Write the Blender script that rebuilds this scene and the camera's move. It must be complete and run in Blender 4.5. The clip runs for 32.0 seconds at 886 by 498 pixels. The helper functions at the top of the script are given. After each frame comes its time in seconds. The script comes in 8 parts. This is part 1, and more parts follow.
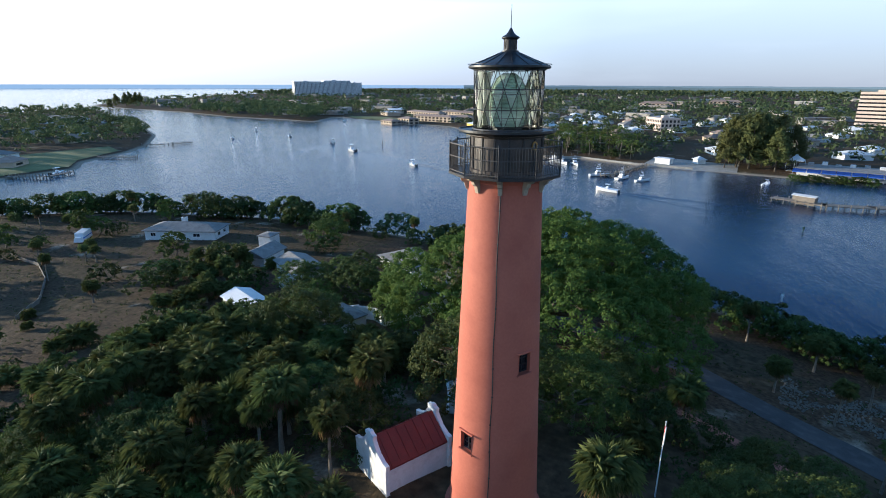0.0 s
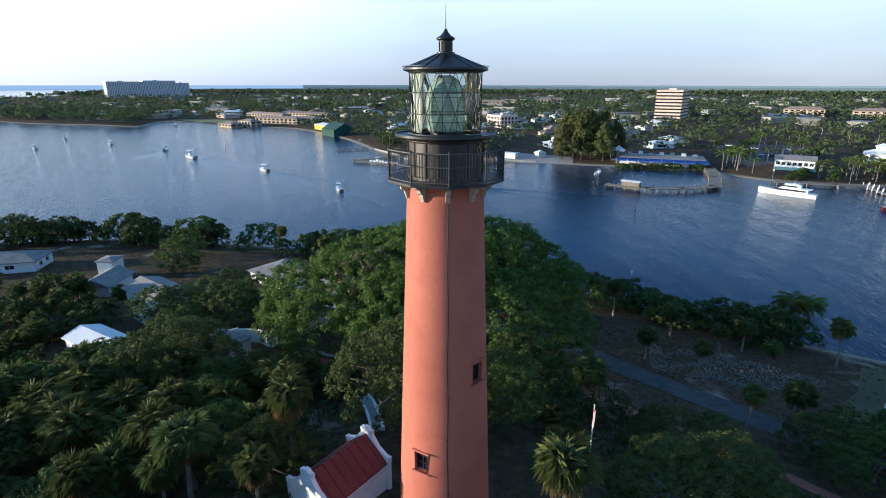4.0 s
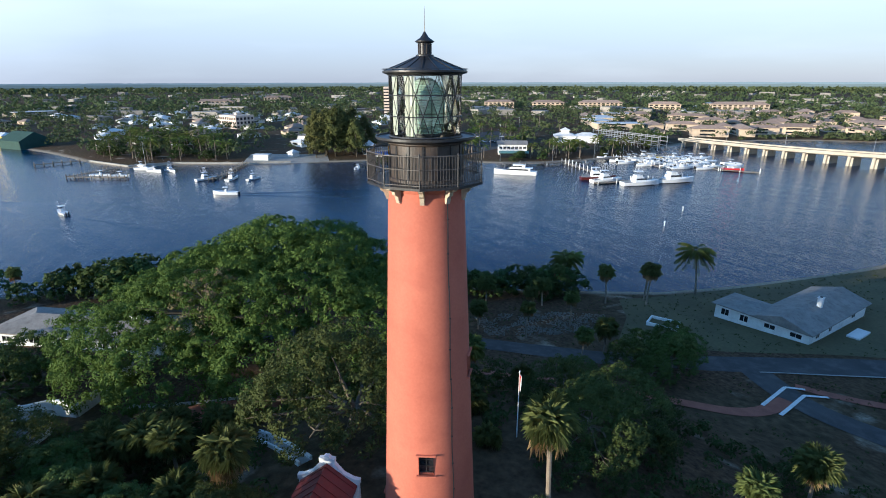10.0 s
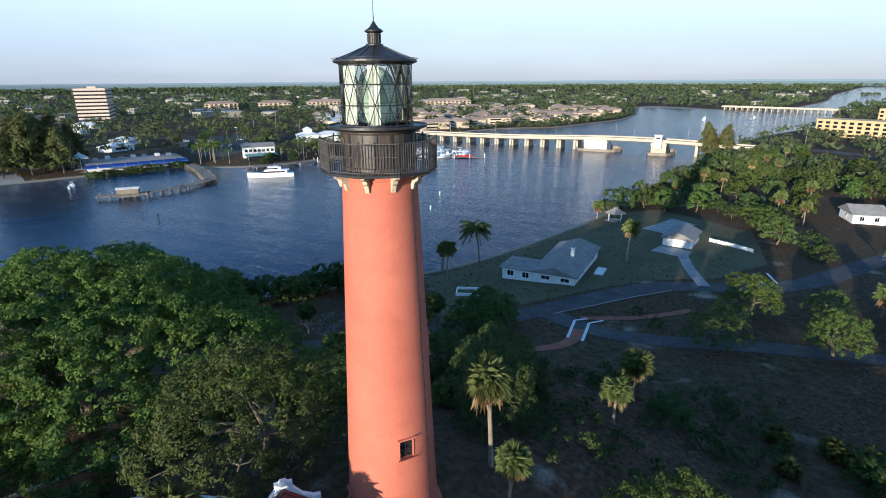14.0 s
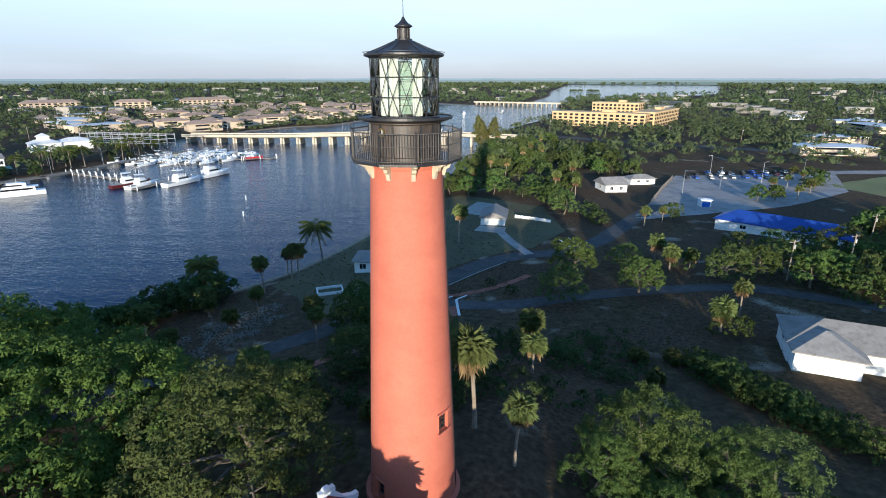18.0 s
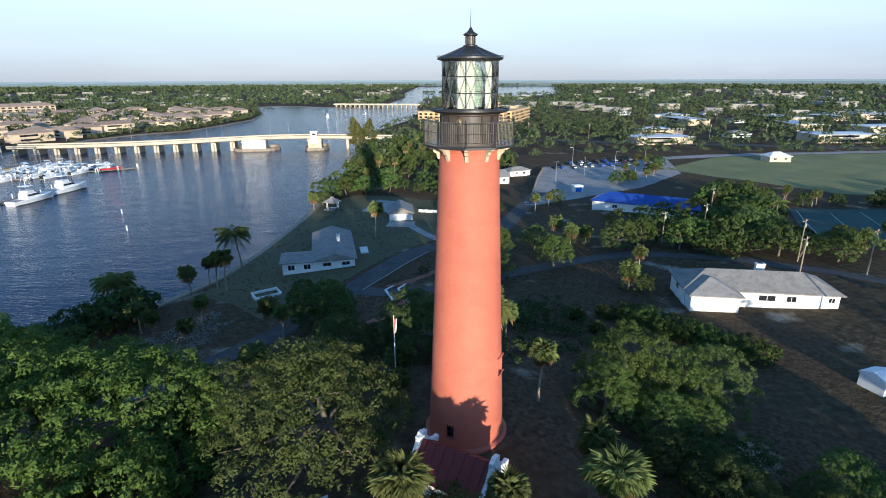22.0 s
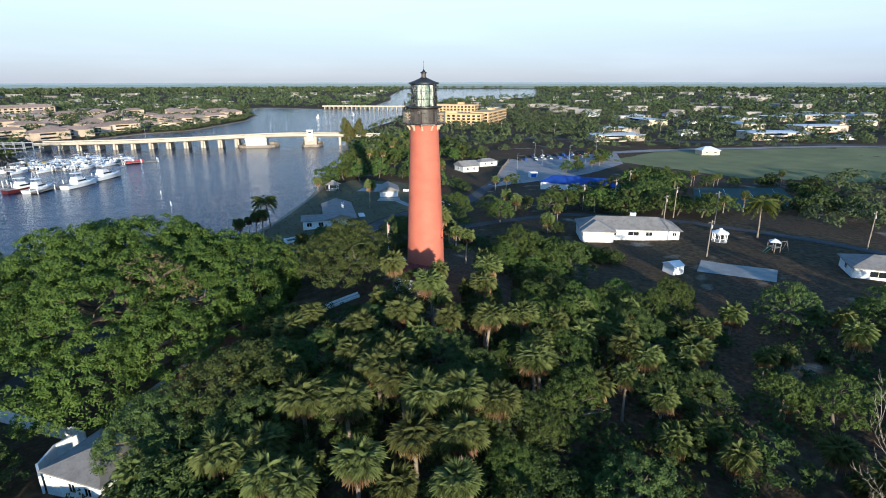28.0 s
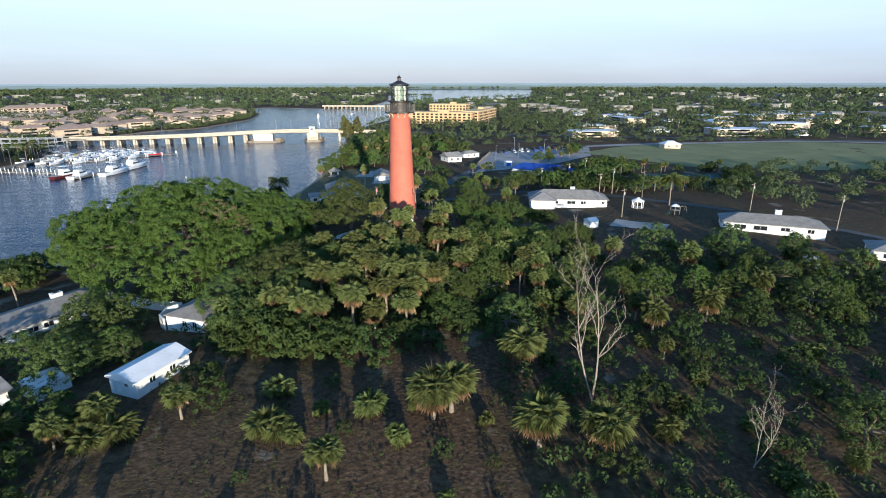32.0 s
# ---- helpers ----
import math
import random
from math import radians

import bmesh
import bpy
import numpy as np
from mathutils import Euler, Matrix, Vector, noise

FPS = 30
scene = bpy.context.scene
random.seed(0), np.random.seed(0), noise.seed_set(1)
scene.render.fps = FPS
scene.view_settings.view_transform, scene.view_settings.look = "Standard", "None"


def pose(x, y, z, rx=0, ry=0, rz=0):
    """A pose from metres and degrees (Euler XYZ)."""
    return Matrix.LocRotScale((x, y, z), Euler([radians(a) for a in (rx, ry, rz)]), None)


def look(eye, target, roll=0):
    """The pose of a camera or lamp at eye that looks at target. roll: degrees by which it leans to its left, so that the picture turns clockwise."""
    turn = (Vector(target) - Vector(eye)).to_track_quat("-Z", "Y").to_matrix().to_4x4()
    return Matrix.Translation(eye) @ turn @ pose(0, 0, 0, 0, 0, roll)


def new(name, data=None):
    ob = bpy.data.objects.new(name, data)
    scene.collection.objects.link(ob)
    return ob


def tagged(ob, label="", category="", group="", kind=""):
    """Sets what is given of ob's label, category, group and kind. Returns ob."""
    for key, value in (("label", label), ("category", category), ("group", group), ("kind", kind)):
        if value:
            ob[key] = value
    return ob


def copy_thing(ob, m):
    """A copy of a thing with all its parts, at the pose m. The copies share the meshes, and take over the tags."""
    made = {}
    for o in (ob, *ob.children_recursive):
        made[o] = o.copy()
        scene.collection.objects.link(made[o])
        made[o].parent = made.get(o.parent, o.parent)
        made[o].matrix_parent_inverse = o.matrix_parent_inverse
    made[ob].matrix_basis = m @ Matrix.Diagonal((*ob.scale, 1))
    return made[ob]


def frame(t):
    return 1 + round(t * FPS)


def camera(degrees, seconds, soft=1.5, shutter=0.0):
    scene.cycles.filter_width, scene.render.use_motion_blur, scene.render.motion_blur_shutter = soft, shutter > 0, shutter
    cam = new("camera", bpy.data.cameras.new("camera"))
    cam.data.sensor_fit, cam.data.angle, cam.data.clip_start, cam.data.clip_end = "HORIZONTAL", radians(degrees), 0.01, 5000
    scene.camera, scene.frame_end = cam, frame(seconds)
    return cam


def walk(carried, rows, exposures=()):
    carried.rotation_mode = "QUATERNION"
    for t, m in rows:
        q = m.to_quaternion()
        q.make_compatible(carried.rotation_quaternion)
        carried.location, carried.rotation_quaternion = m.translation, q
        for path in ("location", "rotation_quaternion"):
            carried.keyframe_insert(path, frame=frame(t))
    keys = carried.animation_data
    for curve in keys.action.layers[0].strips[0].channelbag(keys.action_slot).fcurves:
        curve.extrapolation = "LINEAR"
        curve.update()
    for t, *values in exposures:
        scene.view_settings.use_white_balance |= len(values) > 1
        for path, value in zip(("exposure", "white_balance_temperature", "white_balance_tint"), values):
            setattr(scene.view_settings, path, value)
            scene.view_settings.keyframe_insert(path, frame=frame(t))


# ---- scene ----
import functools

FOV = 80.1
cam = camera(FOV, 32.0, 1.0)
# seconds, x, y, z, yaw, pitch, roll
ROWS = [
    (0.0, 31.94, 10.58, 46.37, 115.13, -17.47, -0.20),
    (0.5, 31.82, 10.06, 46.37, 112.51, -17.46, -0.20),
    (1.0, 31.77, 9.50, 46.40, 110.72, -17.47, -0.18),
    (1.5, 31.75, 8.83, 46.43, 108.52, -17.46, -0.16),
    (2.0, 31.72, 8.14, 46.43, 106.26, -17.44, -0.13),
    (2.5, 31.77, 7.43, 46.47, 104.21, -17.41, -0.12),
    (3.0, 31.74, 6.55, 46.50, 102.57, -17.43, -0.10),
    (3.5, 31.74, 5.65, 46.54, 100.79, -17.45, -0.08),
    (5.5, 31.62, 1.51, 46.49, 92.01, -17.48, -0.02),
    (6.0, 31.66, 0.41, 46.56, 90.27, -17.50, 0.04),
    (6.5, 31.58, -0.81, 46.56, 88.56, -17.53, 0.06),
    (7.0, 31.44, -1.99, 46.58, 86.66, -17.55, 0.05),
    (7.5, 31.39, -3.23, 46.65, 84.28, -17.61, 0.08),
    (8.0, 31.30, -4.47, 46.67, 81.66, -17.65, 0.10),
    (8.5, 31.07, -5.78, 46.62, 79.38, -17.67, 0.10),
    (9.0, 30.87, -7.09, 46.63, 77.60, -17.67, 0.11),
    (9.5, 30.77, -8.46, 46.70, 74.69, -17.69, 0.11),
    (10.0, 30.63, -9.97, 46.82, 70.12, -17.73, 0.12),
    (10.5, 30.28, -11.49, 46.88, 65.61, -17.76, 0.16),
    (11.0, 29.77, -12.95, 46.83, 62.47, -17.80, 0.20),
    (11.5, 29.07, -14.41, 46.72, 59.70, -17.82, 0.21),
    (12.0, 28.26, -15.98, 46.62, 57.21, -17.81, 0.20),
    (12.5, 27.42, -17.53, 46.53, 53.93, -17.82, 0.21),
    (13.0, 26.56, -19.00, 46.42, 49.54, -17.81, 0.24),
    (13.5, 25.59, -20.46, 46.33, 44.98, -17.82, 0.30),
    (14.0, 24.62, -21.98, 46.27, 41.33, -17.85, 0.37),
    (14.5, 23.58, -23.56, 46.26, 38.05, -17.86, 0.43),
    (16.5, 17.37, -28.59, 46.06, 25.74, -18.08, 0.08),
    (17.0, 15.45, -29.97, 46.09, 23.10, -18.10, 0.03),
    (17.5, 13.79, -31.19, 46.08, 20.63, -18.13, 0.01),
    (18.0, 12.10, -32.23, 46.06, 16.60, -18.13, 0.04),
    (18.5, 10.35, -33.17, 45.98, 12.20, -18.11, 0.10),
    (19.0, 8.49, -33.97, 45.92, 8.28, -18.09, 0.16),
    (19.5, 6.50, -34.74, 45.91, 4.70, -18.09, 0.17),
    (20.0, 4.53, -35.51, 45.91, 3.32, -18.07, 0.18),
    (20.5, 2.72, -36.54, 45.92, 2.56, -18.04, 0.19),
    (21.0, 1.11, -37.71, 45.90, 1.89, -18.01, 0.19),
    (21.5, -0.26, -39.40, 45.89, 1.30, -17.98, 0.19),
    (22.0, -1.24, -41.59, 45.91, 1.09, -17.95, 0.19),
    (22.5, -2.03, -44.42, 45.97, 0.98, -17.93, 0.20),
    (23.0, -2.67, -47.70, 46.09, 0.81, -17.92, 0.20),
    (23.5, -3.15, -51.15, 46.27, 0.32, -17.90, 0.19),
    (24.0, -3.23, -54.95, 46.51, 0.10, -17.89, 0.17),
    (24.5, -3.02, -58.84, 46.77, -0.20, -17.88, 0.15),
    (25.0, -2.55, -62.81, 47.01, -0.45, -17.87, 0.12),
    (25.5, -1.82, -66.91, 47.26, -0.42, -17.86, 0.10),
    (27.5, 1.73, -84.67, 47.67, -0.41, -17.77, 0.06),
    (28.0, 2.41, -89.37, 47.75, -0.45, -17.74, 0.06),
    (28.5, 3.15, -94.14, 47.79, -0.51, -17.72, 0.08),
    (29.0, 4.04, -99.06, 47.78, -0.53, -17.71, 0.10),
    (29.5, 5.01, -103.96, 47.77, -0.52, -17.71, 0.13),
    (30.0, 5.85, -109.03, 47.91, -0.51, -17.70, 0.16),
    (30.5, 6.68, -114.12, 48.02, -0.53, -17.70, 0.18),
    (31.0, 7.46, -119.23, 48.10, -0.54, -17.70, 0.17),
    (31.5, 8.20, -124.30, 48.11, -0.57, -17.70, 0.15),
    (32.0, 8.97, -129.52, 48.12, -0.57, -17.68, 0.09),
]
walk(cam, [(t, pose(x, y, z, 90 + pitch, roll, yaw)) for t, x, y, z, yaw, pitch, roll in ROWS],
     [(0.0, 0.79, 5550, 5), (32.0, 0.79, 5550, 5)])

# ---------------------------------------------------------------- sky and sun
SUN_AZ, SUN_EL = -79.0, 7.8          # degrees from +x, degrees up
sun_dir = Vector((math.cos(radians(SUN_AZ)) * math.cos(radians(SUN_EL)), math.sin(radians(SUN_AZ)) * math.cos(radians(SUN_EL)), math.sin(radians(SUN_EL))))
sun = new("sun", bpy.data.lights.new("sun", "SUN"))
sun.data.energy, sun.data.angle, sun.data.color = 4.8, radians(0.6), (1.0, 0.81, 0.58)
sun.matrix_basis = look(sun_dir * 300, (0, 0, 0))

world = bpy.data.worlds.new("sky")
scene.world = world
world.use_nodes = True
wt = world.node_tree
wt.nodes.clear()
w_out = wt.nodes.new("ShaderNodeOutputWorld")
w_bg = wt.nodes.new("ShaderNodeBackground")
w_sky = wt.nodes.new("ShaderNodeTexSky")
w_sky.sky_type, w_sky.sun_disc = "NISHITA", False
w_sky.sun_elevation, w_sky.sun_rotation = radians(SUN_EL), radians(90 - SUN_AZ)
w_sky.altitude, w_sky.air_density, w_sky.dust_density, w_sky.ozone_density = 40, 1.0, 0.25, 1.0
w_bg.inputs["Strength"].default_value = 0.12
# thin high cloud, streaked along the horizon
w_co = wt.nodes.new("ShaderNodeTexCoord")
w_map = wt.nodes.new("ShaderNodeMapping")
w_map.inputs["Scale"].default_value = (1.5, 1.5, 9.0)
w_no = wt.nodes.new("ShaderNodeTexNoise")
w_no.inputs["Scale"].default_value, w_no.inputs["Detail"].default_value = 2.2, 5
w_rp = wt.nodes.new("ShaderNodeValToRGB")
w_rp.color_ramp.elements[0].position, w_rp.color_ramp.elements[1].position = 0.48, 0.8
w_mx = wt.nodes.new("ShaderNodeMix")
w_mx.data_type = "RGBA"
w_gain = wt.nodes.new("ShaderNodeMath")
w_gain.operation = "MULTIPLY"
w_gain.inputs[1].default_value = 0.16
wt.links.new(w_co.outputs["Generated"], w_map.inputs["Vector"])
wt.links.new(w_map.outputs["Vector"], w_no.inputs["Vector"])
wt.links.new(w_no.outputs["Fac"], w_rp.inputs["Fac"])
wt.links.new(w_rp.outputs["Color"], w_gain.inputs[0])
# pale haze that thickens towards the horizon, the same all round
w_sep = wt.nodes.new("ShaderNodeSeparateXYZ")
wt.links.new(w_co.outputs["Generated"], w_sep.inputs["Vector"])
w_hz = wt.nodes.new("ShaderNodeMapRange")
w_hz.inputs["From Min"].default_value, w_hz.inputs["From Max"].default_value = 0.14, 0.85
w_hz.inputs["To Min"].default_value, w_hz.inputs["To Max"].default_value = 0.85, 0.4
wt.links.new(w_sep.outputs["Z"], w_hz.inputs["Value"])
w_veil = wt.nodes.new("ShaderNodeValToRGB")
while len(w_veil.color_ramp.elements) < 5:
    w_veil.color_ramp.elements.new(0.5)
for e, (at, c) in zip(w_veil.color_ramp.elements, ((0.0, (0.345, 0.39, 0.5)), (0.05, (0.475, 0.52, 0.64)), (0.13, (0.69, 0.74, 0.83)), (0.175, (0.17, 0.37, 0.68)), (0.3, (0.045, 0.18, 0.47)))):
    e.position, e.color = at, (*c, 1)
wt.links.new(w_sep.outputs["Z"], w_veil.inputs["Fac"])
# the haze glows towards the sun
w_dot = wt.nodes.new("ShaderNodeVectorMath")
w_dot.operation = "DOT_PRODUCT"
w_dot.inputs[1].default_value = sun_dir
wt.links.new(w_co.outputs["Generated"], w_dot.inputs[0])
w_glow = wt.nodes.new("ShaderNodeMapRange")
w_glow.inputs["From Min"].default_value, w_glow.inputs["From Max"].default_value = 0.0, 1.0
w_glow.inputs["To Min"].default_value, w_glow.inputs["To Max"].default_value = 6.5, 16.0
wt.links.new(w_dot.outputs["Value"], w_glow.inputs["Value"])
w_warm = wt.nodes.new("ShaderNodeMix")
w_warm.data_type = "RGBA"
w_warm.blend_type = "MULTIPLY"
w_warm.inputs["B"].default_value = (1.06, 0.91, 0.74, 1)
w_wf = wt.nodes.new("ShaderNodeMapRange")
w_wf.inputs["From Min"].default_value, w_wf.inputs["From Max"].default_value = 0.1, 0.9
wt.links.new(w_dot.outputs["Value"], w_wf.inputs["Value"])
wt.links.new(w_wf.outputs["Result"], w_warm.inputs["Factor"])
wt.links.new(w_veil.outputs["Color"], w_warm.inputs["A"])
w_vg = wt.nodes.new("ShaderNodeVectorMath")
w_vg.operation = "SCALE"
wt.links.new(w_warm.outputs["Result"], w_vg.inputs[0])
wt.links.new(w_glow.outputs["Result"], w_vg.inputs["Scale"])
w_hm = wt.nodes.new("ShaderNodeMix")
w_hm.data_type = "RGBA"
wt.links.new(w_hz.outputs["Result"], w_hm.inputs["Factor"])
w_high = wt.nodes.new("ShaderNodeVectorMath")
w_high.operation = "SCALE"
w_high.inputs["Scale"].default_value = 1.25
wt.links.new(w_sky.outputs["Color"], w_high.inputs[0])
wt.links.new(w_high.outputs["Vector"], w_hm.inputs["A"])
wt.links.new(w_vg.outputs["Vector"], w_hm.inputs["B"])
wt.links.new(w_gain.outputs[0], w_mx.inputs["Factor"])
wt.links.new(w_hm.outputs["Result"], w_mx.inputs["A"])
w_mx.inputs["B"].default_value = (6.0, 6.2, 6.2, 1)
wt.links.new(w_mx.outputs["Result"], w_bg.inputs["Color"])
wt.links.new(w_bg.outputs["Background"], w_out.inputs["Surface"])

# ---------------------------------------------------------------- materials
def surface(name, c1, c2, rough=0.8, scale=0.5, fine=12.0, bump=0.25, metal=0.0, dirt=None, dirt_amount=0.0, rand=0.0, island=0.0, reach=0.03):
    """A worn surface: two colours mixed by a broad and a fine noise, stains, fine relief."""
    m = bpy.data.materials.new(name)
    m.use_nodes = True
    nt = m.node_tree
    p = nt.nodes["Principled BSDF"]
    geo = nt.nodes.new("ShaderNodeNewGeometry")
    big, small = nt.nodes.new("ShaderNodeTexNoise"), nt.nodes.new("ShaderNodeTexNoise")
    big.inputs["Scale"].default_value, big.inputs["Detail"].default_value = scale, 5
    small.inputs["Scale"].default_value, small.inputs["Detail"].default_value = fine, 4
    for n in (big, small):
        nt.links.new(geo.outputs["Position"], n.inputs["Vector"])
    both = nt.nodes.new("ShaderNodeMix")
    both.inputs["Factor"].default_value = 0.4
    nt.links.new(big.outputs["Fac"], both.inputs["A"])
    nt.links.new(small.outputs["Fac"], both.inputs["B"])
    ramp = nt.nodes.new("ShaderNodeValToRGB")
    ramp.color_ramp.elements[0].position, ramp.color_ramp.elements[1].position = 0.36, 0.64
    ramp.color_ramp.elements[0].color, ramp.color_ramp.elements[1].color = (*c1, 1), (*c2, 1)
    nt.links.new(both.outputs["Result"], ramp.inputs["Fac"])
    colour = ramp.outputs["Color"]
    if dirt:
        st = nt.nodes.new("ShaderNodeTexNoise")
        st.inputs["Scale"].default_value, st.inputs["Detail"].default_value = scale * 2.7, 8
        nt.links.new(geo.outputs["Position"], st.inputs["Vector"])
        sr = nt.nodes.new("ShaderNodeMapRange")
        sr.inputs["From Min"].default_value, sr.inputs["From Max"].default_value, sr.inputs["To Max"].default_value = 0.5, 0.72, dirt_amount
        nt.links.new(st.outputs["Fac"], sr.inputs["Value"])
        mx = nt.nodes.new("ShaderNodeMix")
        mx.data_type = "RGBA"
        mx.inputs["B"].default_value = (*dirt, 1)
        nt.links.new(sr.outputs["Result"], mx.inputs["Factor"])
        nt.links.new(colour, mx.inputs["A"])
        colour = mx.outputs["Result"]
    if rand or island:
        hsv = nt.nodes.new("ShaderNodeHueSaturation")
        info = nt.nodes.new("ShaderNodeObjectInfo")
        mr = nt.nodes.new("ShaderNodeMapRange")
        mr.inputs["To Min"].default_value, mr.inputs["To Max"].default_value = 1 - max(rand, island), 1 + max(rand, island)
        nt.links.new(info.outputs["Random"] if rand else geo.outputs["Random Per Island"], mr.inputs["Value"])
        nt.links.new(mr.outputs["Result"], hsv.inputs["Value"])
        nt.links.new(colour, hsv.inputs["Color"])
        colour = hsv.outputs["Color"]
    nt.links.new(colour, p.inputs["Base Color"])
    p.inputs["Roughness"].default_value, p.inputs["Metallic"].default_value = rough, metal
    if bump:
        b = nt.nodes.new("ShaderNodeBump")
        b.inputs["Strength"].default_value, b.inputs["Distance"].default_value = bump, reach
        nt.links.new(small.outputs["Fac"], b.inputs["Height"])
        nt.links.new(b.outputs["Normal"], p.inputs["Normal"])
    return m


def foliage(name, dark, light, through_light=0.25, tree_rand=0.25, rough=0.7):
    """Leaves: each leaf its own shade, each tree its own tint, a little light through them."""
    m = bpy.data.materials.new(name)
    m.use_nodes = True
    nt = m.node_tree
    p, out = nt.nodes["Principled BSDF"], nt.nodes["Material Output"]
    geo, info = nt.nodes.new("ShaderNodeNewGeometry"), nt.nodes.new("ShaderNodeObjectInfo")
    ramp = nt.nodes.new("ShaderNodeValToRGB")
    ramp.color_ramp.elements[0].color, ramp.color_ramp.elements[1].color = (*dark, 1), (*light, 1)
    patch = nt.nodes.new("ShaderNodeTexNoise")
    patch.inputs["Scale"].default_value = 0.45
    nt.links.new(geo.outputs["Position"], patch.inputs["Vector"])
    mix = nt.nodes.new("ShaderNodeMix")
    mix.inputs["Factor"].default_value = 0.6
    nt.links.new(geo.outputs["Random Per Island"], mix.inputs["A"])
    nt.links.new(patch.outputs["Fac"], mix.inputs["B"])
    nt.links.new(mix.outputs["Result"], ramp.inputs["Fac"])
    hsv = nt.nodes.new("ShaderNodeHueSaturation")
    val, hue = nt.nodes.new("ShaderNodeMapRange"), nt.nodes.new("ShaderNodeMapRange")
    val.inputs["To Min"].default_value, val.inputs["To Max"].default_value = 1 - tree_rand, 1 + tree_rand
    hue.inputs["To Min"].default_value, hue.inputs["To Max"].default_value = 0.475, 0.515
    nt.links.new(info.outputs["Random"], val.inputs["Value"])
    nt.links.new(info.outputs["Random"], hue.inputs["Value"])
    nt.links.new(val.outputs["Result"], hsv.inputs["Value"])
    nt.links.new(hue.outputs["Result"], hsv.inputs["Hue"])
    nt.links.new(ramp.outputs["Color"], hsv.inputs["Color"])
    nt.links.new(hsv.outputs["Color"], p.inputs["Base Color"])
    p.inputs["Roughness"].default_value = rough
    p.inputs["Specular IOR Level"].default_value = 0.12
    tr = nt.nodes.new("ShaderNodeBsdfTranslucent")
    nt.links.new(hsv.outputs["Color"], tr.inputs["Color"])
    sh = nt.nodes.new("ShaderNodeMixShader")
    sh.inputs["Fac"].default_value = through_light
    nt.links.new(p.outputs["BSDF"], sh.inputs[1])
    nt.links.new(tr.outputs["BSDF"], sh.inputs[2])
    nt.links.new(sh.outputs["Shader"], out.inputs["Surface"])
    return m


def glass(name, tint=(0.9, 0.96, 0.93), rough=0.02):
    m = bpy.data.materials.new(name)
    m.use_nodes = True
    p = m.node_tree.nodes["Principled BSDF"]
    p.inputs["Base Color"].default_value = (*tint, 1)
    p.inputs["Roughness"].default_value = rough
    p.inputs["Transmission Weight"].default_value = 1.0
    p.inputs["IOR"].default_value = 1.45
    return m


def thin_glass(name, tint=(0.85, 0.92, 0.9), clear=0.72):
    """A thin pane: part of the light goes straight through, the rest is mirrored by its angle."""
    m = bpy.data.materials.new(name)
    m.use_nodes = True
    nt = m.node_tree
    nt.nodes.remove(nt.nodes["Principled BSDF"])
    out = nt.nodes["Material Output"]
    tr, gl, fr, sh = (nt.nodes.new(k) for k in ("ShaderNodeBsdfTransparent", "ShaderNodeBsdfGlossy", "ShaderNodeFresnel", "ShaderNodeMixShader"))
    tr.inputs["Color"].default_value = (*tint, 1)
    gl.inputs["Roughness"].default_value = 0.04
    fr.inputs["IOR"].default_value = 1.0 + (1 - clear) * 3
    nt.links.new(fr.outputs["Fac"], sh.inputs["Fac"])
    nt.links.new(tr.outputs["BSDF"], sh.inputs[1])
    nt.links.new(gl.outputs["BSDF"], sh.inputs[2])
    nt.links.new(sh.outputs["Shader"], out.inputs["Surface"])
    return m


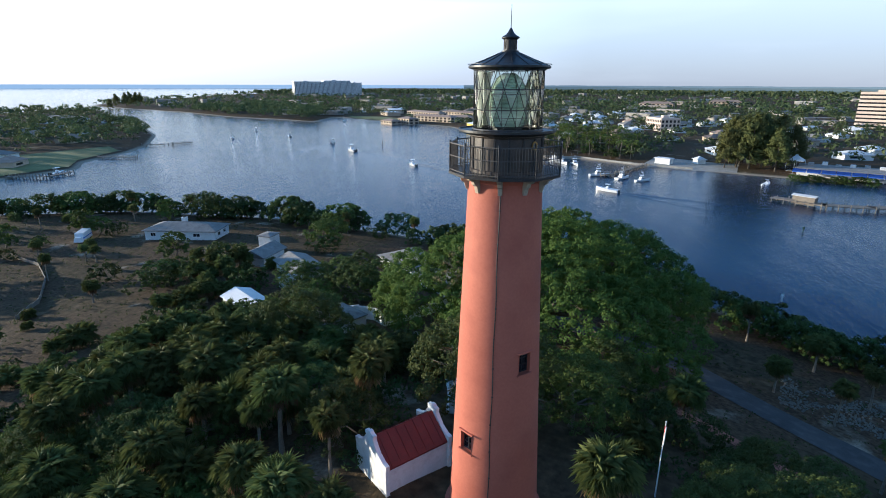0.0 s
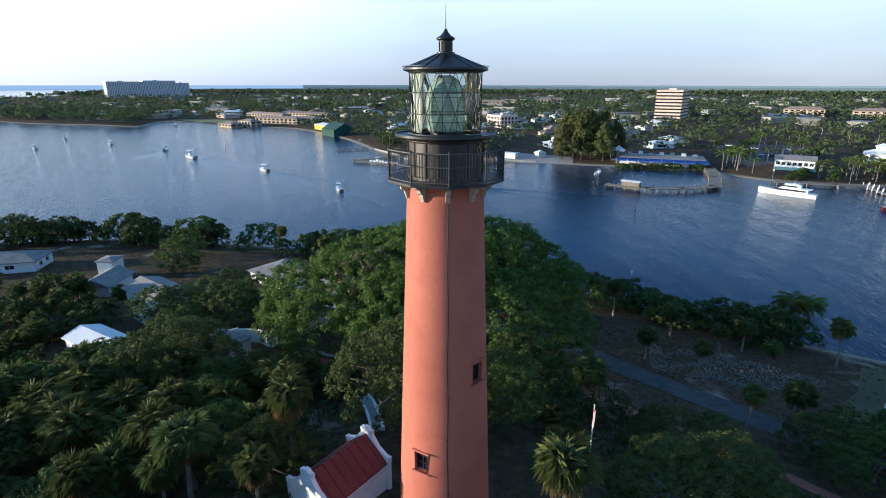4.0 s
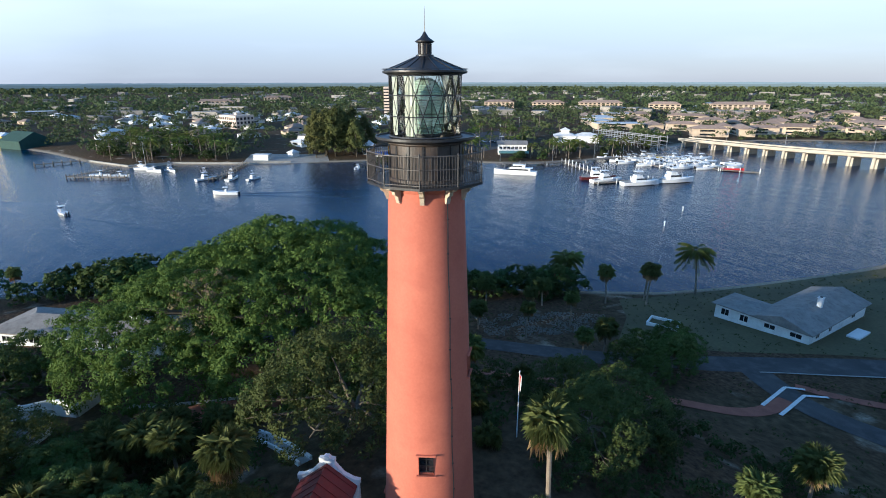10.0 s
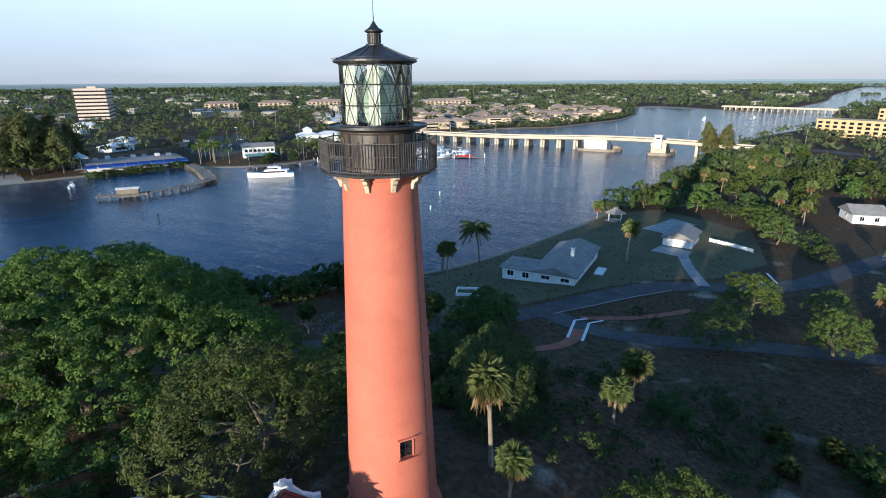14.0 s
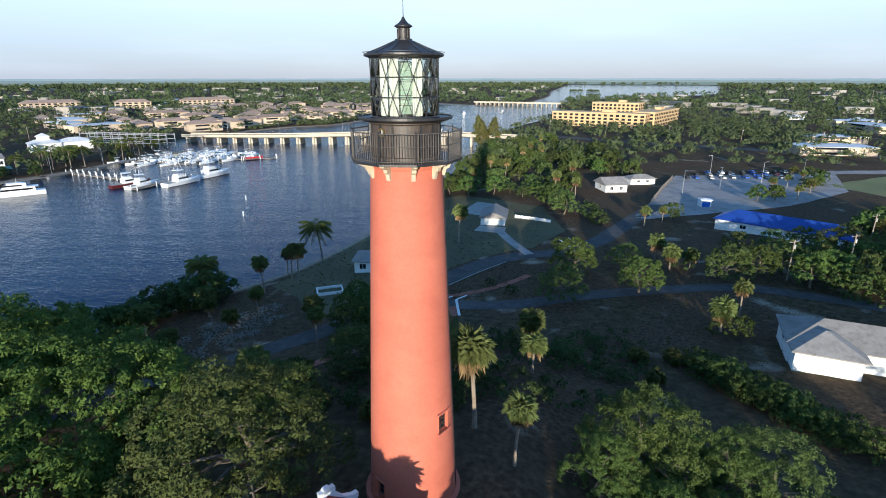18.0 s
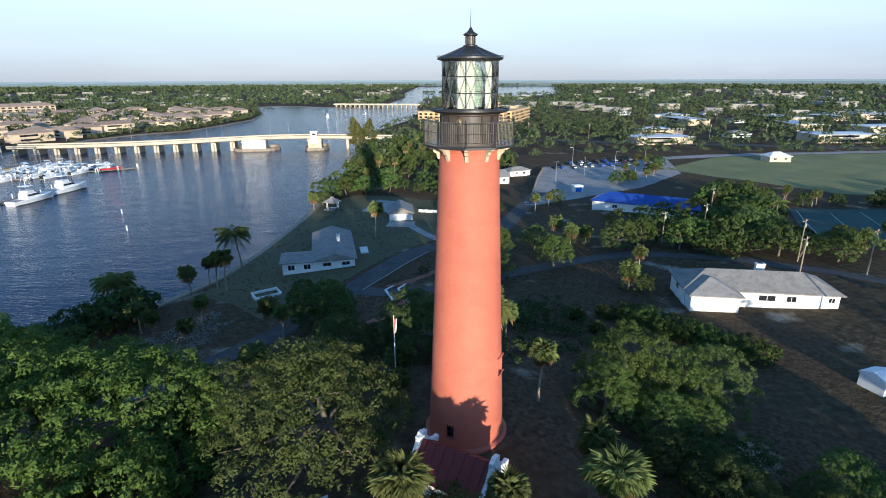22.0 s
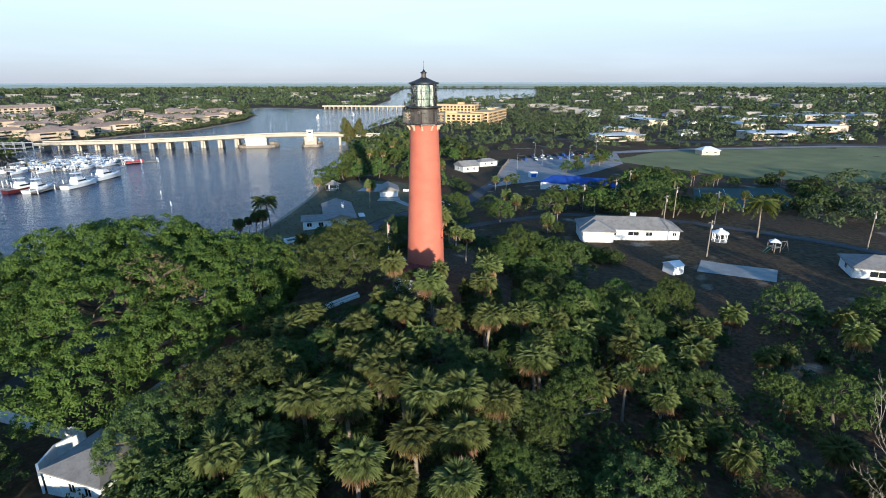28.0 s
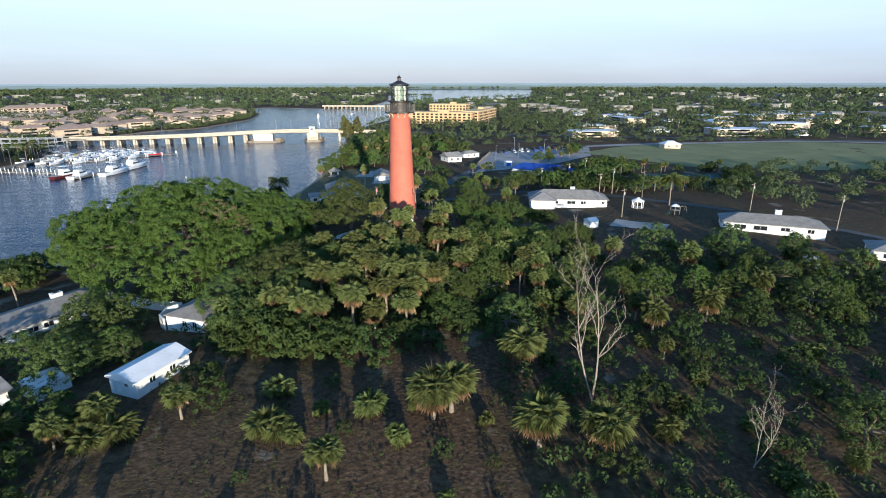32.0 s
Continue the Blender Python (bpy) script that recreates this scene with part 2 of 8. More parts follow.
def water_material():
    m = bpy.data.materials.new("river_water")
    m.use_nodes = True
    nt = m.node_tree
    p = nt.nodes["Principled BSDF"]
    p.inputs["Base Color"].default_value = (0.0004, 0.02, 0.058, 1)
    p.inputs["Roughness"].default_value = 0.08
    p.inputs["IOR"].default_value = 1.33
    p.inputs["Specular IOR Level"].default_value = 0.27
    p.inputs["Specular Tint"].default_value = (0.35, 0.75, 1.0, 1)
    geo = nt.nodes.new("ShaderNodeNewGeometry")
    last = None
    for size, turn, stretch, strength, reach in ((0.02, 25, 1.6, 0.05, 1.2), (0.11, 12, 3.0, 0.2, 0.7), (0.33, -8, 4.0, 0.4, 0.3), (0.8, 14, 4.0, 0.5, 0.16)):
        mp = nt.nodes.new("ShaderNodeMapping")
        mp.inputs["Rotation"].default_value[2] = radians(turn)
        mp.inputs["Scale"].default_value = (size, size * stretch, 1)
        no = nt.nodes.new("ShaderNodeTexNoise")
        no.inputs["Scale"].default_value, no.inputs["Detail"].default_value = 1.0, 3
        bp = nt.nodes.new("ShaderNodeBump")
        bp.inputs["Strength"].default_value, bp.inputs["Distance"].default_value = strength, reach
        nt.links.new(geo.outputs["Position"], mp.inputs["Vector"])
        nt.links.new(mp.outputs["Vector"], no.inputs["Vector"])
        nt.links.new(no.outputs["Fac"], bp.inputs["Height"])
        if last:
            nt.links.new(last.outputs["Normal"], bp.inputs["Normal"])
        last = bp
    # long low wash from passing boats
    mp = nt.nodes.new("ShaderNodeMapping")
    mp.inputs["Rotation"].default_value[2] = radians(68)
    wv = nt.nodes.new("ShaderNodeTexWave")
    wv.inputs["Scale"].default_value, wv.inputs["Distortion"].default_value = 0.022, 16.0
    wv.inputs["Detail"].default_value, wv.inputs["Detail Scale"].default_value = 2.0, 0.25
    bp = nt.nodes.new("ShaderNodeBump")
    bp.inputs["Strength"].default_value, bp.inputs["Distance"].default_value = 0.08, 0.5
    nt.links.new(geo.outputs["Position"], mp.inputs["Vector"])
    nt.links.new(mp.outputs["Vector"], wv.inputs["Vector"])
    nt.links.new(wv.outputs["Fac"], bp.inputs["Height"])
    nt.links.new(last.outputs["Normal"], bp.inputs["Normal"])
    nt.links.new(bp.outputs["Normal"], p.inputs["Normal"])
    return m


def ground_material():
    """Dry grass, sand and scrub litter, mixed by noise of several sizes; mown grass towards the playing field."""
    m = bpy.data.materials.new("ground_cover")
    m.use_nodes = True
    nt = m.node_tree
    p = nt.nodes["Principled BSDF"]
    geo = nt.nodes.new("ShaderNodeNewGeometry")

    def noise_at(scale, detail=5):
        n = nt.nodes.new("ShaderNodeTexNoise")
        n.inputs["Scale"].default_value, n.inputs["Detail"].default_value = scale, detail
        nt.links.new(geo.outputs["Position"], n.inputs["Vector"])
        return n.outputs["Fac"]

    def ramp(fac, stops):
        r = nt.nodes.new("ShaderNodeValToRGB")
        while len(r.color_ramp.elements) < len(stops):
            r.color_ramp.elements.new(0.5)
        for e, (at, c) in zip(r.color_ramp.elements, stops):
            e.position, e.color = at, (*c, 1)
        nt.links.new(fac, r.inputs["Fac"])
        return r.outputs["Color"]

    def blend(fac, a, b):
        x = nt.nodes.new("ShaderNodeMix")
        x.data_type = "RGBA"
        nt.links.new(fac, x.inputs["Factor"])
        nt.links.new(a, x.inputs["A"])
        nt.links.new(b, x.inputs["B"])
        return x.outputs["Result"]
    grass = ramp(noise_at(0.8, 8), [(0.3, (0.038, 0.03, 0.017)), (0.55, (0.082, 0.06, 0.034)), (0.75, (0.14, 0.1, 0.06))])
    litter = ramp(noise_at(1.7, 8), [(0.3, (0.038, 0.026, 0.017)), (0.6, (0.105, 0.068, 0.04)), (0.8, (0.19, 0.128, 0.076))])
    which = nt.nodes.new("ShaderNodeMapRange")
    which.inputs["From Min"].default_value, which.inputs["From Max"].default_value = 0.41, 0.58
    nt.links.new(noise_at(0.045, 6), which.inputs["Value"])
    base = blend(which.outputs["Result"], grass, litter)
    sand = ramp(noise_at(3.0, 8), [(0.35, (0.22, 0.18, 0.13)), (0.65, (0.42, 0.36, 0.28))])
    bare = nt.nodes.new("ShaderNodeMapRange")
    bare.inputs["From Min"].default_value, bare.inputs["From Max"].default_value, bare.inputs["To Max"].default_value = 0.62, 0.72, 0.8
    nt.links.new(noise_at(0.11, 9), bare.inputs["Value"])
    base = blend(bare.outputs["Result"], base, sand)
    # beach along the water's edge
    sep = nt.nodes.new("ShaderNodeSeparateXYZ")
    nt.links.new(geo.outputs["Position"], sep.inputs["Vector"])
    beach = nt.nodes.new("ShaderNodeMapRange")
    beach.inputs["From Min"].default_value, beach.inputs["From Max"].default_value = 0.75, 0.35
    nt.links.new(sep.outputs["Z"], beach.inputs["Value"])
    base = blend(beach.outputs["Result"], base, sand)
    nt.links.new(base, p.inputs["Base Color"])
    p.inputs["Roughness"].default_value = 0.95
    p.inputs["Specular IOR Level"].default_value = 0.1
    b = nt.nodes.new("ShaderNodeBump")
    b.inputs["Strength"].default_value, b.inputs["Distance"].default_value = 0.6, 0.25
    nt.links.new(noise_at(2.2, 9), b.inputs["Height"])
    nt.links.new(b.outputs["Normal"], p.inputs["Normal"])
    return m


TERRACOTTA = surface("terracotta_paint", (0.42, 0.115, 0.07), (0.5, 0.15, 0.092), 0.75, 0.25, 6.0, 0.25, dirt=(0.34, 0.085, 0.055), dirt_amount=0.35, reach=0.02)
BLACK_IRON = surface("black_painted_iron", (0.012, 0.012, 0.014), (0.03, 0.03, 0.033), 0.42, 1.5, 15, 0.15, dirt=(0.06, 0.05, 0.045), dirt_amount=0.3)
WATCH_STEEL = surface("weathered_dark_steel", (0.035, 0.028, 0.024), (0.075, 0.058, 0.048), 0.5, 1.2, 10, 0.2, dirt=(0.12, 0.08, 0.055), dirt_amount=0.4)
BRACKET_STONE = surface("pale_stone", (0.4, 0.33, 0.24), (0.55, 0.46, 0.34), 0.85, 2.0, 14, 0.3)
LENS_GLASS = glass("green_lens_glass", (0.72, 0.9, 0.74), 0.12)
LENS_GLASS.node_tree.nodes["Principled BSDF"].inputs["Transmission Weight"].default_value = 0.55
RAIL_IRON = surface("worn_rail_iron", (0.05, 0.044, 0.04), (0.1, 0.088, 0.078), 0.5, 1.5, 12, 0.1)
PANE = thin_glass("lantern_pane")
CURTAIN = surface("white_canvas_curtain", (0.5, 0.52, 0.47), (0.62, 0.63, 0.57), 0.9, 2.0, 10, 0.2)
BRASS = surface("dull_brass", (0.3, 0.2, 0.07), (0.42, 0.3, 0.12), 0.35, 2, 10, 0.1, metal=0.9)
WHITE_PAINT = surface("white_paint", (0.7, 0.7, 0.68), (0.82, 0.82, 0.8), 0.7, 0.6, 5, 0.15, dirt=(0.5, 0.48, 0.43), dirt_amount=0.4)
RED_ROOF = surface("dark_red_roof_sheet", (0.12, 0.013, 0.009), (0.18, 0.022, 0.015), 0.6, 0.8, 9, 0.2, dirt=(0.12, 0.03, 0.02), dirt_amount=0.5)
GREY_ROOF = surface("grey_roof_shingle", (0.19, 0.178, 0.165), (0.28, 0.265, 0.245), 0.9, 0.5, 7, 0.5, dirt=(0.11, 0.1, 0.09), dirt_amount=0.5, rand=0.12)
PEACH_WALL = surface("peach_concrete", (0.56, 0.44, 0.36), (0.66, 0.54, 0.45), 0.85, 0.1, 2, 0.1)
TILE_ROOF = surface("clay_tile_roof", (0.24, 0.165, 0.125), (0.37, 0.28, 0.22), 0.85, 0.4, 5, 0.5, rand=0.2)
CREAM_WALL = surface("cream_stucco", (0.5, 0.39, 0.28), (0.62, 0.5, 0.37), 0.85, 0.3, 5, 0.2, rand=0.1)
CONDO_WALL = surface("ochre_stucco", (0.5, 0.34, 0.17), (0.62, 0.44, 0.24), 0.85, 0.3, 5, 0.2)
BLUE_ROOF = surface("blue_metal_roof", (0.012, 0.04, 0.22), (0.02, 0.06, 0.3), 0.45, 0.5, 8, 0.1)
BLUE_AWNING = surface("blue_canvas_awning", (0.03, 0.1, 0.42), (0.05, 0.15, 0.55), 0.8, 1, 8, 0.2)
GREEN_ROOF = surface("sea_green_metal_roof", (0.1, 0.22, 0.2), (0.15, 0.28, 0.25), 0.5, 1, 8, 0.1)
PALE_ROOF = surface("white_roof_sheet", (0.6, 0.6, 0.6), (0.75, 0.75, 0.74), 0.6, 0.4, 5, 0.1, rand=0.1)
DARK_GLASS = surface("dark_window_glass", (0.01, 0.012, 0.016), (0.025, 0.028, 0.034), 0.08, 0.4, 3, 0.0)
ASPHALT = surface("worn_asphalt", (0.034, 0.034, 0.036), (0.066, 0.065, 0.064), 0.9, 0.25, 8, 0.4, dirt=(0.14, 0.13, 0.12), dirt_amount=0.4)
LOT_PAVING = surface("sun_bleached_asphalt", (0.24, 0.222, 0.212), (0.35, 0.33, 0.315), 0.9, 0.12, 4, 0.3, dirt=(0.08, 0.08, 0.08), dirt_amount=0.5)
CONCRETE = surface("weathered_concrete", (0.24, 0.235, 0.22), (0.36, 0.35, 0.32), 0.85, 0.4, 6, 0.3, dirt=(0.25, 0.22, 0.18), dirt_amount=0.4)
BRIDGE_CONCRETE = surface("pale_bridge_concrete", (0.38, 0.335, 0.265), (0.5, 0.445, 0.36), 0.85, 0.2, 4, 0.3, dirt=(0.3, 0.25, 0.19), dirt_amount=0.4)
BRICK_PATH = surface("red_brick_paving", (0.2, 0.07, 0.045), (0.3, 0.11, 0.07), 0.9, 0.6, 7, 0.4)
LINE_PAINT = surface("white_road_paint", (0.62, 0.62, 0.6), (0.78, 0.78, 0.76), 0.8, 1, 9, 0.1, dirt=(0.3, 0.3, 0.3), dirt_amount=0.5)
DOCK_WOOD = surface("grey_dock_timber", (0.17, 0.14, 0.11), (0.28, 0.24, 0.19), 0.9, 0.6, 8, 0.4, rand=0.15)
POLE_WOOD = surface("weathered_pole_wood", (0.2, 0.165, 0.125), (0.32, 0.27, 0.21), 0.9, 0.7, 8, 0.4)
GELCOAT = surface("white_gelcoat", (0.76, 0.77, 0.78), (0.83, 0.84, 0.84), 0.25, 0.5, 5, 0.02)
NAVY_HULL = surface("dark_red_hull", (0.07, 0.012, 0.012), (0.1, 0.02, 0.018), 0.3, 0.5, 5, 0.02)
RED_HULL = surface("bright_red_hull", (0.5, 0.02, 0.025), (0.6, 0.03, 0.03), 0.35, 0.5, 5, 0.02)
YELLOW_HULL = surface("yellow_hull", (0.6, 0.42, 0.05), (0.7, 0.5, 0.08), 0.35, 0.5, 5, 0.02)
STEEL = surface("galvanised_steel", (0.3, 0.31, 0.32), (0.42, 0.43, 0.44), 0.45, 1, 8, 0.05, metal=0.6)
RUBBER = surface("black_rubber", (0.012, 0.012, 0.012), (0.025, 0.025, 0.025), 0.8, 1, 8, 0.1)
BARK = surface("grey_brown_bark", (0.09, 0.07, 0.05), (0.17, 0.14, 0.105), 0.95, 1.2, 9, 0.6)
PALM_BARK = surface("palm_trunk_bark", (0.17, 0.135, 0.1), (0.28, 0.23, 0.175), 0.95, 1.2, 9, 0.6)
DEAD_WOOD = surface("bleached_dead_wood", (0.2, 0.165, 0.13), (0.34, 0.29, 0.23), 0.9, 0.9, 9, 0.4)
LEAF = foliage("broad_leaf", (0.046, 0.078, 0.02), (0.105, 0.15, 0.037), 0.24)
FICUS_LEAF = foliage("glossy_fig_leaf", (0.056, 0.094, 0.021), (0.132, 0.186, 0.04), 0.34, 0.1)
OLIVE_LEAF = foliage("olive_oak_leaf", (0.05, 0.076, 0.023), (0.105, 0.142, 0.042), 0.24)
SEA_GRAPE_LEAF = foliage("sea_grape_leaf", (0.032, 0.056, 0.016), (0.078, 0.115, 0.03), 0.24)
SCRUB_LEAF = foliage("scrub_leaf", (0.03, 0.05, 0.016), (0.066, 0.096, 0.028), 0.26)
PALM_LEAF = foliage("fan_palm_leaf", (0.068, 0.092, 0.03), (0.19, 0.215, 0.072), 0.24)
COCO_LEAF = foliage("coconut_frond", (0.05, 0.08, 0.018), (0.19, 0.22, 0.05), 0.3)
DRY_FROND = foliage("dry_frond", (0.16, 0.105, 0.055), (0.4, 0.28, 0.15), 0.2)
OLIVE_DRY = foliage("dry_olive_leaf", (0.07, 0.06, 0.025), (0.2, 0.17, 0.08), 0.1)
PINE_LEAF = foliage("feathery_pine_needle", (0.055, 0.066, 0.022), (0.15, 0.155, 0.052), 0.25, 0.1)
FAR_LEAF = foliage("distant_leaf", (0.055, 0.078, 0.036), (0.11, 0.14, 0.06), 0.26, 0.1)
FIELD_GRASS = surface("mown_field_grass", (0.125, 0.138, 0.042), (0.2, 0.205, 0.075), 0.95, 0.05, 1.5, 0.3, dirt=(0.15, 0.13, 0.06), dirt_amount=0.4)
LAWN = surface("shore_lawn", (0.066, 0.06, 0.026), (0.115, 0.1, 0.044), 0.95, 0.1, 2, 0.3)
COURT = surface("green_court_paint", (0.012, 0.048, 0.04), (0.022, 0.068, 0.056), 0.85, 0.3, 4, 0.1)
RUBBLE = surface("weathered_rubble", (0.12, 0.108, 0.09), (0.22, 0.195, 0.16), 0.95, 0.5, 5, 0.5)
SAND = surface("pale_gravel_sand", (0.3, 0.27, 0.22), (0.46, 0.42, 0.35), 0.95, 0.5, 5, 0.5)
WATER = water_material()
GROUND = ground_material()

# ---------------------------------------------------------------- mesh helpers
class Shape:
    """Collects vertices and faces of one part."""

    def __init__(self):
        self.v, self.f = [], []

    def add(self, verts, faces):
        n = len(self.v)
        self.v.extend([tuple(p) for p in verts])
        self.f.extend([tuple(i + n for i in q) for q in faces])
        return self

    def box(self, cx, cy, cz, sx, sy, sz, turn=0.0, top=1.0):
        """A box centred on cx, cy with its foot at cz; top narrows its upper face."""
        c, s = math.cos(radians(turn)), math.sin(radians(turn))
        pts = []
        for k, z in ((1.0, cz), (top, cz + sz)):
            for x, y in ((-1, -1), (1, -1), (1, 1), (-1, 1)):
                px, py = x * sx / 2 * k, y * sy / 2 * k
                pts.append((cx + px * c - py * s, cy + px * s + py * c, z))
        return self.add(pts, [(3, 2, 1, 0), (4, 5, 6, 7), (0, 1, 5, 4), (1, 2, 6, 5), (2, 3, 7, 6), (3, 0, 4, 7)])

    def tube(self, points, radii, n=6, cap=True):
        pts = [Vector(p) for p in points]
        rings = []
        for i, p in enumerate(pts):
            d = (pts[min(i + 1, len(pts) - 1)] - pts[max(i - 1, 0)]).normalized()
            a = d.orthogonal().normalized() if not rings else (rings[-1][1] - d * rings[-1][1].dot(d)).normalized()
            b = d.cross(a)
            rings.append((p, a, b, radii[i] if hasattr(radii, "__len__") else radii))
        verts = [p + (a * math.cos(2 * math.pi * j / n) + b * math.sin(2 * math.pi * j / n)) * r for p, a, b, r in rings for j in range(n)]
        faces = [(i * n + j, i * n + (j + 1) % n, (i + 1) * n + (j + 1) % n, (i + 1) * n + j) for i in range(len(pts) - 1) for j in range(n)]
        if cap:
            faces += [tuple(range(n - 1, -1, -1)), tuple(range((len(pts) - 1) * n, len(pts) * n))]
        return self.add(verts, faces)

    def lathe(self, profile, n=32, close=True, at=(0, 0)):
        verts = [(at[0] + r * math.cos(2 * math.pi * j / n), at[1] + r * math.sin(2 * math.pi * j / n), z) for r, z in profile for j in range(n)]
        faces = [(i * n + j, i * n + (j + 1) % n, (i + 1) * n + (j + 1) % n, (i + 1) * n + j) for i in range(len(profile) - 1) for j in range(n)]
        if close:
            faces += [tuple(range(n - 1, -1, -1)), tuple(range((len(profile) - 1) * n, len(profile) * n))]
        return self.add(verts, faces)

    def slab(self, outline, z0, z1):
        """An upright prism over a plan outline (anticlockwise)."""
        n = len(outline)
        verts = [(x, y, z0) for x, y in outline] + [(x, y, z1) for x, y in outline]
        faces = [tuple(range(n - 1, -1, -1)), tuple(range(n, 2 * n))] + [(i, (i + 1) % n, n + (i + 1) % n, n + i) for i in range(n)]
        return self.add(verts, faces)

    def moved(self, m):
        self.v = [tuple(m @ Vector(p)) for p in self.v]
        return self

    def mesh(self, name, smooth=False):
        me = bpy.data.meshes.new(name)
        me.from_pydata(self.v, [], self.f)
        if smooth:
            me.shade_smooth()
        me.update()
        return me


def array_mesh(name, verts, faces):
    """A mesh from two arrays; all faces have the same number of corners."""
    me = bpy.data.meshes.new(name)
    k = faces.shape[1]
    me.vertices.add(len(verts))
    me.vertices.foreach_set("co", np.ascontiguousarray(verts, dtype=np.float32).ravel())
    me.loops.add(faces.size)
    me.loops.foreach_set("vertex_index", np.ascontiguousarray(faces, dtype=np.int32).ravel())
    me.polygons.add(len(faces))
    me.polygons.foreach_set("loop_start", np.arange(0, faces.size, k, dtype=np.int32))
    me.update(calc_edges=True)
    return me


def part(name, shape, material, parent=None, label="", smooth=False, m=None):
    """Links a shape or a mesh as one object under its parent."""
    me = shape.mesh(name, smooth) if isinstance(shape, Shape) else shape
    if not me.materials:
        me.materials.append(material)
    ob = new(name, me)
    if parent:
        ob.parent = parent
    if m is not None:
        ob.matrix_basis = m
    if label:
        ob["label"] = label
    return ob


def thing(name, label, category, m=None, group="", kind=""):
    ob = new(name)
    ob.empty_display_size = 0.3
    if m is not None:
        ob.matrix_basis = m
    return tagged(ob, label, category, group, kind)


def inside(poly, x, y):
    x, y = np.asarray(x, float), np.asarray(y, float)
    hit = np.zeros(x.shape, bool)
    for (x0, y0), (x1, y1) in zip(poly, poly[1:] + poly[:1]):
        if y0 != y1:
            hit ^= ((y0 > y) != (y1 > y)) & (x < (x1 - x0) * (y - y0) / (y1 - y0) + x0)
    return hit


def edge_distance(poly, x, y):
    x, y = np.asarray(x, float), np.asarray(y, float)
    best = np.full(x.shape, 1e9)
    for (x0, y0), (x1, y1) in zip(poly, poly[1:] + poly[:1]):
        dx, dy = x1 - x0, y1 - y0
        u = np.clip(((x - x0) * dx + (y - y0) * dy) / (dx * dx + dy * dy + 1e-9), 0, 1)
        best = np.minimum(best, np.hypot(x - x0 - u * dx, y - y0 - u * dy))
    return best

# ---------------------------------------------------------------- land and water
# the lighthouse's side of the river
NEAR_BANK = [(6000, -2500), (900, -1100), (200, -600), (40, -385), (-28, -290), (-58, -228), (-92, -178), (-108, -120), (-108, -75), (-104, -40), (-97, 0), (-88, 18), (-78, 31),
             (-70, 46), (-65, 58), (-58, 75), (-55, 92), (-53.5, 112), (-52.5, 130), (-53, 155), (-56, 200), (-57, 250), (-67, 315), (-74, 370), (-72, 440), (-66, 500), (-48, 602),
             (-44, 700), (-58, 800), (-68, 1000), (-40, 1150), (60, 1290), (160, 1400), (245, 1470), (320, 1700), (420, 2300), (520, 2800), (700, 6000), (6000, 6000)]
# the far bank: town, marina, and the shore out to the ocean inlet
FAR_BANK = [(-657, -1100), (-610, -880), (-575, -710), (-530, -590), (-521, -488), (-506, -417), (-545, -432), (-600, -452), (-583, -410), (-561, -349), (-530, -292), (-512, -236), (-459, -180),
            (-398, -136), (-366, -116), (-345, -104), (-310, -75), (-316, -55), (-302, -20), (-297, 14), (-292, 40), (-288, 70), (-281, 107), (-266, 113), (-254, 125), (-246, 145),
            (-243, 170), (-247, 218), (-256, 245), (-278, 262), (-292, 300), (-289, 373), (-276, 415), (-245, 452), (-235, 582), (-257, 685), (-300, 800), (-335, 885), (-250, 874),
            (-170, 862), (-128, 900), (-122, 1000), (-118, 1300), (-155, 1720), (-190, 2800), (-200, 6000), (-6000, 6000), (-6000, -3600), (-2200, -1900), (-1500, -1640), (-900, -1330)]
# the residential point across the cut, with the ocean behind it
POINT = [(900, -1300), (150, -660), (5, -425), (-68, -330), (-105, -297), (-146, -298), (-164, -321), (-207, -341), (-240, -366), (-298, -432), (-396, -592), (-456, -730), (-575, -935),
         (-545, -985), (-400, -960), (-150, -1000), (900, -2200)]
NORTH_END = [(-900, 3000), (100, 3080), (900, 2950), (1200, 6000), (-1200, 6000)]
LAND = (NEAR_BANK, FAR_BANK, POINT, NORTH_END)


def shore_height(x, y):
    """Signed distance to the water's edge: positive on land."""
    d = np.full(np.shape(x), -1e9)
    for poly in LAND:
        e = edge_distance(poly, x, y)
        d = np.maximum(d, np.where(inside(poly, x, y), e, -e))
    return d


def heights(x, y):
    x, y = np.asarray(x, float), np.asarray(y, float)
    d = shore_height(x, y)
    rise = np.where(d > 0, 0.25 + 1.7 * (1 - np.exp(-d / 9.0)), np.maximum(d * 0.25, -2.5) + 0.25)
    near = np.clip(d / 30, 0, 1)
    bank = 6.0 * np.exp(-((x - 78) ** 2 + (y - 15) ** 2) / 95.0 ** 2) * near
    r = np.hypot(np.where(x > 0, x * 1.6, x), y)
    hill = 9.6 * np.exp(-np.maximum(r - 6, 0) ** 2 / 30.0 ** 2) * near
    rough = 0.18 * np.sin(x * 0.21 + 1.3 * np.sin(y * 0.13)) * np.sin(y * 0.17 + 0.7) * near * (np.hypot(x, y) < 400)
    south = 3.6 * np.exp(-((x + 5) / 70.0) ** 2 - ((y + 66) / 42.0) ** 2) * near
    return rise + bank + hill + rough + south


def ground(x, y):
    return float(heights(np.array([x]), np.array([y]))[0])


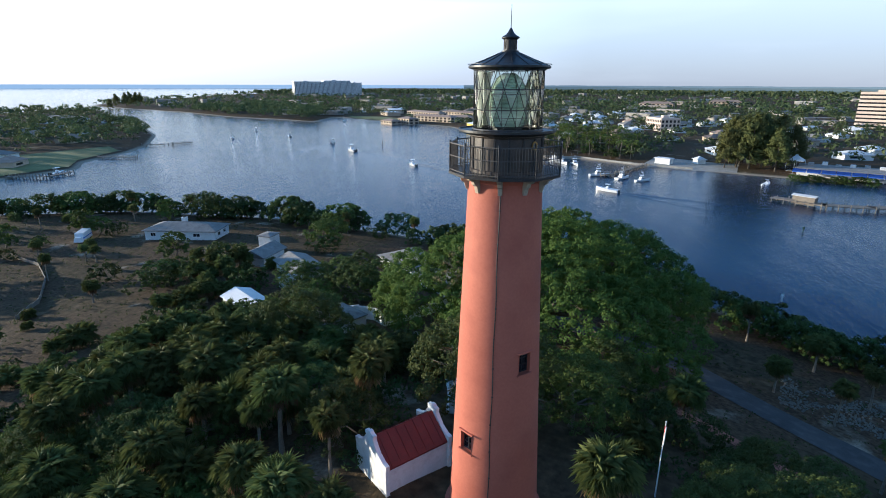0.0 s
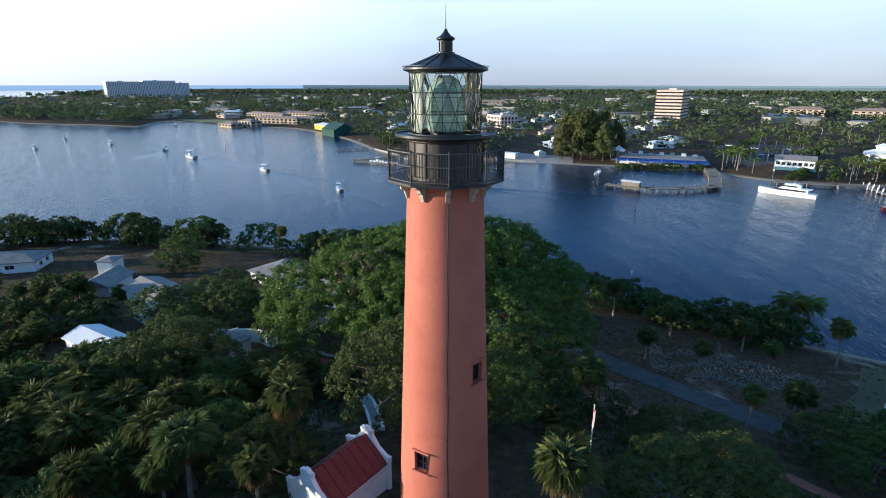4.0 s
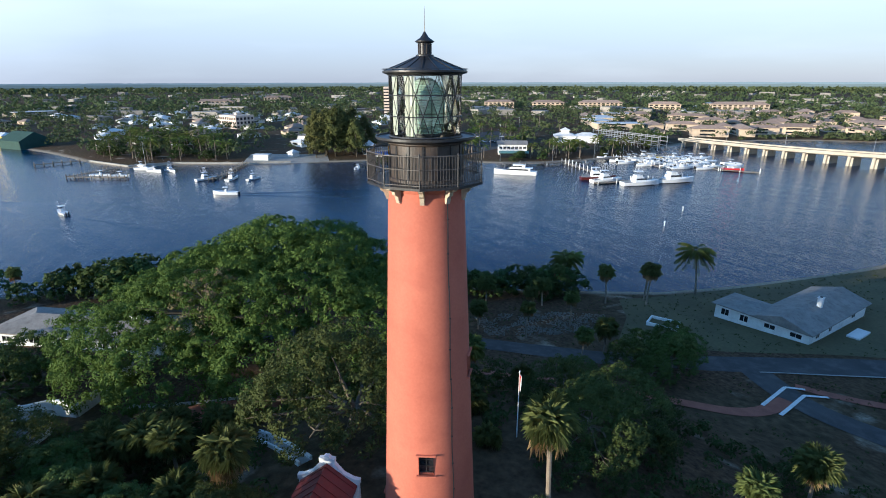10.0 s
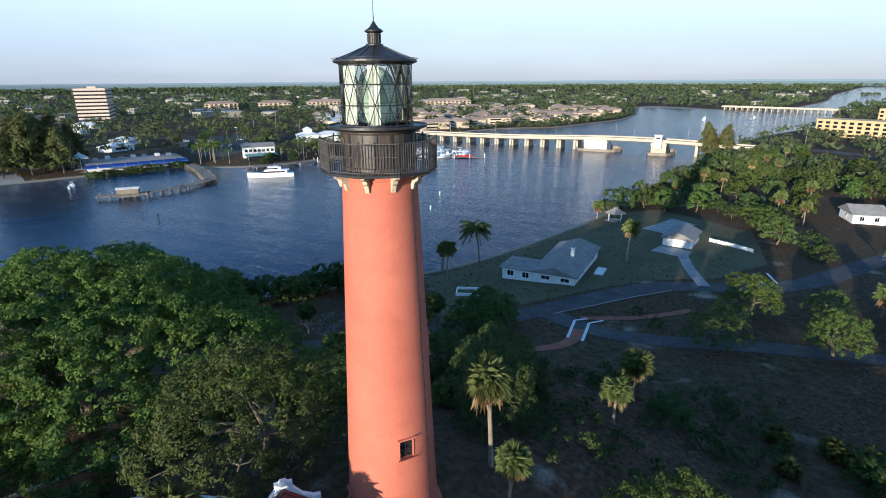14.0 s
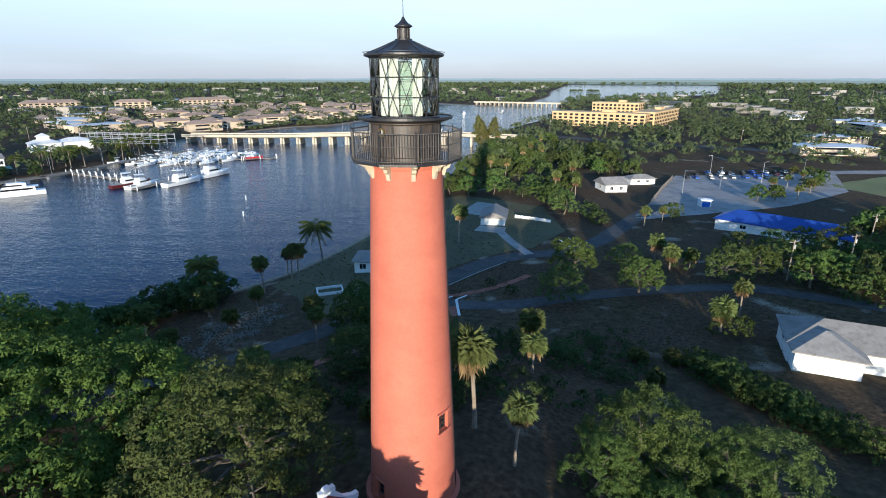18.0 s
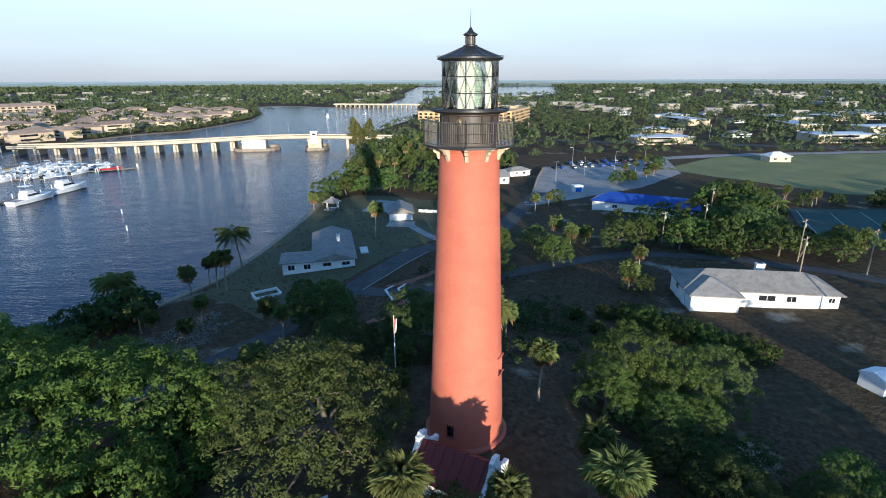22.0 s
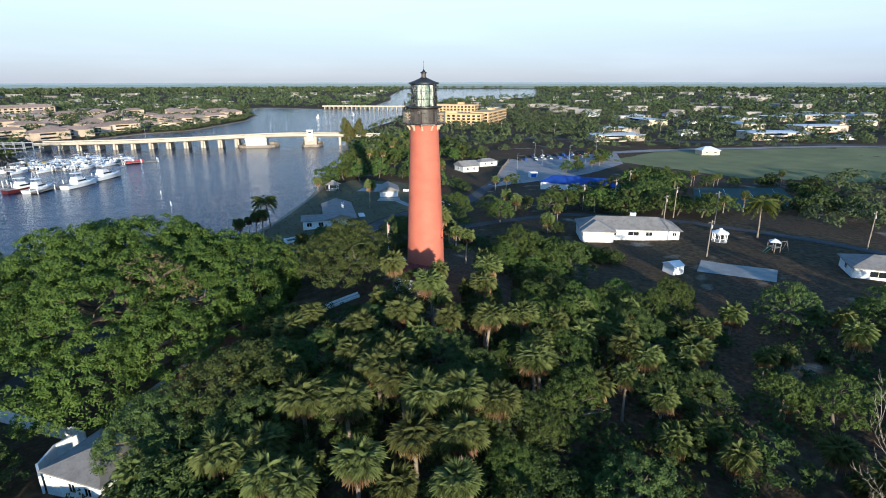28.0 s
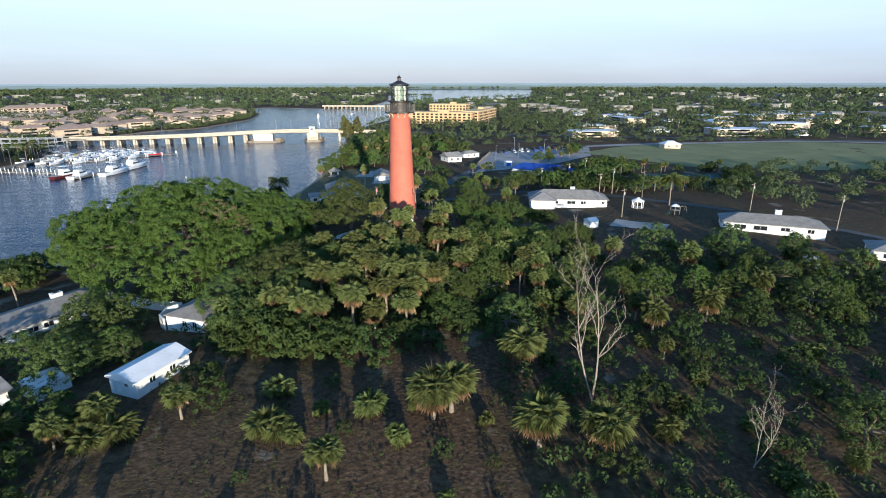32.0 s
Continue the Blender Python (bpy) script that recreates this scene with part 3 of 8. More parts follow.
def axis(lo, hi, step, far):
    core = list(np.arange(lo, hi + step / 2, step))
    out, s = [], step
    a, b = lo, hi
    left, right = [], []
    while a > -far:
        s *= 1.1
        a -= s
        left.append(max(a, -far))
    s = step
    while b < far:
        s *= 1.1
        b += s
        right.append(min(b, far))
    return np.array(left[::-1] + core + right)


gx, gy = axis(-420, 240, 4.0, 4900), axis(-320, 340, 4.0, 4900)
GX, GY = np.meshgrid(gx, gy)
GZ = heights(GX, GY)
nx, ny = len(gx), len(gy)
idx = np.arange(nx * ny).reshape(ny, nx)
quads = np.stack([idx[:-1, :-1], idx[:-1, 1:], idx[1:, 1:], idx[1:, :-1]], -1).reshape(-1, 4)
me = array_mesh("ground", np.stack([GX, GY, GZ], -1).reshape(-1, 3), quads)
me.shade_smooth()
tagged(part("ground", me, GROUND), "sandy scrub ground with dry grass, rising to the lighthouse mound", "ground", kind="structure")

wx = axis(-400, 100, 100.0, 4900)
WX, WY = np.meshgrid(wx, wx)
n = len(wx)
idx = np.arange(n * n).reshape(n, n)
quads = np.stack([idx[:-1, :-1], idx[:-1, 1:], idx[1:, 1:], idx[1:, :-1]], -1).reshape(-1, 4)
tagged(part("water", array_mesh("water", np.stack([WX, WY, np.zeros_like(WX)], -1).reshape(-1, 3), quads), WATER), "rippled blue river and inlet water", "water", kind="structure")


def ribbon(name, label, category, points, width, material, lift=0.06, step=2.0):
    """A strip of paving laid on the ground along a line of plan points."""
    pts = []
    for (x0, y0), (x1, y1) in zip(points, points[1:]):
        k = max(1, int(math.hypot(x1 - x0, y1 - y0) / step))
        pts += [(x0 + (x1 - x0) * i / k, y0 + (y1 - y0) * i / k) for i in range(k)]
    pts.append(points[-1])
    for _ in range(6):
        pts = [pts[0]] + [((a[0] + 2 * b[0] + c[0]) / 4, (a[1] + 2 * b[1] + c[1]) / 4) for a, b, c in zip(pts, pts[1:], pts[2:])] + [pts[-1]]
    s = Shape()
    verts = []
    for i, (x, y) in enumerate(pts):
        a, b = pts[max(i - 1, 0)], pts[min(i + 1, len(pts) - 1)]
        dx, dy = b[0] - a[0], b[1] - a[1]
        l = math.hypot(dx, dy) or 1
        row = [(x - dy / l * width * k, y + dx / l * width * k) for k in (0.5, 0.17, -0.17, -0.5)]
        verts += [(px, py, ground(px, py) + lift) for px, py in row]
    faces = [(i * 4 + j, i * 4 + j + 1, i * 4 + j + 5, i * 4 + j + 4) for i in range(len(pts) - 1) for j in range(3)]
    s.add(verts, [f[::-1] for f in faces])
    return tagged(part(name, s, material, smooth=True), label, category, kind="structure")


def patch(name, label, category, outline, material, lift=0.05, step=4.0):
    """A paved or grassed area laid on the ground inside a plan outline."""
    xs, ys = [p[0] for p in outline], [p[1] for p in outline]
    bm = bmesh.new()
    face = bm.faces.new([bm.verts.new((x, y, 0)) for x, y in outline])
    for ax, lo, hi in ((0, min(xs), max(xs)), (1, min(ys), max(ys))):
        at = lo + step
        while at < hi:
            co, no = [0, 0, 0], [0, 0, 0]
            co[ax], no[ax] = at, 1
            bmesh.ops.bisect_plane(bm, geom=bm.verts[:] + bm.edges[:] + bm.faces[:], plane_co=co, plane_no=no)
            at += step
    zs = heights(np.array([v.co.x for v in bm.verts]), np.array([v.co.y for v in bm.verts]))
    for v, z in zip(bm.verts, zs):
        v.co.z = z + lift
    bmesh.ops.recalc_face_normals(bm, faces=bm.faces)
    if bm.faces and next(iter(bm.faces)).normal.z < 0:
        bmesh.ops.reverse_faces(bm, faces=bm.faces)
    me = bpy.data.meshes.new(name)
    bm.to_mesh(me)
    bm.free()
    return tagged(part(name, me, material), label, category, kind="structure")

# ---------------------------------------------------------------- the lighthouse
BASE_Z = ground(0, 0)


def tower_radius(z):
    return 2.4 + (39.2 - z) * 0.0405


def rim(r, a, z):
    return Vector((r * math.cos(a), r * math.sin(a), z))


lighthouse = thing("lighthouse", "tall red-painted brick lighthouse with black iron lantern and gallery", "lighthouse", pose(0, 0, 0))
N_T = 96
SEG = 360 / N_T
WINDOWS = ((-22.5, 22.3, 5, 1.5), (56.25, 28.7, 5, 1.5), (-116.25, 16.7, 4, 1.4))   # angle, middle height, width in wall segments, height
zs = sorted({BASE_Z - 1.5, *[BASE_Z + (40.85 - BASE_Z) * i / 40 for i in range(41)], *[round(z + s * h / 2, 3) for _, z, _, h in WINDOWS for s in (-1, 1)]})
zs = [z for z in zs if all(abs(z - w) > 0.25 or abs(abs(z - w) - 0) < 1e-3 for _, wz, _, h in WINDOWS for w in (wz - h / 2, wz + h / 2))]
wall = Shape()
wall.v = [tuple(rim(tower_radius(z), radians(SEG * (j + 0.5)), z)) for z in zs for j in range(N_T)]
for i in range(len(zs) - 1):
    for j in range(N_T):
        mid_a, mid_z = SEG * (j + 1), (zs[i] + zs[i + 1]) / 2
        gone = any(abs((mid_a - a + 180) % 360 - 180) < k * SEG / 2 and abs(mid_z - z) < h / 2 for a, z, k, h in WINDOWS)
        if not gone:
            wall.f.append((i * N_T + j, i * N_T + (j + 1) % N_T, (i + 1) * N_T + (j + 1) % N_T, (i + 1) * N_T + j))
tower_wall = part("tower_wall", wall, TERRACOTTA, lighthouse, smooth=True)
part("plinth", Shape().lathe([(3.75, BASE_Z - 1.5), (3.75, BASE_Z + 0.35), (3.4, BASE_Z + 0.45)], 64, False), TERRACOTTA, lighthouse)
for a, z, k, h in WINDOWS:
    r, w = tower_radius(z), 2 * tower_radius(z) * math.sin(radians(k * SEG / 2))
    m = Matrix.Translation(rim(r, radians(a), z)) @ Matrix.Rotation(radians(a), 4, "Z")
    win = part("window", Shape().add([(0.02, -w / 2, -h / 2), (0.02, w / 2, -h / 2), (0.02, w / 2, h / 2), (0.02, -w / 2, h / 2),
                                      (-0.5, -w / 2, -h / 2), (-0.5, w / 2, -h / 2), (-0.5, w / 2, h / 2), (-0.5, -w / 2, h / 2)],
                                     [(0, 1, 5, 4), (1, 2, 6, 5), (2, 3, 7, 6), (3, 0, 4, 7)]), TERRACOTTA, lighthouse, "deep window opening in the tower wall", m=m)
    part("sill", Shape().box(0.04, 0, -h / 2 - 0.1, 0.22, w + 0.3, 0.1), TERRACOTTA, win)
    part("lintel", Shape().box(0.03, 0, h / 2, 0.14, w + 0.3, 0.12), TERRACOTTA, win)
    fr = Shape()
    for y in (-w / 2 + 0.04, w / 2 - 0.04, 0):
        fr.box(-0.3, y, -h / 2, 0.07, 0.07, h)
    for zz in (-h / 2, -h / 6, h / 6, h / 2 - 0.07):
        fr.box(-0.3, 0, zz, 0.07, w, 0.07)
    part("window_frame", fr, BLACK_IRON, win)
    part("pane", Shape().box(-0.36, 0, -h / 2, 0.03, w, h), DARK_GLASS, win)
# lightning conductor down the wall
cable = Shape().tube([rim(tower_radius(z) + 0.03, radians(12 + 0.6 * math.sin(z)), z) for z in np.linspace(40.7, BASE_Z, 26)], 0.035, 5)
for z in np.linspace(39, BASE_Z + 1, 12):
    cable.box(*rim(tower_radius(z) + 0.03, radians(12 + 0.6 * math.sin(z)), z), 0.1, 0.12, 0.05, 12)
part("conductor_cable", cable, BLACK_IRON, lighthouse, "dark lightning conductor cable")
# corbel brackets and the gallery deck
NB = 10
OFF = radians(12)
for b in range(NB):
    a = OFF + 2 * math.pi * b / NB
    s = Shape()
    prof = [(0, 0), (0, -1.0), (0.16, -1.05), (0.24, -0.85), (0.3, -0.62), (0.5, -0.5), (0.56, -0.3), (0.8, -0.22), (0.95, -0.12), (0.95, 0)]
    n = len(prof)
    s.add([(x, y, z) for y in (-0.13, 0.13) for x, z in prof], [tuple(range(n)), tuple(range(2 * n - 1, n - 1, -1))] + [(i, n + i, n + (i + 1) % n, (i + 1) % n) for i in range(n)])
    part("bracket", s, BRACKET_STONE, lighthouse, "pale stone scrolled bracket", m=Matrix.Translation(rim(2.33, a, 41)) @ Matrix.Rotation(a, 4, "Z"))
R_G = 3.55


def corner(b, r, z):
    return rim(r, OFF + 2 * math.pi * b / NB, z)


deck = Shape().slab([tuple(corner(b, R_G + 0.08, 0))[:2] for b in range(NB)], 40.98, 41.13)
gallery = part("gallery_deck", deck, BLACK_IRON, lighthouse)
part("cornice", Shape().lathe([(2.34, 40.53), (2.4, 40.64), (2.4, 40.98)], 64, False), TERRACOTTA, lighthouse, smooth=True)
rail_parts = Shape()
for b in range(NB):
    a0, a1 = corner(b, R_G, 0), corner(b + 1, R_G, 0)
    post = Shape().tube([corner(b, R_G, 40.98), corner(b, R_G, 42.94)], 0.045, 6)
    post.tube([corner(b, R_G, 42.94), corner(b, R_G, 43.05)], [0.07, 0.02], 6)
    part("rail_post", post, BLACK_IRON, lighthouse)
    for z, r in ((41.26, 0.03), (42.13, 0.03), (42.87, 0.04)):
        part("handrail", Shape().tube([a0 + Vector((0, 0, z)), a1 + Vector((0, 0, z))], r, 5), RAIL_IRON, lighthouse)
    for k in range(1, 13):
        p = a0.lerp(a1, k / 13)
        bal = Shape().tube([p + Vector((0, 0, 41.13)), p + Vector((0, 0, 42.83))], 0.021, 4)
        part("baluster", bal, RAIL_IRON, lighthouse)
# watch room: panelled iron drum with ribs, door and porthole
watch = part("watch_room", Shape().lathe([(2.3, 41.07), (2.3, 41.3), (2.22, 41.35), (2.22, 43.24), (2.32, 43.33), (2.32, 43.48)], 64, False), WATCH_STEEL, lighthouse, "weathered brown-black iron watch room", smooth=False)
for b in range(16):
    a = 2 * math.pi * b / 16
    part("rib", Shape().box(0, 0, 0, 0.07, 0.12, 1.95), BLACK_IRON, watch, m=Matrix.Translation(rim(2.24, a, 41.3)) @ Matrix.Rotation(a, 4, "Z"))
for a in (radians(66), radians(-110)):
    s = Shape().lathe([(0.2, 0), (0.26, 0.03), (0.26, 0.09), (0.17, 0.09), (0.17, 0.05)], 20, False)
    ph = part("porthole", s, BRASS, watch, "round porthole", m=Matrix.Translation(rim(2.2, a, 42.83)) @ Matrix.Rotation(a, 4, "Z") @ Matrix.Rotation(radians(90), 4, "Y"))
    part("pane", Shape().lathe([(0.18, 0.03), (0.18, 0.05)], 16), CONCRETE, ph)
dr = Shape().box(0.03, 0, 0, 0.06, 0.9, 1.95)
for y in (-0.3, 0.3):
    dr.box(0.07, y, 0.1, 0.03, 0.05, 1.75)
part("door", dr, WATCH_STEEL, watch, m=Matrix.Translation(rim(2.22, radians(100), 41.3)) @ Matrix.Rotation(radians(100), 4, "Z"))
# upper ledge
part("lantern_ledge", Shape().lathe([(2.3, 43.38), (2.6, 43.42), (2.95, 43.54), (3.0, 43.58), (3.0, 43.72), (2.93, 43.72), (2.93, 43.64), (2.2, 43.64)], 64, False), BLACK_IRON, lighthouse, smooth=False)
davit = Shape().tube([rim(2.7, radians(-163), 43.63), rim(2.75, radians(-163), 44.57), rim(2.95, radians(-163), 44.82), rim(3.2, radians(-163), 44.72), rim(3.25, radians(-163), 44.47)], 0.03, 5)
part("davit", davit, BLACK_IRON, lighthouse)
part("signal_lamp", Shape().lathe([(0.05, 44.47), (0.16, 44.37), (0.16, 44.13), (0.08, 44.03)], 12, at=tuple(rim(3.25, radians(-163), 0))[:2]), BLACK_IRON, lighthouse)
# lantern glazing: three tiers of triangular panes between slanting bars
R_L, NL = 2.12, 16
TIERS = (43.7, 44.87, 46.03, 47.16)
DA = 2 * math.pi / NL


def node(level, k):
    return rim(R_L, OFF + DA * (k + (level % 2) * 0.5), TIERS[level])


bars = []
for lev in range(3):
    for k in range(NL):
        for k2 in ((k, k - 1) if lev % 2 == 0 else (k, k + 1)):
            part("astragal", Shape().tube([node(lev, k), node(lev + 1, k2)], 0.025, 4), BLACK_IRON, lighthouse)
for lev, z in enumerate(TIERS):
    ring = Shape().tube([rim(R_L + 0.01, OFF + DA * k / 2, z) for k in range(2 * NL + 1)], 0.034 if 0 < lev < 3 else 0.07, 5, False)
    part("glazing_ring", ring, BLACK_IRON, lighthouse)
tri_meshes = {}
for lev in range(3):
    for up in (True, False):
        if up:
            pts = [node(lev, 0), node(lev, 1), node(lev + 1, 0 if lev % 2 == 0 else 1)]
        else:
            pts = [node(lev + 1, 0), node(lev + 1, 1), node(lev, 1 if lev % 2 == 0 else 0)]
            if lev % 2:
                pts = [node(lev + 1, 0), node(lev + 1, 1), node(lev, 0)]
        if not up:
            pts = [pts[0], pts[2], pts[1]]
        tri_meshes[lev, up] = Shape().add(pts, [(0, 1, 2)]).mesh("pane")
for (lev, up), me in tri_meshes.items():
    for k in range(NL):
        pane = part("pane", me, PANE, lighthouse, m=Matrix.Rotation(DA * k, 4, "Z"))
        pane.visible_shadow = False
# the beehive lens on its pedestal
part("lens_pedestal", Shape().lathe([(0.9, 43.64), (0.9, 43.74), (1.0, 43.78), (1.0, 43.86)], 32), BLACK_IRON, lighthouse, smooth=False)
prof = []
for i in range(73):
    u = i / 72
    z = 43.86 + 3.1 * u
    r = 1.14 * math.sqrt(max(0.0, 1 - max(0.0, (u - 0.42) / 0.6) ** 2.3)) * (0.9 + 0.1 * min(1, u / 0.25))
    prof.append((max(0.1, r + (0.03 if i % 2 else 0.0)), z))
part("lens", Shape().lathe(prof, 40), LENS_GLASS, lighthouse, "large green-tinted beehive lens of stacked glass prisms", smooth=False)
for b in range(8):
    a = 2 * math.pi * b / 8
    part("lens_rib", Shape().tube([rim(r + 0.03, a, z) for r, z in prof[::6]], 0.022, 4), WATCH_STEEL, lighthouse)
for i in (12, 26, 44):
    r, z = prof[i]
    part("lens_ring", Shape().tube([rim(r + 0.03, 2 * math.pi * k / 32, z) for k in range(33)], 0.025, 4, False), WATCH_STEEL, lighthouse)
# canvas sun curtains hung on the side away from the river
for k in (9, 10, 11, 12, 13, 14):
    a0, a1 = OFF + DA * k, OFF + DA * (k + 0.86)
    s = Shape()
    pts = [rim(1.86 + 0.05 * math.sin(j * 2.4 + k), a0 + (a1 - a0) * j / 8, z) for z in (43.78, 47.04) for j in range(9)]
    s.add(pts, [(j, j + 1, j + 10, j + 9) for j in range(8)])
    if k in (10, 11, 13):
        part("curtain", s, CURTAIN, lighthouse, "white canvas lantern curtain")
# roof, ventilator ball and spike
part("lantern_roof", Shape().lathe([(2.15, 47.14), (2.42, 47.22), (2.46, 47.26), (2.46, 47.36), (2.38, 47.38), (2.0, 47.52), (1.5, 47.71), (1.0, 47.91), (0.62, 48.1), (0.5, 48.17)], 48), BLACK_IRON, lighthouse, smooth=False)
for b in range(16):
    a = 2 * math.pi * b / 16
    part("roof_seam", Shape().tube([rim(2.4, a, 47.39), rim(1.5, a, 47.73), rim(0.6, a, 48.11)], 0.025, 4), BLACK_IRON, lighthouse)
part("roof_rail", Shape().tube([rim(2.5, 2 * math.pi * k / 40, 47.45) for k in range(41)], 0.018, 4, False), BLACK_IRON, lighthouse)
vent = part("ventilator", Shape().lathe([(0.52, 48.13), (0.52, 48.22), (0.36, 48.26), (0.36, 48.82), (0.42, 48.86)], 24), BLACK_IRON, lighthouse, smooth=False)
for b in range(12):
    a = 2 * math.pi * b / 12
    part("louvre", Shape().tube([rim(0.38, a, 48.28), rim(0.38, a, 48.8)], 0.025, 4), WATCH_STEEL, vent)
part("ventilator_cap", Shape().lathe([(0.42, 48.84), (0.56, 48.93), (0.5, 48.99), (0.28, 49.12), (0.14, 49.3), (0.06, 49.46)], 24), BLACK_IRON, vent, smooth=True)
part("lightning_rod", Shape().tube([(0, 0, 49.35), (0, 0, 50.76)], [0.03, 0.012], 6), BLACK_IRON, lighthouse)

# ---------------------------------------------------------------- houses and sheds
def window(parent, x, y, z, turn, w, h, bars=1):
    """A window set on a wall face: frame proud of the wall, dark pane behind it, sill."""
    m = Matrix.Translation((x, y, z)) @ Matrix.Rotation(radians(turn), 4, "Z")
    fr = Shape().box(0, -0.02, -0.06, w + 0.12, 0.08, 0.07).box(0, -0.02, h, w + 0.12, 0.08, 0.07)
    for k in range(bars + 2):
        fr.box(-w / 2 + w * k / (bars + 1), -0.02, 0, 0.06, 0.08, h)
    win = part("window", fr, WHITE_PAINT, parent, m=m)
    part("pane", Shape().box(0, 0.0, 0.01, w, 0.05, h - 0.02), DARK_GLASS, win)
    return win


def roof_shape(L, W, z, rise, style, over=0.6, thick=0.18):
    """A hip or gable roof over a rectangle, with eaves and thickness."""
    a, b = L / 2 + over, W / 2 + over
    if style == "hip":
        r = max(a - b, 0.01)
        ridge = [(-r, 0, z + rise), (r, 0, z + rise)]
    else:
        ridge = [(-a, 0, z + rise), (a, 0, z + rise)]
    eave = [(-a, -b, z), (a, -b, z), (a, b, z), (-a, b, z)]
    low = [(x, y, q - thick) for x, y, q in eave]
    s = Shape()
    v = eave + ridge + low
    f = [(0, 1, 5, 4), (2, 3, 4, 5), (1, 2, 5), (3, 0, 4), (0, 6, 7, 1), (1, 7, 8, 2), (2, 8, 9, 3), (3, 9, 6, 0), (9, 8, 7, 6)]
    return s.add(v, f)


def house(name, label, category, x, y, turn, L, W, wall, rise, style="hip", wall_mat=None, roof_mat=None, wins=(), doors=(), chimney=None, over=0.6, z=None, wing=None):
    wall_mat, roof_mat = wall_mat or WHITE_PAINT, roof_mat or GREY_ROOF
    g = min(ground(x, y), 1e9) if z is None else z
    ob = thing(name, label, category, pose(x, y, g, 0, 0, turn))

    def body(cx, cy, l, w, rs, st):
        s = Shape().box(0, 0, -1.2, l, w, wall + 1.2)
        if st == "gable":
            for sx in (-l / 2 + 0.01, l / 2 - 0.01):
                s.add([(sx, -w / 2, wall), (sx, w / 2, wall), (sx, 0, wall + rs * (w / (w + 2 * over)))], [(0, 1, 2), (2, 1, 0)])
        shift = Matrix.Translation((cx, cy, 0))
        part("wall", s.moved(shift), wall_mat, ob)
        rf = part("roof", roof_shape(l, w, wall + 0.02, rs, st, over).moved(shift), roof_mat, ob)
        return rf
    rf = body(0, 0, L, W, rise, style)
    if wing:
        cx, cy, l, w, rs, st = wing
        body(cx, cy, l, w, rs, st)
    for side, u, w, h, sill in wins:
        if side == "s":
            window(ob, u, -W / 2 - 0.03, sill, 0, w, h)
        elif side == "n":
            window(ob, u, W / 2 + 0.03, sill, 180, w, h)
        elif side == "e":
            window(ob, L / 2 + 0.03, u, sill, 90, w, h)
        else:
            window(ob, -L / 2 - 0.03, u, sill, -90, w, h)
    for side, u, w, h in doors:
        t = {"s": (u, -W / 2 - 0.03, 0), "n": (u, W / 2 + 0.03, 180), "e": (L / 2 + 0.03, u, 90), "w": (-L / 2 - 0.03, u, -90)}[side]
        d = part("door", Shape().box(0, 0, 0, w, 0.08, h).box(-w / 2, 0, 0, 0.1, 0.14, h + 0.1).box(w / 2, 0, 0, 0.1, 0.14, h + 0.1).box(0, 0, h, w + 0.2, 0.14, 0.1), WHITE_PAINT, ob, m=pose(t[0], t[1], 0, 0, 0, t[2]))
        part("door_handle", Shape().box(w / 2 - 0.12, -0.08, 1.0, 0.06, 0.08, 0.06), STEEL, d)
    if chimney:
        cx, cy, h, wd, dp = chimney
        ch = part("chimney", Shape().box(cx, cy, wall - 0.2, wd, dp, h - wall + 0.2).box(cx, cy, h, wd + 0.16, dp + 0.16, 0.12), WHITE_PAINT, ob)
        part("flue", Shape().box(cx, cy, h + 0.12, wd * 0.5, dp * 0.5, 0.15), RUBBER, ch)
    return ob


# the oil house beside the tower: red roof between white shaped gables
oil = thing("oil_house", "small white oil house with dark red roof and shaped white gables", "outbuilding", pose(-0.95, -8.4, ground(-0.95, -8.4) - 0.1, 0, 0, -27.8))
OL, OW, OE, OR = 6.2, 4.4, 2.5, 4.3
part("wall", Shape().box(0, 0, -1.2, OL - 0.3, OW - 0.1, OE + 1.2), WHITE_PAINT, oil)
part("roof", roof_shape(OL - 0.5, OW - 0.1, OE, OR - OE, "gable", 0.12, 0.14), RED_ROOF, oil)
for k in range(7):
    u = -OL / 2 + 0.6 + k * (OL - 1.2) / 6
    for sg in (-1, 1):
        part("roof_batten", Shape().tube([(u, sg * (OW / 2), OE + 0.06), (u, 0, OR + 0.05)], 0.035, 4), RED_ROOF, oil)
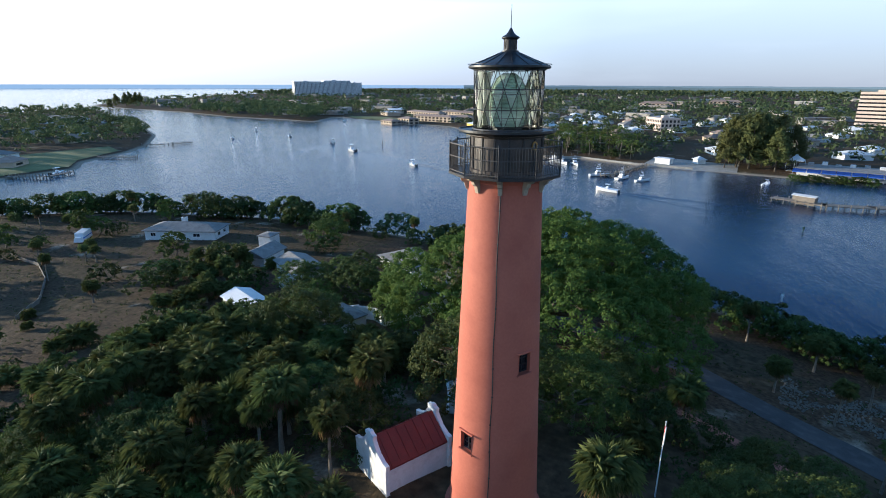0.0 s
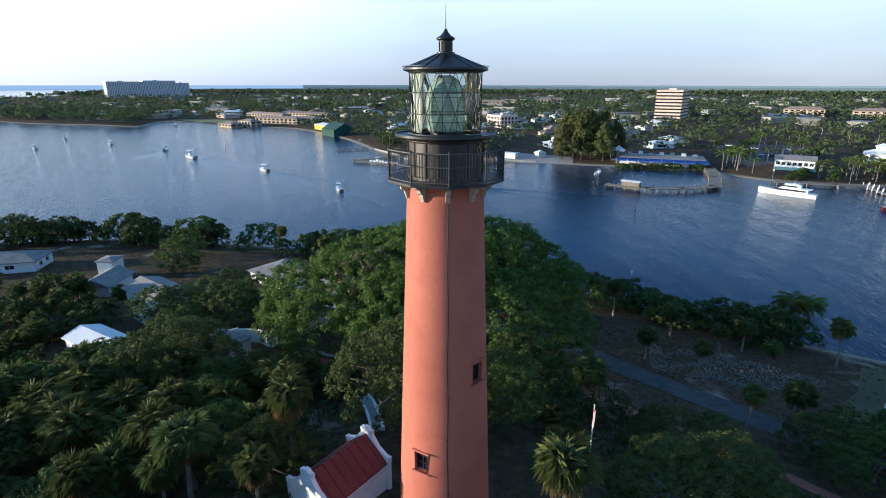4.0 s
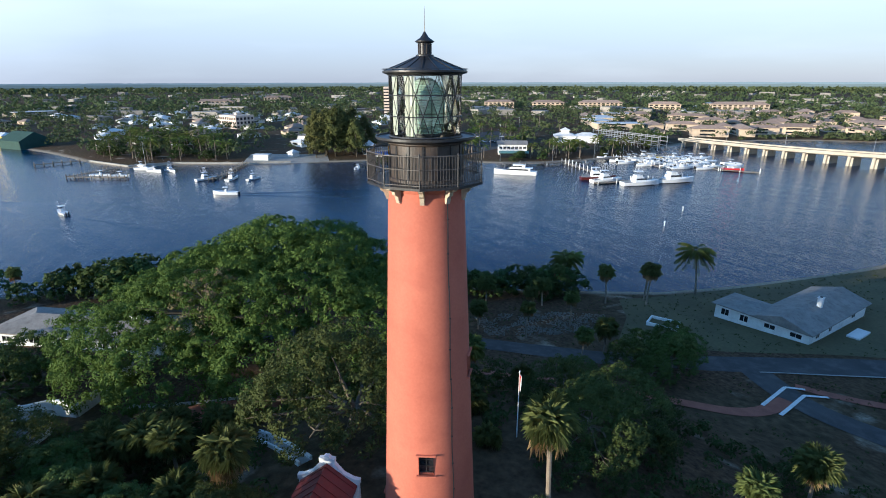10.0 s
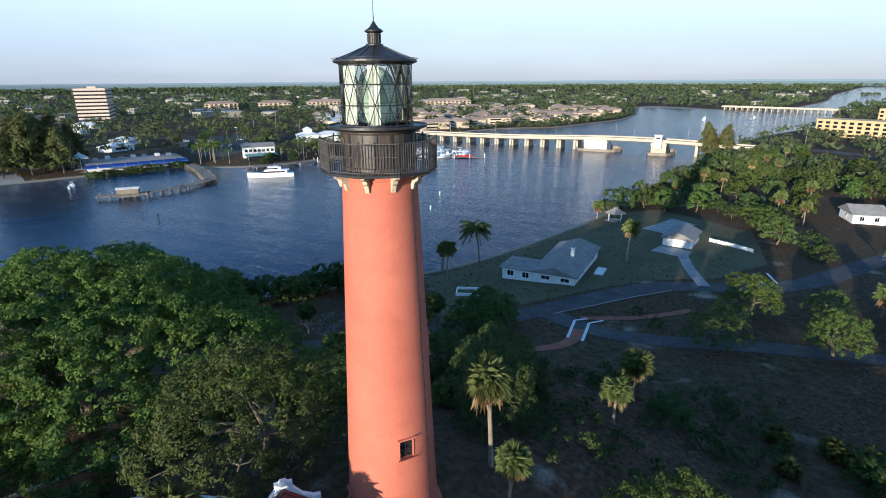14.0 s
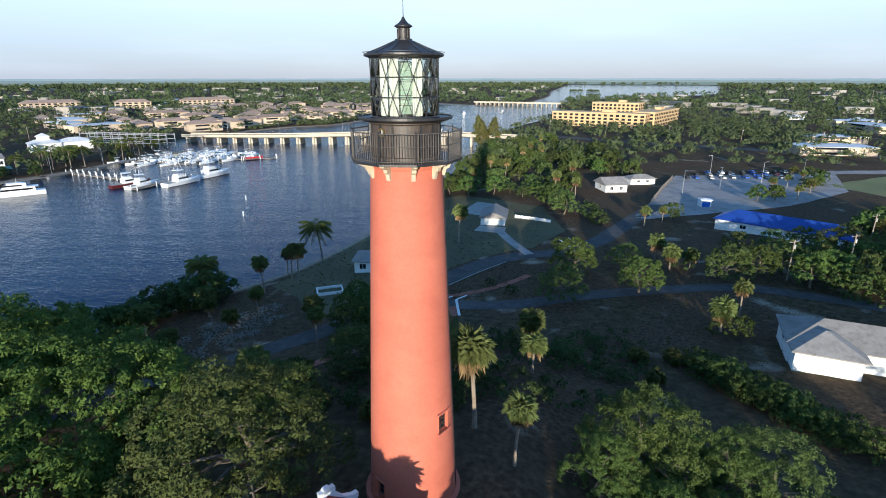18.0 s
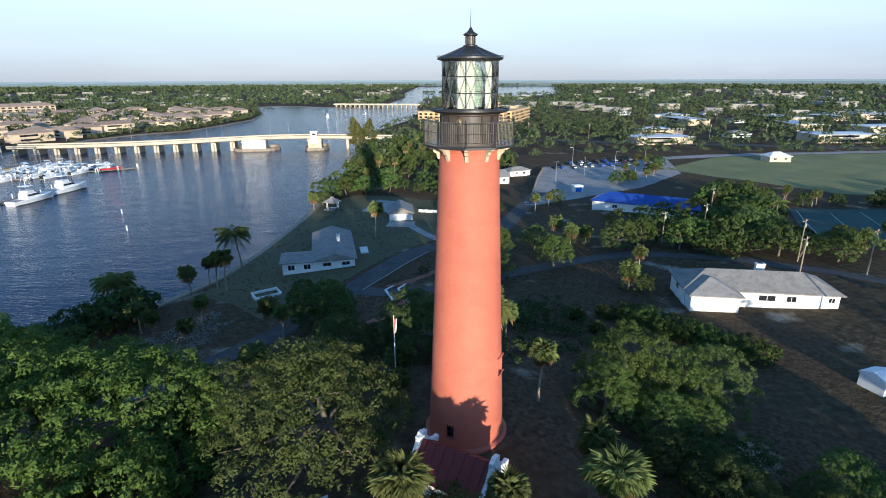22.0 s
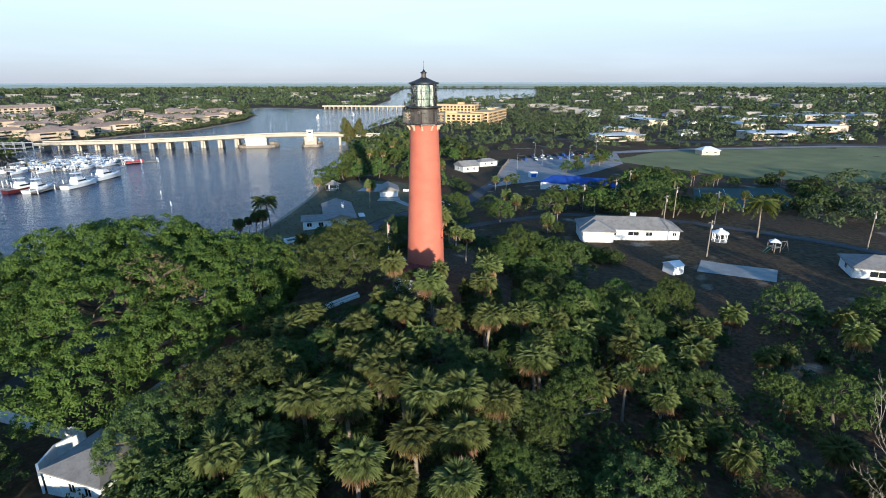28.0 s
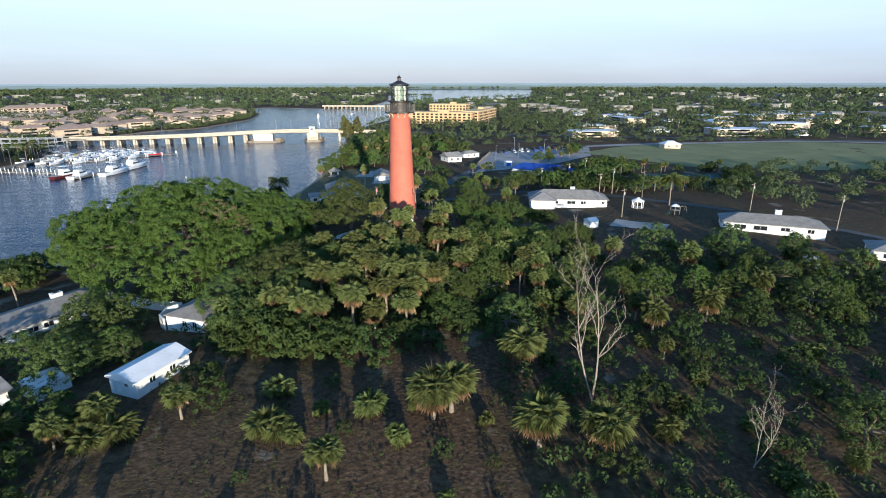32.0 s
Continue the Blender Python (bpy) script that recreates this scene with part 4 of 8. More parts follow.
for sg in (-1, 1):
    prof = [(-OW / 2 - 0.2, -1.2), (OW / 2 + 0.2, -1.2), (OW / 2 + 0.2, OE + 0.1), (OW / 2 + 0.28, OE + 0.1), (OW / 2 + 0.28, OE + 0.5), (OW / 2 - 0.2, OE + 0.55), (1.25, OE + 0.95), (0.8, OE + 1.5), (0.55, OR + 0.05),
            (0.62, OR + 0.1), (0.62, OR + 0.42), (0.3, OR + 0.45), (0.18, OR + 0.62), (-0.18, OR + 0.62), (-0.3, OR + 0.45), (-0.62, OR + 0.42), (-0.62, OR + 0.1), (-0.55, OR + 0.05), (-0.8, OE + 1.5), (-1.25, OE + 0.95),
            (-OW / 2 + 0.2, OE + 0.55), (-OW / 2 - 0.28, OE + 0.5), (-OW / 2 - 0.28, OE + 0.1), (-OW / 2 - 0.2, OE + 0.1)]
    n = len(prof)
    s = Shape().add([(sg * OL / 2 + dx, y, z) for dx in (-0.17, 0.17) for y, z in prof], [tuple(range(n - 1, -1, -1)), tuple(range(n, 2 * n))] + [(i, (i + 1) % n, n + (i + 1) % n, n + i) for i in range(n)])
    part("gable_wall", s, WHITE_PAINT, oil, "white shaped gable wall")
part("door", Shape().box(0.6, -OW / 2 - 0.0, 0, 1.0, 0.12, 2.0), RED_ROOF, oil)

# white-walled steps up the river side of the mound
steps = thing("garden_steps", "white-walled steps climbing the shaded mound", "steps", pose(0, 0, 0))
line = [(-20.5, -12.8), (-18.5, -11.6), (-16.0, -10.4), (-14.0, -9.5), (-11.0, -8.3)]
for (x0, y0), (x1, y1) in zip(line, line[1:]):
    l, a = math.hypot(x1 - x0, y1 - y0), math.atan2(y1 - y0, x1 - x0)
    z0, z1 = ground(x0, y0), ground(x1, y1)
    for off in (-0.6, 0.6):
        ox, oy = -math.sin(a) * off, math.cos(a) * off
        wx_, wy_ = -math.sin(a) * 0.12, math.cos(a) * 0.12
        v = []
        for (x, y, z) in ((x0, y0, z0), (x1, y1, z1)):
            for sg in (-1, 1):
                v += [(x + ox + sg * wx_, y + oy + sg * wy_, z - 0.8), (x + ox + sg * wx_, y + oy + sg * wy_, z + 0.4)]
        part("side_wall", Shape().add(v, [(0, 1, 3, 2), (4, 6, 7, 5), (0, 4, 5, 1), (2, 3, 7, 6), (1, 5, 7, 3)]), WHITE_PAINT, steps)
    k = max(2, int(l / 0.45))
    for i in range(k):
        u = (i + 0.5) / k
        x, y = x0 + (x1 - x0) * u, y0 + (y1 - y0) * u
        part("step", Shape().box(x, y, z0 + (z1 - z0) * u - 0.3, l / k + 0.02, 0.98, 0.38, math.degrees(a)), CONCRETE, steps)

# flagpole with a furled flag
flag = thing("flagpole", "white flagpole with a furled striped flag", "flagpole", pose(-7.8, 11.5, ground(-7.8, 11.5)))
part("pole", Shape().tube([(0, 0, -0.3), (0, 0, 7.2)], [0.06, 0.035], 8).lathe([(0.01, 7.2), (0.08, 7.28), (0.01, 7.36)], 8), WHITE_PAINT, flag)
for k, mt in enumerate((RED_HULL, WHITE_PAINT, RED_HULL, WHITE_PAINT)):
    part("flag_stripe", Shape().tube([(0.08 + 0.06 * k, 0.05 * (k % 2), 6.9), (0.12 + 0.05 * k, 0.04, 6.0), (0.08 + 0.03 * k, 0.06, 5.2)], [0.05, 0.06, 0.02], 5), mt, flag)

# keepers' houses on the grounds
river_house = house("river_house", "white single-storey house with low grey shingle roofs near the shore", "house", -32.2, 87.5, 104, 24.0, 9.5, 2.7, 1.7, "gable",
                    wins=[("w", -2.6, 1.9, 0.8, 1.2), ("w", 1.8, 1.9, 0.8, 1.2), ("s", -9, 1.4, 0.8, 1.2), ("s", -4, 1.2, 0.9, 1.1), ("s", 6, 1.6, 0.8, 1.2), ("n", 0.5, 2.4, 1.2, 0.9), ("n", 6, 1.4, 0.9, 1.1)],
                    doors=[("s", 0.5, 0.9, 2.0)], chimney=(-1.0, -1.4, 5.7, 0.8, 0.8), wing=(-8.3, 8.2, 7.4, 7.6, 0.9, "hip"))
for u in (6.4, 10.0):
    window(river_house, -12.03, u, 0.8, -90, 1.5, 1.2)
deck_ = thing("timber_deck", "low white timber deck beside the river house", "deck", pose(-24.6, 89.5, ground(-24.6, 89.5), 0, 0, 14))
part("decking", Shape().box(0, 0, 0.0, 2.0, 5.0, 0.35), PALE_ROOF, deck_)
pen = thing("garden_pen", "low white rectangular garden pen on the grass", "planter", pose(-40.3, 59.8, ground(-40.3, 59.8), 0, 0, 35))
for x, y, l, w in ((0, -1.7, 5.4, 0.25), (0, 1.7, 5.4, 0.25), (-2.6, 0, 0.25, 3.2), (2.6, 0, 0.25, 3.2)):
    part("board", Shape().box(x, y, -0.2, l, w, 0.9), WHITE_PAINT, pen)
part("soil", Shape().box(0, 0, -0.2, 5.0, 3.1, 0.4), LAWN, pen)
garage = house("garage", "small white garage with grey gabled roof and wide door", "garage", -18.6, 127.2, 97, 11.0, 7.4, 2.6, 1.9, "gable", wins=[("n", 2, 0.9, 0.7, 1.2)])
gate_leaf = part("garage_door", Shape().box(0, 0, 0, 3.2, 0.1, 2.1), PALE_ROOF, garage, "pale panelled garage door", m=pose(-5.56, 0.4, 0, 0, 0, -90))
for k in range(4):
    part("door_panel", Shape().box(0, -0.06, 0.08 + 0.52 * k, 3.0, 0.05, 0.42), WHITE_PAINT, gate_leaf)
house("timber_house", "pale timber cottage with grey roof among the trees", "house", 17.0, 190.0, 25, 9.0, 10.0, 3.0, 2.4, "gable", wins=[("s", -2, 1.2, 1.3, 1.0), ("s", 2, 1.2, 1.3, 1.0), ("w", 0, 1.2, 1.3, 1.0)])
house("timber_cottage", "low pale cottage with grey hipped roof", "house", 29.0, 209.0, 25, 11.0, 6.0, 2.6, 1.5, "hip", wins=[("s", -2, 1.2, 1.0, 1.0), ("s", 2, 1.2, 1.0, 1.0)])
house("long_house", "white ranch house with long grey hipped roof", "house", 53.8, 50.0, -7, 25.6, 9.0, 2.8, 2.4, "hip",
      wins=[("s", -4.5, 2.2, 1.0, 1.1), ("s", 1.0, 2.8, 1.0, 1.1), ("s", 5.0, 1.6, 1.0, 1.1), ("s", 11.5, 1.0, 0.8, 1.3), ("e", 0, 1.2, 1.0, 1.1), ("w", 0, 1.4, 1.0, 1.1)], doors=[("s", 8.5, 1.0, 2.0)],
      chimney=(2.0, 2.5, 5.6, 1.5, 0.9), z=ground(53, 46) + 0.3, wing=(-8.6, -3.5, 8.0, 8.0, 2.0, "hip"))
house("east_house", "white ranch house with grey roof beside the lane", "house", 103.0, 14.0, -22, 25.0, 9.0, 2.7, 1.9, "hip",
      wins=[("s", -8, 3.0, 1.2, 0.9), ("s", -3, 3.4, 1.2, 0.9), ("s", 3, 2.2, 1.0, 1.1), ("s", 9, 1.6, 1.0, 1.1), ("w", 0, 1.4, 1.0, 1.1)], doors=[("s", 6, 1.0, 2.0)], chimney=(2.0, 2.5, 5.4, 1.6, 1.0))
house("far_east_house", "white ranch house with grey roof and solar panels", "house", 124.0, -10.0, -28, 18.0, 9.0, 2.7, 1.8, "hip",
      wins=[("s", -6, 2.0, 1.1, 1.0), ("s", 0, 3.0, 1.1, 1.0), ("w", -1, 1.2, 1.0, 1.0), ("w", 2.5, 1.2, 1.0, 1.0)], doors=[("s", 4, 1.0, 2.0)])
house("west_house", "white house with grey hipped roof on dry grass", "house", -73.6, -123.3, 112, 21.0, 9.0, 2.8, 1.7, "hip",
      wins=[("e", 1.5, 1.4, 0.9, 1.1), ("e", -2, 1.4, 0.9, 1.1), ("s", -8, 1.4, 0.9, 1.1), ("s", -4, 1.4, 0.9, 1.1), ("s", 5, 2.0, 0.9, 1.1), ("n", 0, 2, 0.9, 1.1)], doors=[("s", 0.5, 1.0, 2.0)], chimney=(-1, 1, 5.4, 1.4, 1.2))
house("well_house", "white outbuilding with grey gabled roof at the wood's edge", "outbuilding", -62.0, -82.5, 8, 8.5, 6.0, 2.7, 1.6, "gable", wins=[("w", 0, 1.0, 0.8, 1.2)])
house("pump_tower", "small white flat-topped block with dark roof", "outbuilding", -71.0, -89.0, 8, 4.2, 3.6, 4.4, 0.35, "hip", roof_mat=GREY_ROOF, over=0.3)
house("south_house", "long white building with pale grey roof and many windows", "house", -69.5, -39.0, 62, 32.0, 9.5, 2.8, 1.5, "hip",
      wins=[("s", -13 + 2.6 * k, 1.7, 0.9, 1.1) for k in range(11)], chimney=(7.5, 1.0, 4.9, 1.8, 1.2))
house("white_shed", "white timber shed with bright white metal roof", "shed", -33.8, -59.9, 68, 9.3, 5.2, 2.6, 1.0, "gable", roof_mat=PALE_ROOF, over=0.35,
      wins=[("s", 1.5, 1.0, 0.8, 1.2), ("s", -2, 1.0, 0.8, 1.2), ("w", -0.8, 0.7, 0.5, 1.5)], doors=[("w", 1.2, 0.9, 2.0)])
house("small_shed", "small plain white shed with hipped white roof", "shed", -48.2, -61.8, 60, 4.6, 4.2, 2.3, 1.0, "hip", roof_mat=PALE_ROOF, over=0.15)
house("south_garage", "white garage with pale grey gabled roof", "garage", -57.5, -67.5, 62, 11.0, 7.0, 2.6, 1.4, "gable", doors=[("s", 2, 2.6, 2.1)])
house("parapet_cottage", "small white cottage with dark roof behind a white wall", "cottage", -34.8, -41.0, -18, 8.0, 7.0, 2.7, 1.2, "hip", wins=[("s", 0, 0.9, 1.0, 1.0), ("s", 2.2, 0.9, 1.0, 1.0), ("e", 0, 0.9, 1.0, 1.0), ("e", 2, 0.9, 1.0, 1.0)], doors=[("s", -2.4, 1.0, 2.0)], over=0.25)


def wall_run(name, label, category, pts, height, thick, material, post=0.0, panel=2.4):
    """A garden wall or board fence along plan points, in panels that step with the ground."""
    ob = thing(name, label, category, pose(0, 0, 0))
    for (x0, y0), (x1, y1) in zip(pts, pts[1:]):
        l = math.hypot(x1 - x0, y1 - y0)
        k = max(1, int(round(l / panel)))
        a = math.degrees(math.atan2(y1 - y0, x1 - x0))
        for i in range(k):
            u = (i + 0.5) / k
            x, y = x0 + (x1 - x0) * u, y0 + (y1 - y0) * u
            part("panel", Shape().box(x, y, ground(x, y) - 0.3, l / k - (0.04 if post else 0.0), thick, height + 0.3, a), material, ob)
            if post:
                px, py = x0 + (x1 - x0) * i / k, y0 + (y1 - y0) * i / k
                part("post", Shape().box(px, py, ground(px, py) - 0.3, post, post, height + 0.45, a), material, ob)
    return ob


wall_run("white_fence", "white board fence along the shaded yard", "fence", [(-57, -28.2), (-40.8, -34.7)], 2.1, 0.08, WHITE_PAINT, 0.14)
wall_run("curved_wall", "white curved garden wall beside the cottage", "wall", [(-40.8, -34.9), (-42.4, -37.6), (-42.0, -41), (-40.2, -43)], 2.4, 0.25, WHITE_PAINT)
wall_run("rail_fence", "low white rail fence on the lawn", "fence", [(-13.0, 134), (-6, 131), (-1, 129)], 1.0, 0.06, WHITE_PAINT, 0.12)
wall_run("board_fence", "weathered timber fence along the lot", "fence", [(31, 168), (37, 196), (44, 224)], 1.6, 0.06, DOCK_WOOD, 0.12, 4.0)
wall_run("brush_fence", "pale curved fence line on dry ground", "fence", [(-15, -98), (-22, -104), (-32, -120), (-38, -134), (-40, -150)], 0.9, 0.08, DOCK_WOOD, 0.12, 3.0)


def gazebo(name, label, x, y, size, height, sides, roof_mat, turn=0):
    ob = thing(name, label, "gazebo", pose(x, y, ground(x, y), 0, 0, turn))
    part("floor_slab", Shape().lathe([(size * 0.55, -0.4), (size * 0.55, 0.12)], sides), CONCRETE, ob)
    for k in range(sides):
        a = 2 * math.pi * (k + 0.5) / sides
        x0, y0 = size * 0.48 * math.cos(a), size * 0.48 * math.sin(a)
        part("post", Shape().box(x0, y0, 0.1, 0.16, 0.16, height), WHITE_PAINT, ob)
        b = 2 * math.pi * (k + 1.5) / sides
        if k % sides:
            part("rail", Shape().tube([(x0, y0, 0.95), (size * 0.48 * math.cos(b), size * 0.48 * math.sin(b), 0.95)], 0.05, 4), WHITE_PAINT, ob)
    part("roof", Shape().lathe([(size * 0.62, height), (size * 0.62, height + 0.1), (size * 0.12, height + size * 0.27), (size * 0.1, height + size * 0.34)], sides), roof_mat, ob)
    return ob


gazebo("shore_gazebo", "open gazebo with pale roof beside the shore", -44.6, 142.5, 5.6, 2.6, 4, GREY_ROOF, 20)
gazebo("white_gazebo", "small white eight-sided gazebo on the lawn", 75.6, 42.0, 3.6, 2.3, 8, PALE_ROOF)
for x, y, t, lab in ((53.5, 18.6, 20, "small white garden shed with pale roof"), (94.5, -16.0, 40, "small white garden shed behind the house")):
    house("garden_shed", lab, "shed", x, y, t, 2.8, 3.2, 2.0, 0.7, "gable", roof_mat=PALE_ROOF, over=0.12, doors=[("s", 0, 1.2, 1.8)])
play = thing("play_set", "timber climbing frame with white roof and green slide", "playground", pose(84, 32.5, ground(84, 32.5), 0, 0, 20))
for x in (-1.0, 1.0):
    for y in (-1.0, 1.0):
        part("post", Shape().box(x, y, -0.3, 0.14, 0.14, 2.9), DOCK_WOOD, play)
part("platform", Shape().box(0, 0, 1.3, 2.1, 2.1, 0.12), DOCK_WOOD, play)
part("roof", Shape().lathe([(1.7, 2.6), (0.05, 3.4)], 4), PALE_ROOF, play)
part("slide", Shape().add([(-1, -0.3, 1.4), (-1, 0.3, 1.4), (-3.2, 0.3, 0.1), (-3.2, -0.3, 0.1), (-1, -0.35, 1.6), (-1, 0.35, 1.6), (-3.2, 0.35, 0.3), (-3.2, -0.35, 0.3)], [(0, 1, 2, 3), (0, 3, 7, 4), (1, 5, 6, 2)]), COURT, play)
part("swing_beam", Shape().tube([(1, 0, 2.3), (4.2, 0, 2.3)], 0.07, 5).tube([(4.2, -0.8, 0), (4.2, 0, 2.3), (4.2, 0.8, 0)], 0.06, 5), DOCK_WOOD, play)
rv = thing("camper_van", "white camper parked on the dry field", "camper", pose(-58, -148, ground(-58, -148), 0, 0, 40))
part("body", Shape().box(0, 0, 0.5, 6.5, 2.4, 2.3, 0, 0.94), GELCOAT, rv)
part("cab", Shape().box(3.8, 0, 0.5, 1.6, 2.2, 1.3, 0, 0.8), GELCOAT, rv)
part("stripe", Shape().box(0, 0, 1.3, 6.48, 2.43, 0.25), BLUE_AWNING, rv)
for x in (-2, 3.4):
    for y in (-1.05, 1.05):
        part("wheel", Shape().tube([(x, y - 0.12, 0.36), (x, y + 0.12, 0.36)], 0.38, 12), RUBBER, rv)

# lanes, paths, lots
ROAD_A = [(-66, -40), (-60, -5), (-52, 14), (-43, 22), (-37.5, 29), (-32, 38), (-27, 50), (-22, 63), (-16, 77), (-10.5, 89), (-2, 94.5), (7, 100), (14, 112), (20, 130), (27, 150), (34, 168)]
ribbon("road_lane", "dark worn asphalt lane curving round the mound", "road", ROAD_A, 5.6, ASPHALT)
ROAD_B = [(-22.5, 60.5), (-15, 57.5), (-9, 56.5), (-3, 59.5), (4, 63.5), (12, 68.5), (27, 76), (42, 80.5), (58, 78), (74, 68), (90, 55), (105, 40), (122, 22), (142, 0), (170, -30)]
ribbon("road_upper", "narrow grey asphalt lane climbing past the houses", "road", ROAD_B, 4.6, ASPHALT, 0.07)
BRICK_LINE = [(-34, 8), (-31, 14), (-26, 22), (-21, 31), (-16, 38), (-12, 44), (-10.5, 50), (-12.5, 56)]
ribbon("brick_path", "red brick path curving below the tower", "path", BRICK_LINE, 2.2, BRICK_PATH, 0.09)
ribbon("brick_path", "red brick path across the grass island", "path", [(-15, 61), (-10, 64.5), (-5, 71), (-1, 79)], 1.8, BRICK_PATH, 0.09)
ribbon("driveway", "concrete drive to the garage", "driveway", [(-3, 94), (-9, 104), (-15, 117)], 2.6, LOT_PAVING, 0.08)
CROSSINGS = [((-12.4, 51.3), (-15.2, 59.2)), ((-9.8, 51.4), (-12.6, 59.6)), ((-15.2, 59.2), (-13.8, 61.4)), ((-12.6, 59.6), (-11.2, 62.5)), ((3.1, 110.2), (6.4, 103.8)), ((5.2, 112.5), (8.5, 106.1))]
ribbon("kerb", "pale concrete kerb along the lane", "kerb", [(-20, 60), (-13, 76.5), (-7.5, 87)], 0.3, CONCRETE, 0.16)
for a, b in CROSSINGS:
    ribbon("crossing_line", "white painted crossing line on the lane", "road marking", [a, b], 0.5, LINE_PAINT, 0.14)
patch("brick_court", "shaded dark red brick court under the fig", "paving", [(-38, -28), (-35, -17), (-31, -9), (-27.5, -9), (-27, -15), (-28.5, -25)], BRICK_PATH, 0.06, 3)
ribbon("kerb_path", "pale concrete path round the brick court", "path", [(-41, -29), (-37.5, -22), (-33.5, -12), (-32, -8)], 1.1, CONCRETE, 0.1)
ribbon("park_road", "pale paved strip along the playing field", "road", [(118, 262), (150, 274), (220, 284), (300, 296), (420, 262)], 9, LOT_PAVING, 0.1, 8)
patch("slab", "bare concrete slab on the lawn", "slab", [(-33, 136), (-24, 133.5), (-21.5, 150), (-30, 154)], CONCRETE)
patch("slab_apron", "concrete apron before the garage", "slab", [(-22, 114), (-13, 114), (-13.5, 120.5), (-21.5, 120.5)], CONCRETE)
GRAVEL = [(-57, 28), (-55, 41), (-49, 53), (-42, 49), (-42.5, 36), (-46, 26)]
g_rng = np.random.default_rng(3)
gv, gf = [], []
while len(gf) < 1700 * 5:
    x, y = g_rng.uniform(-58, -41), g_rng.uniform(25, 54)
    if not inside(GRAVEL, np.array([x]), np.array([y]))[0] or noise.noise(Vector((x * 0.3, y * 0.3, 0))) < -0.12 + g_rng.normal(0, 0.12):
        continue
    r, z, b = g_rng.uniform(0.08, 0.26), ground(x, y), len(gv)
    a = g_rng.uniform(0, 6.28)
    gv += [(x + r * math.cos(a + k * 1.57) * (0.8 + 0.4 * (k % 2)), y + r * math.sin(a + k * 1.57), z - 0.05) for k in range(4)]
    gv += [(x + r * 0.5 * math.cos(a + k * 1.57), y + r * 0.5 * math.sin(a + k * 1.57), z + r * 0.7) for k in range(4)]
    gf += [(b + 4, b + 5, b + 6, b + 7)] + [(b + k, b + (k + 1) % 4, b + 4 + (k + 1) % 4, b + 4 + k) for k in range(4)]
tagged(part("rubble", Shape().add(gv, gf), RUBBLE), "scattered pale rubble stones on bare ground", "stones", kind="stuff")
patch("parking_lot", "large worn asphalt parking lot", "parking lot", [(22, 138), (30, 166), (38, 205), (46, 232), (120, 262), (108, 212), (78, 178), (50, 158), (36, 148)], LOT_PAVING)
patch("playing_field", "wide mown green playing field", "field", [(104, 226), (150, 268), (300, 290), (420, 240), (330, 170), (220, 150), (150, 165)], FIELD_GRASS)
patch("lawn", "mown lawn round the river house", "lawn", [(-56, 62), (-53, 100), (-50, 150), (-40, 165), (-6, 152), (4, 120), (-3, 101), (-14, 90), (-21, 76), (-28, 61), (-36, 46), (-46, 56)], LAWN, 0.03)
patch("tennis_court", "dark green tennis courts", "court", [(92, 91), (113, 136), (152, 137), (134, 92)], COURT, 0.12)
for k in range(4):
    x0, y0 = 97 + k * 10.5, 95
    ribbon("court_line", "white line on the tennis court", "court line", [(x0, y0), (x0 + 17, y0 + 38)], 0.14, LINE_PAINT, 0.17)
patch("shuffle_court", "dark paved court beside the play lawn", "court", [(59, 19), (63.5, 26.5), (76.5, 18.5), (72, 11.5)], CONCRETE, 0.1)
house("blue_roof_hall", "low white hall with blue metal roof", "hall", 63.0, 132.0, -27, 33.0, 9.0, 2.9, 2.6, "hip", roof_mat=BLUE_ROOF, wins=[("w", 0, 2.0, 1.2, 1.0), ("s", -9, 1.6, 1.0, 1.0), ("s", 9, 1.6, 1.0, 1.0)])
kiosk = house("ticket_kiosk", "small white kiosk with blue door on the lot", "kiosk", 48.5, 168.0, 10, 3.6, 3.0, 2.6, 0.3, "hip", roof_mat=PALE_ROOF, over=0.2)
part("blue_panel", Shape().box(0, -1.55, 0.1, 2.6, 0.06, 1.7), BLUE_AWNING, kiosk)
house("field_house", "small cream pavilion with hipped roof on the field", "pavilion", 176.0, 253.0, 5, 12.0, 8.0, 3.0, 2.2, "hip", CREAM_WALL, PALE_ROOF, wins=[("s", -3, 1.5, 1.0, 1.2), ("s", 3, 1.5, 1.0, 1.2)])


def utility_pole(x, y, tall, turn=0, lamp=False):
    ob = thing("utility_pole", "weathered timber utility pole with crossarm", "utility pole", pose(x, y, ground(x, y), 0, 0, turn), "utility poles")
    part("pole", Shape().tube([(0, 0, -0.8), (0, 0, tall)], [0.17, 0.11], 8), POLE_WOOD, ob)
    part("crossarm", Shape().box(0, 0.12, tall - 0.6, 2.4, 0.1, 0.12), POLE_WOOD, ob)
    for u in (-1.1, 0.4, 1.1) if tall < 11 else ():
        part("insulator", Shape().lathe([(0.05, tall - 0.48), (0.06, tall - 0.36), (0.03, tall - 0.28)], 6, at=(u, 0.12)), STEEL, ob)
    part("transformer", Shape().lathe([(0.22, tall - 2.0), (0.24, tall - 1.9), (0.24, tall - 1.2), (0.1, tall - 1.1)], 10, at=(0.3, 0)), STEEL, ob)
    return ob


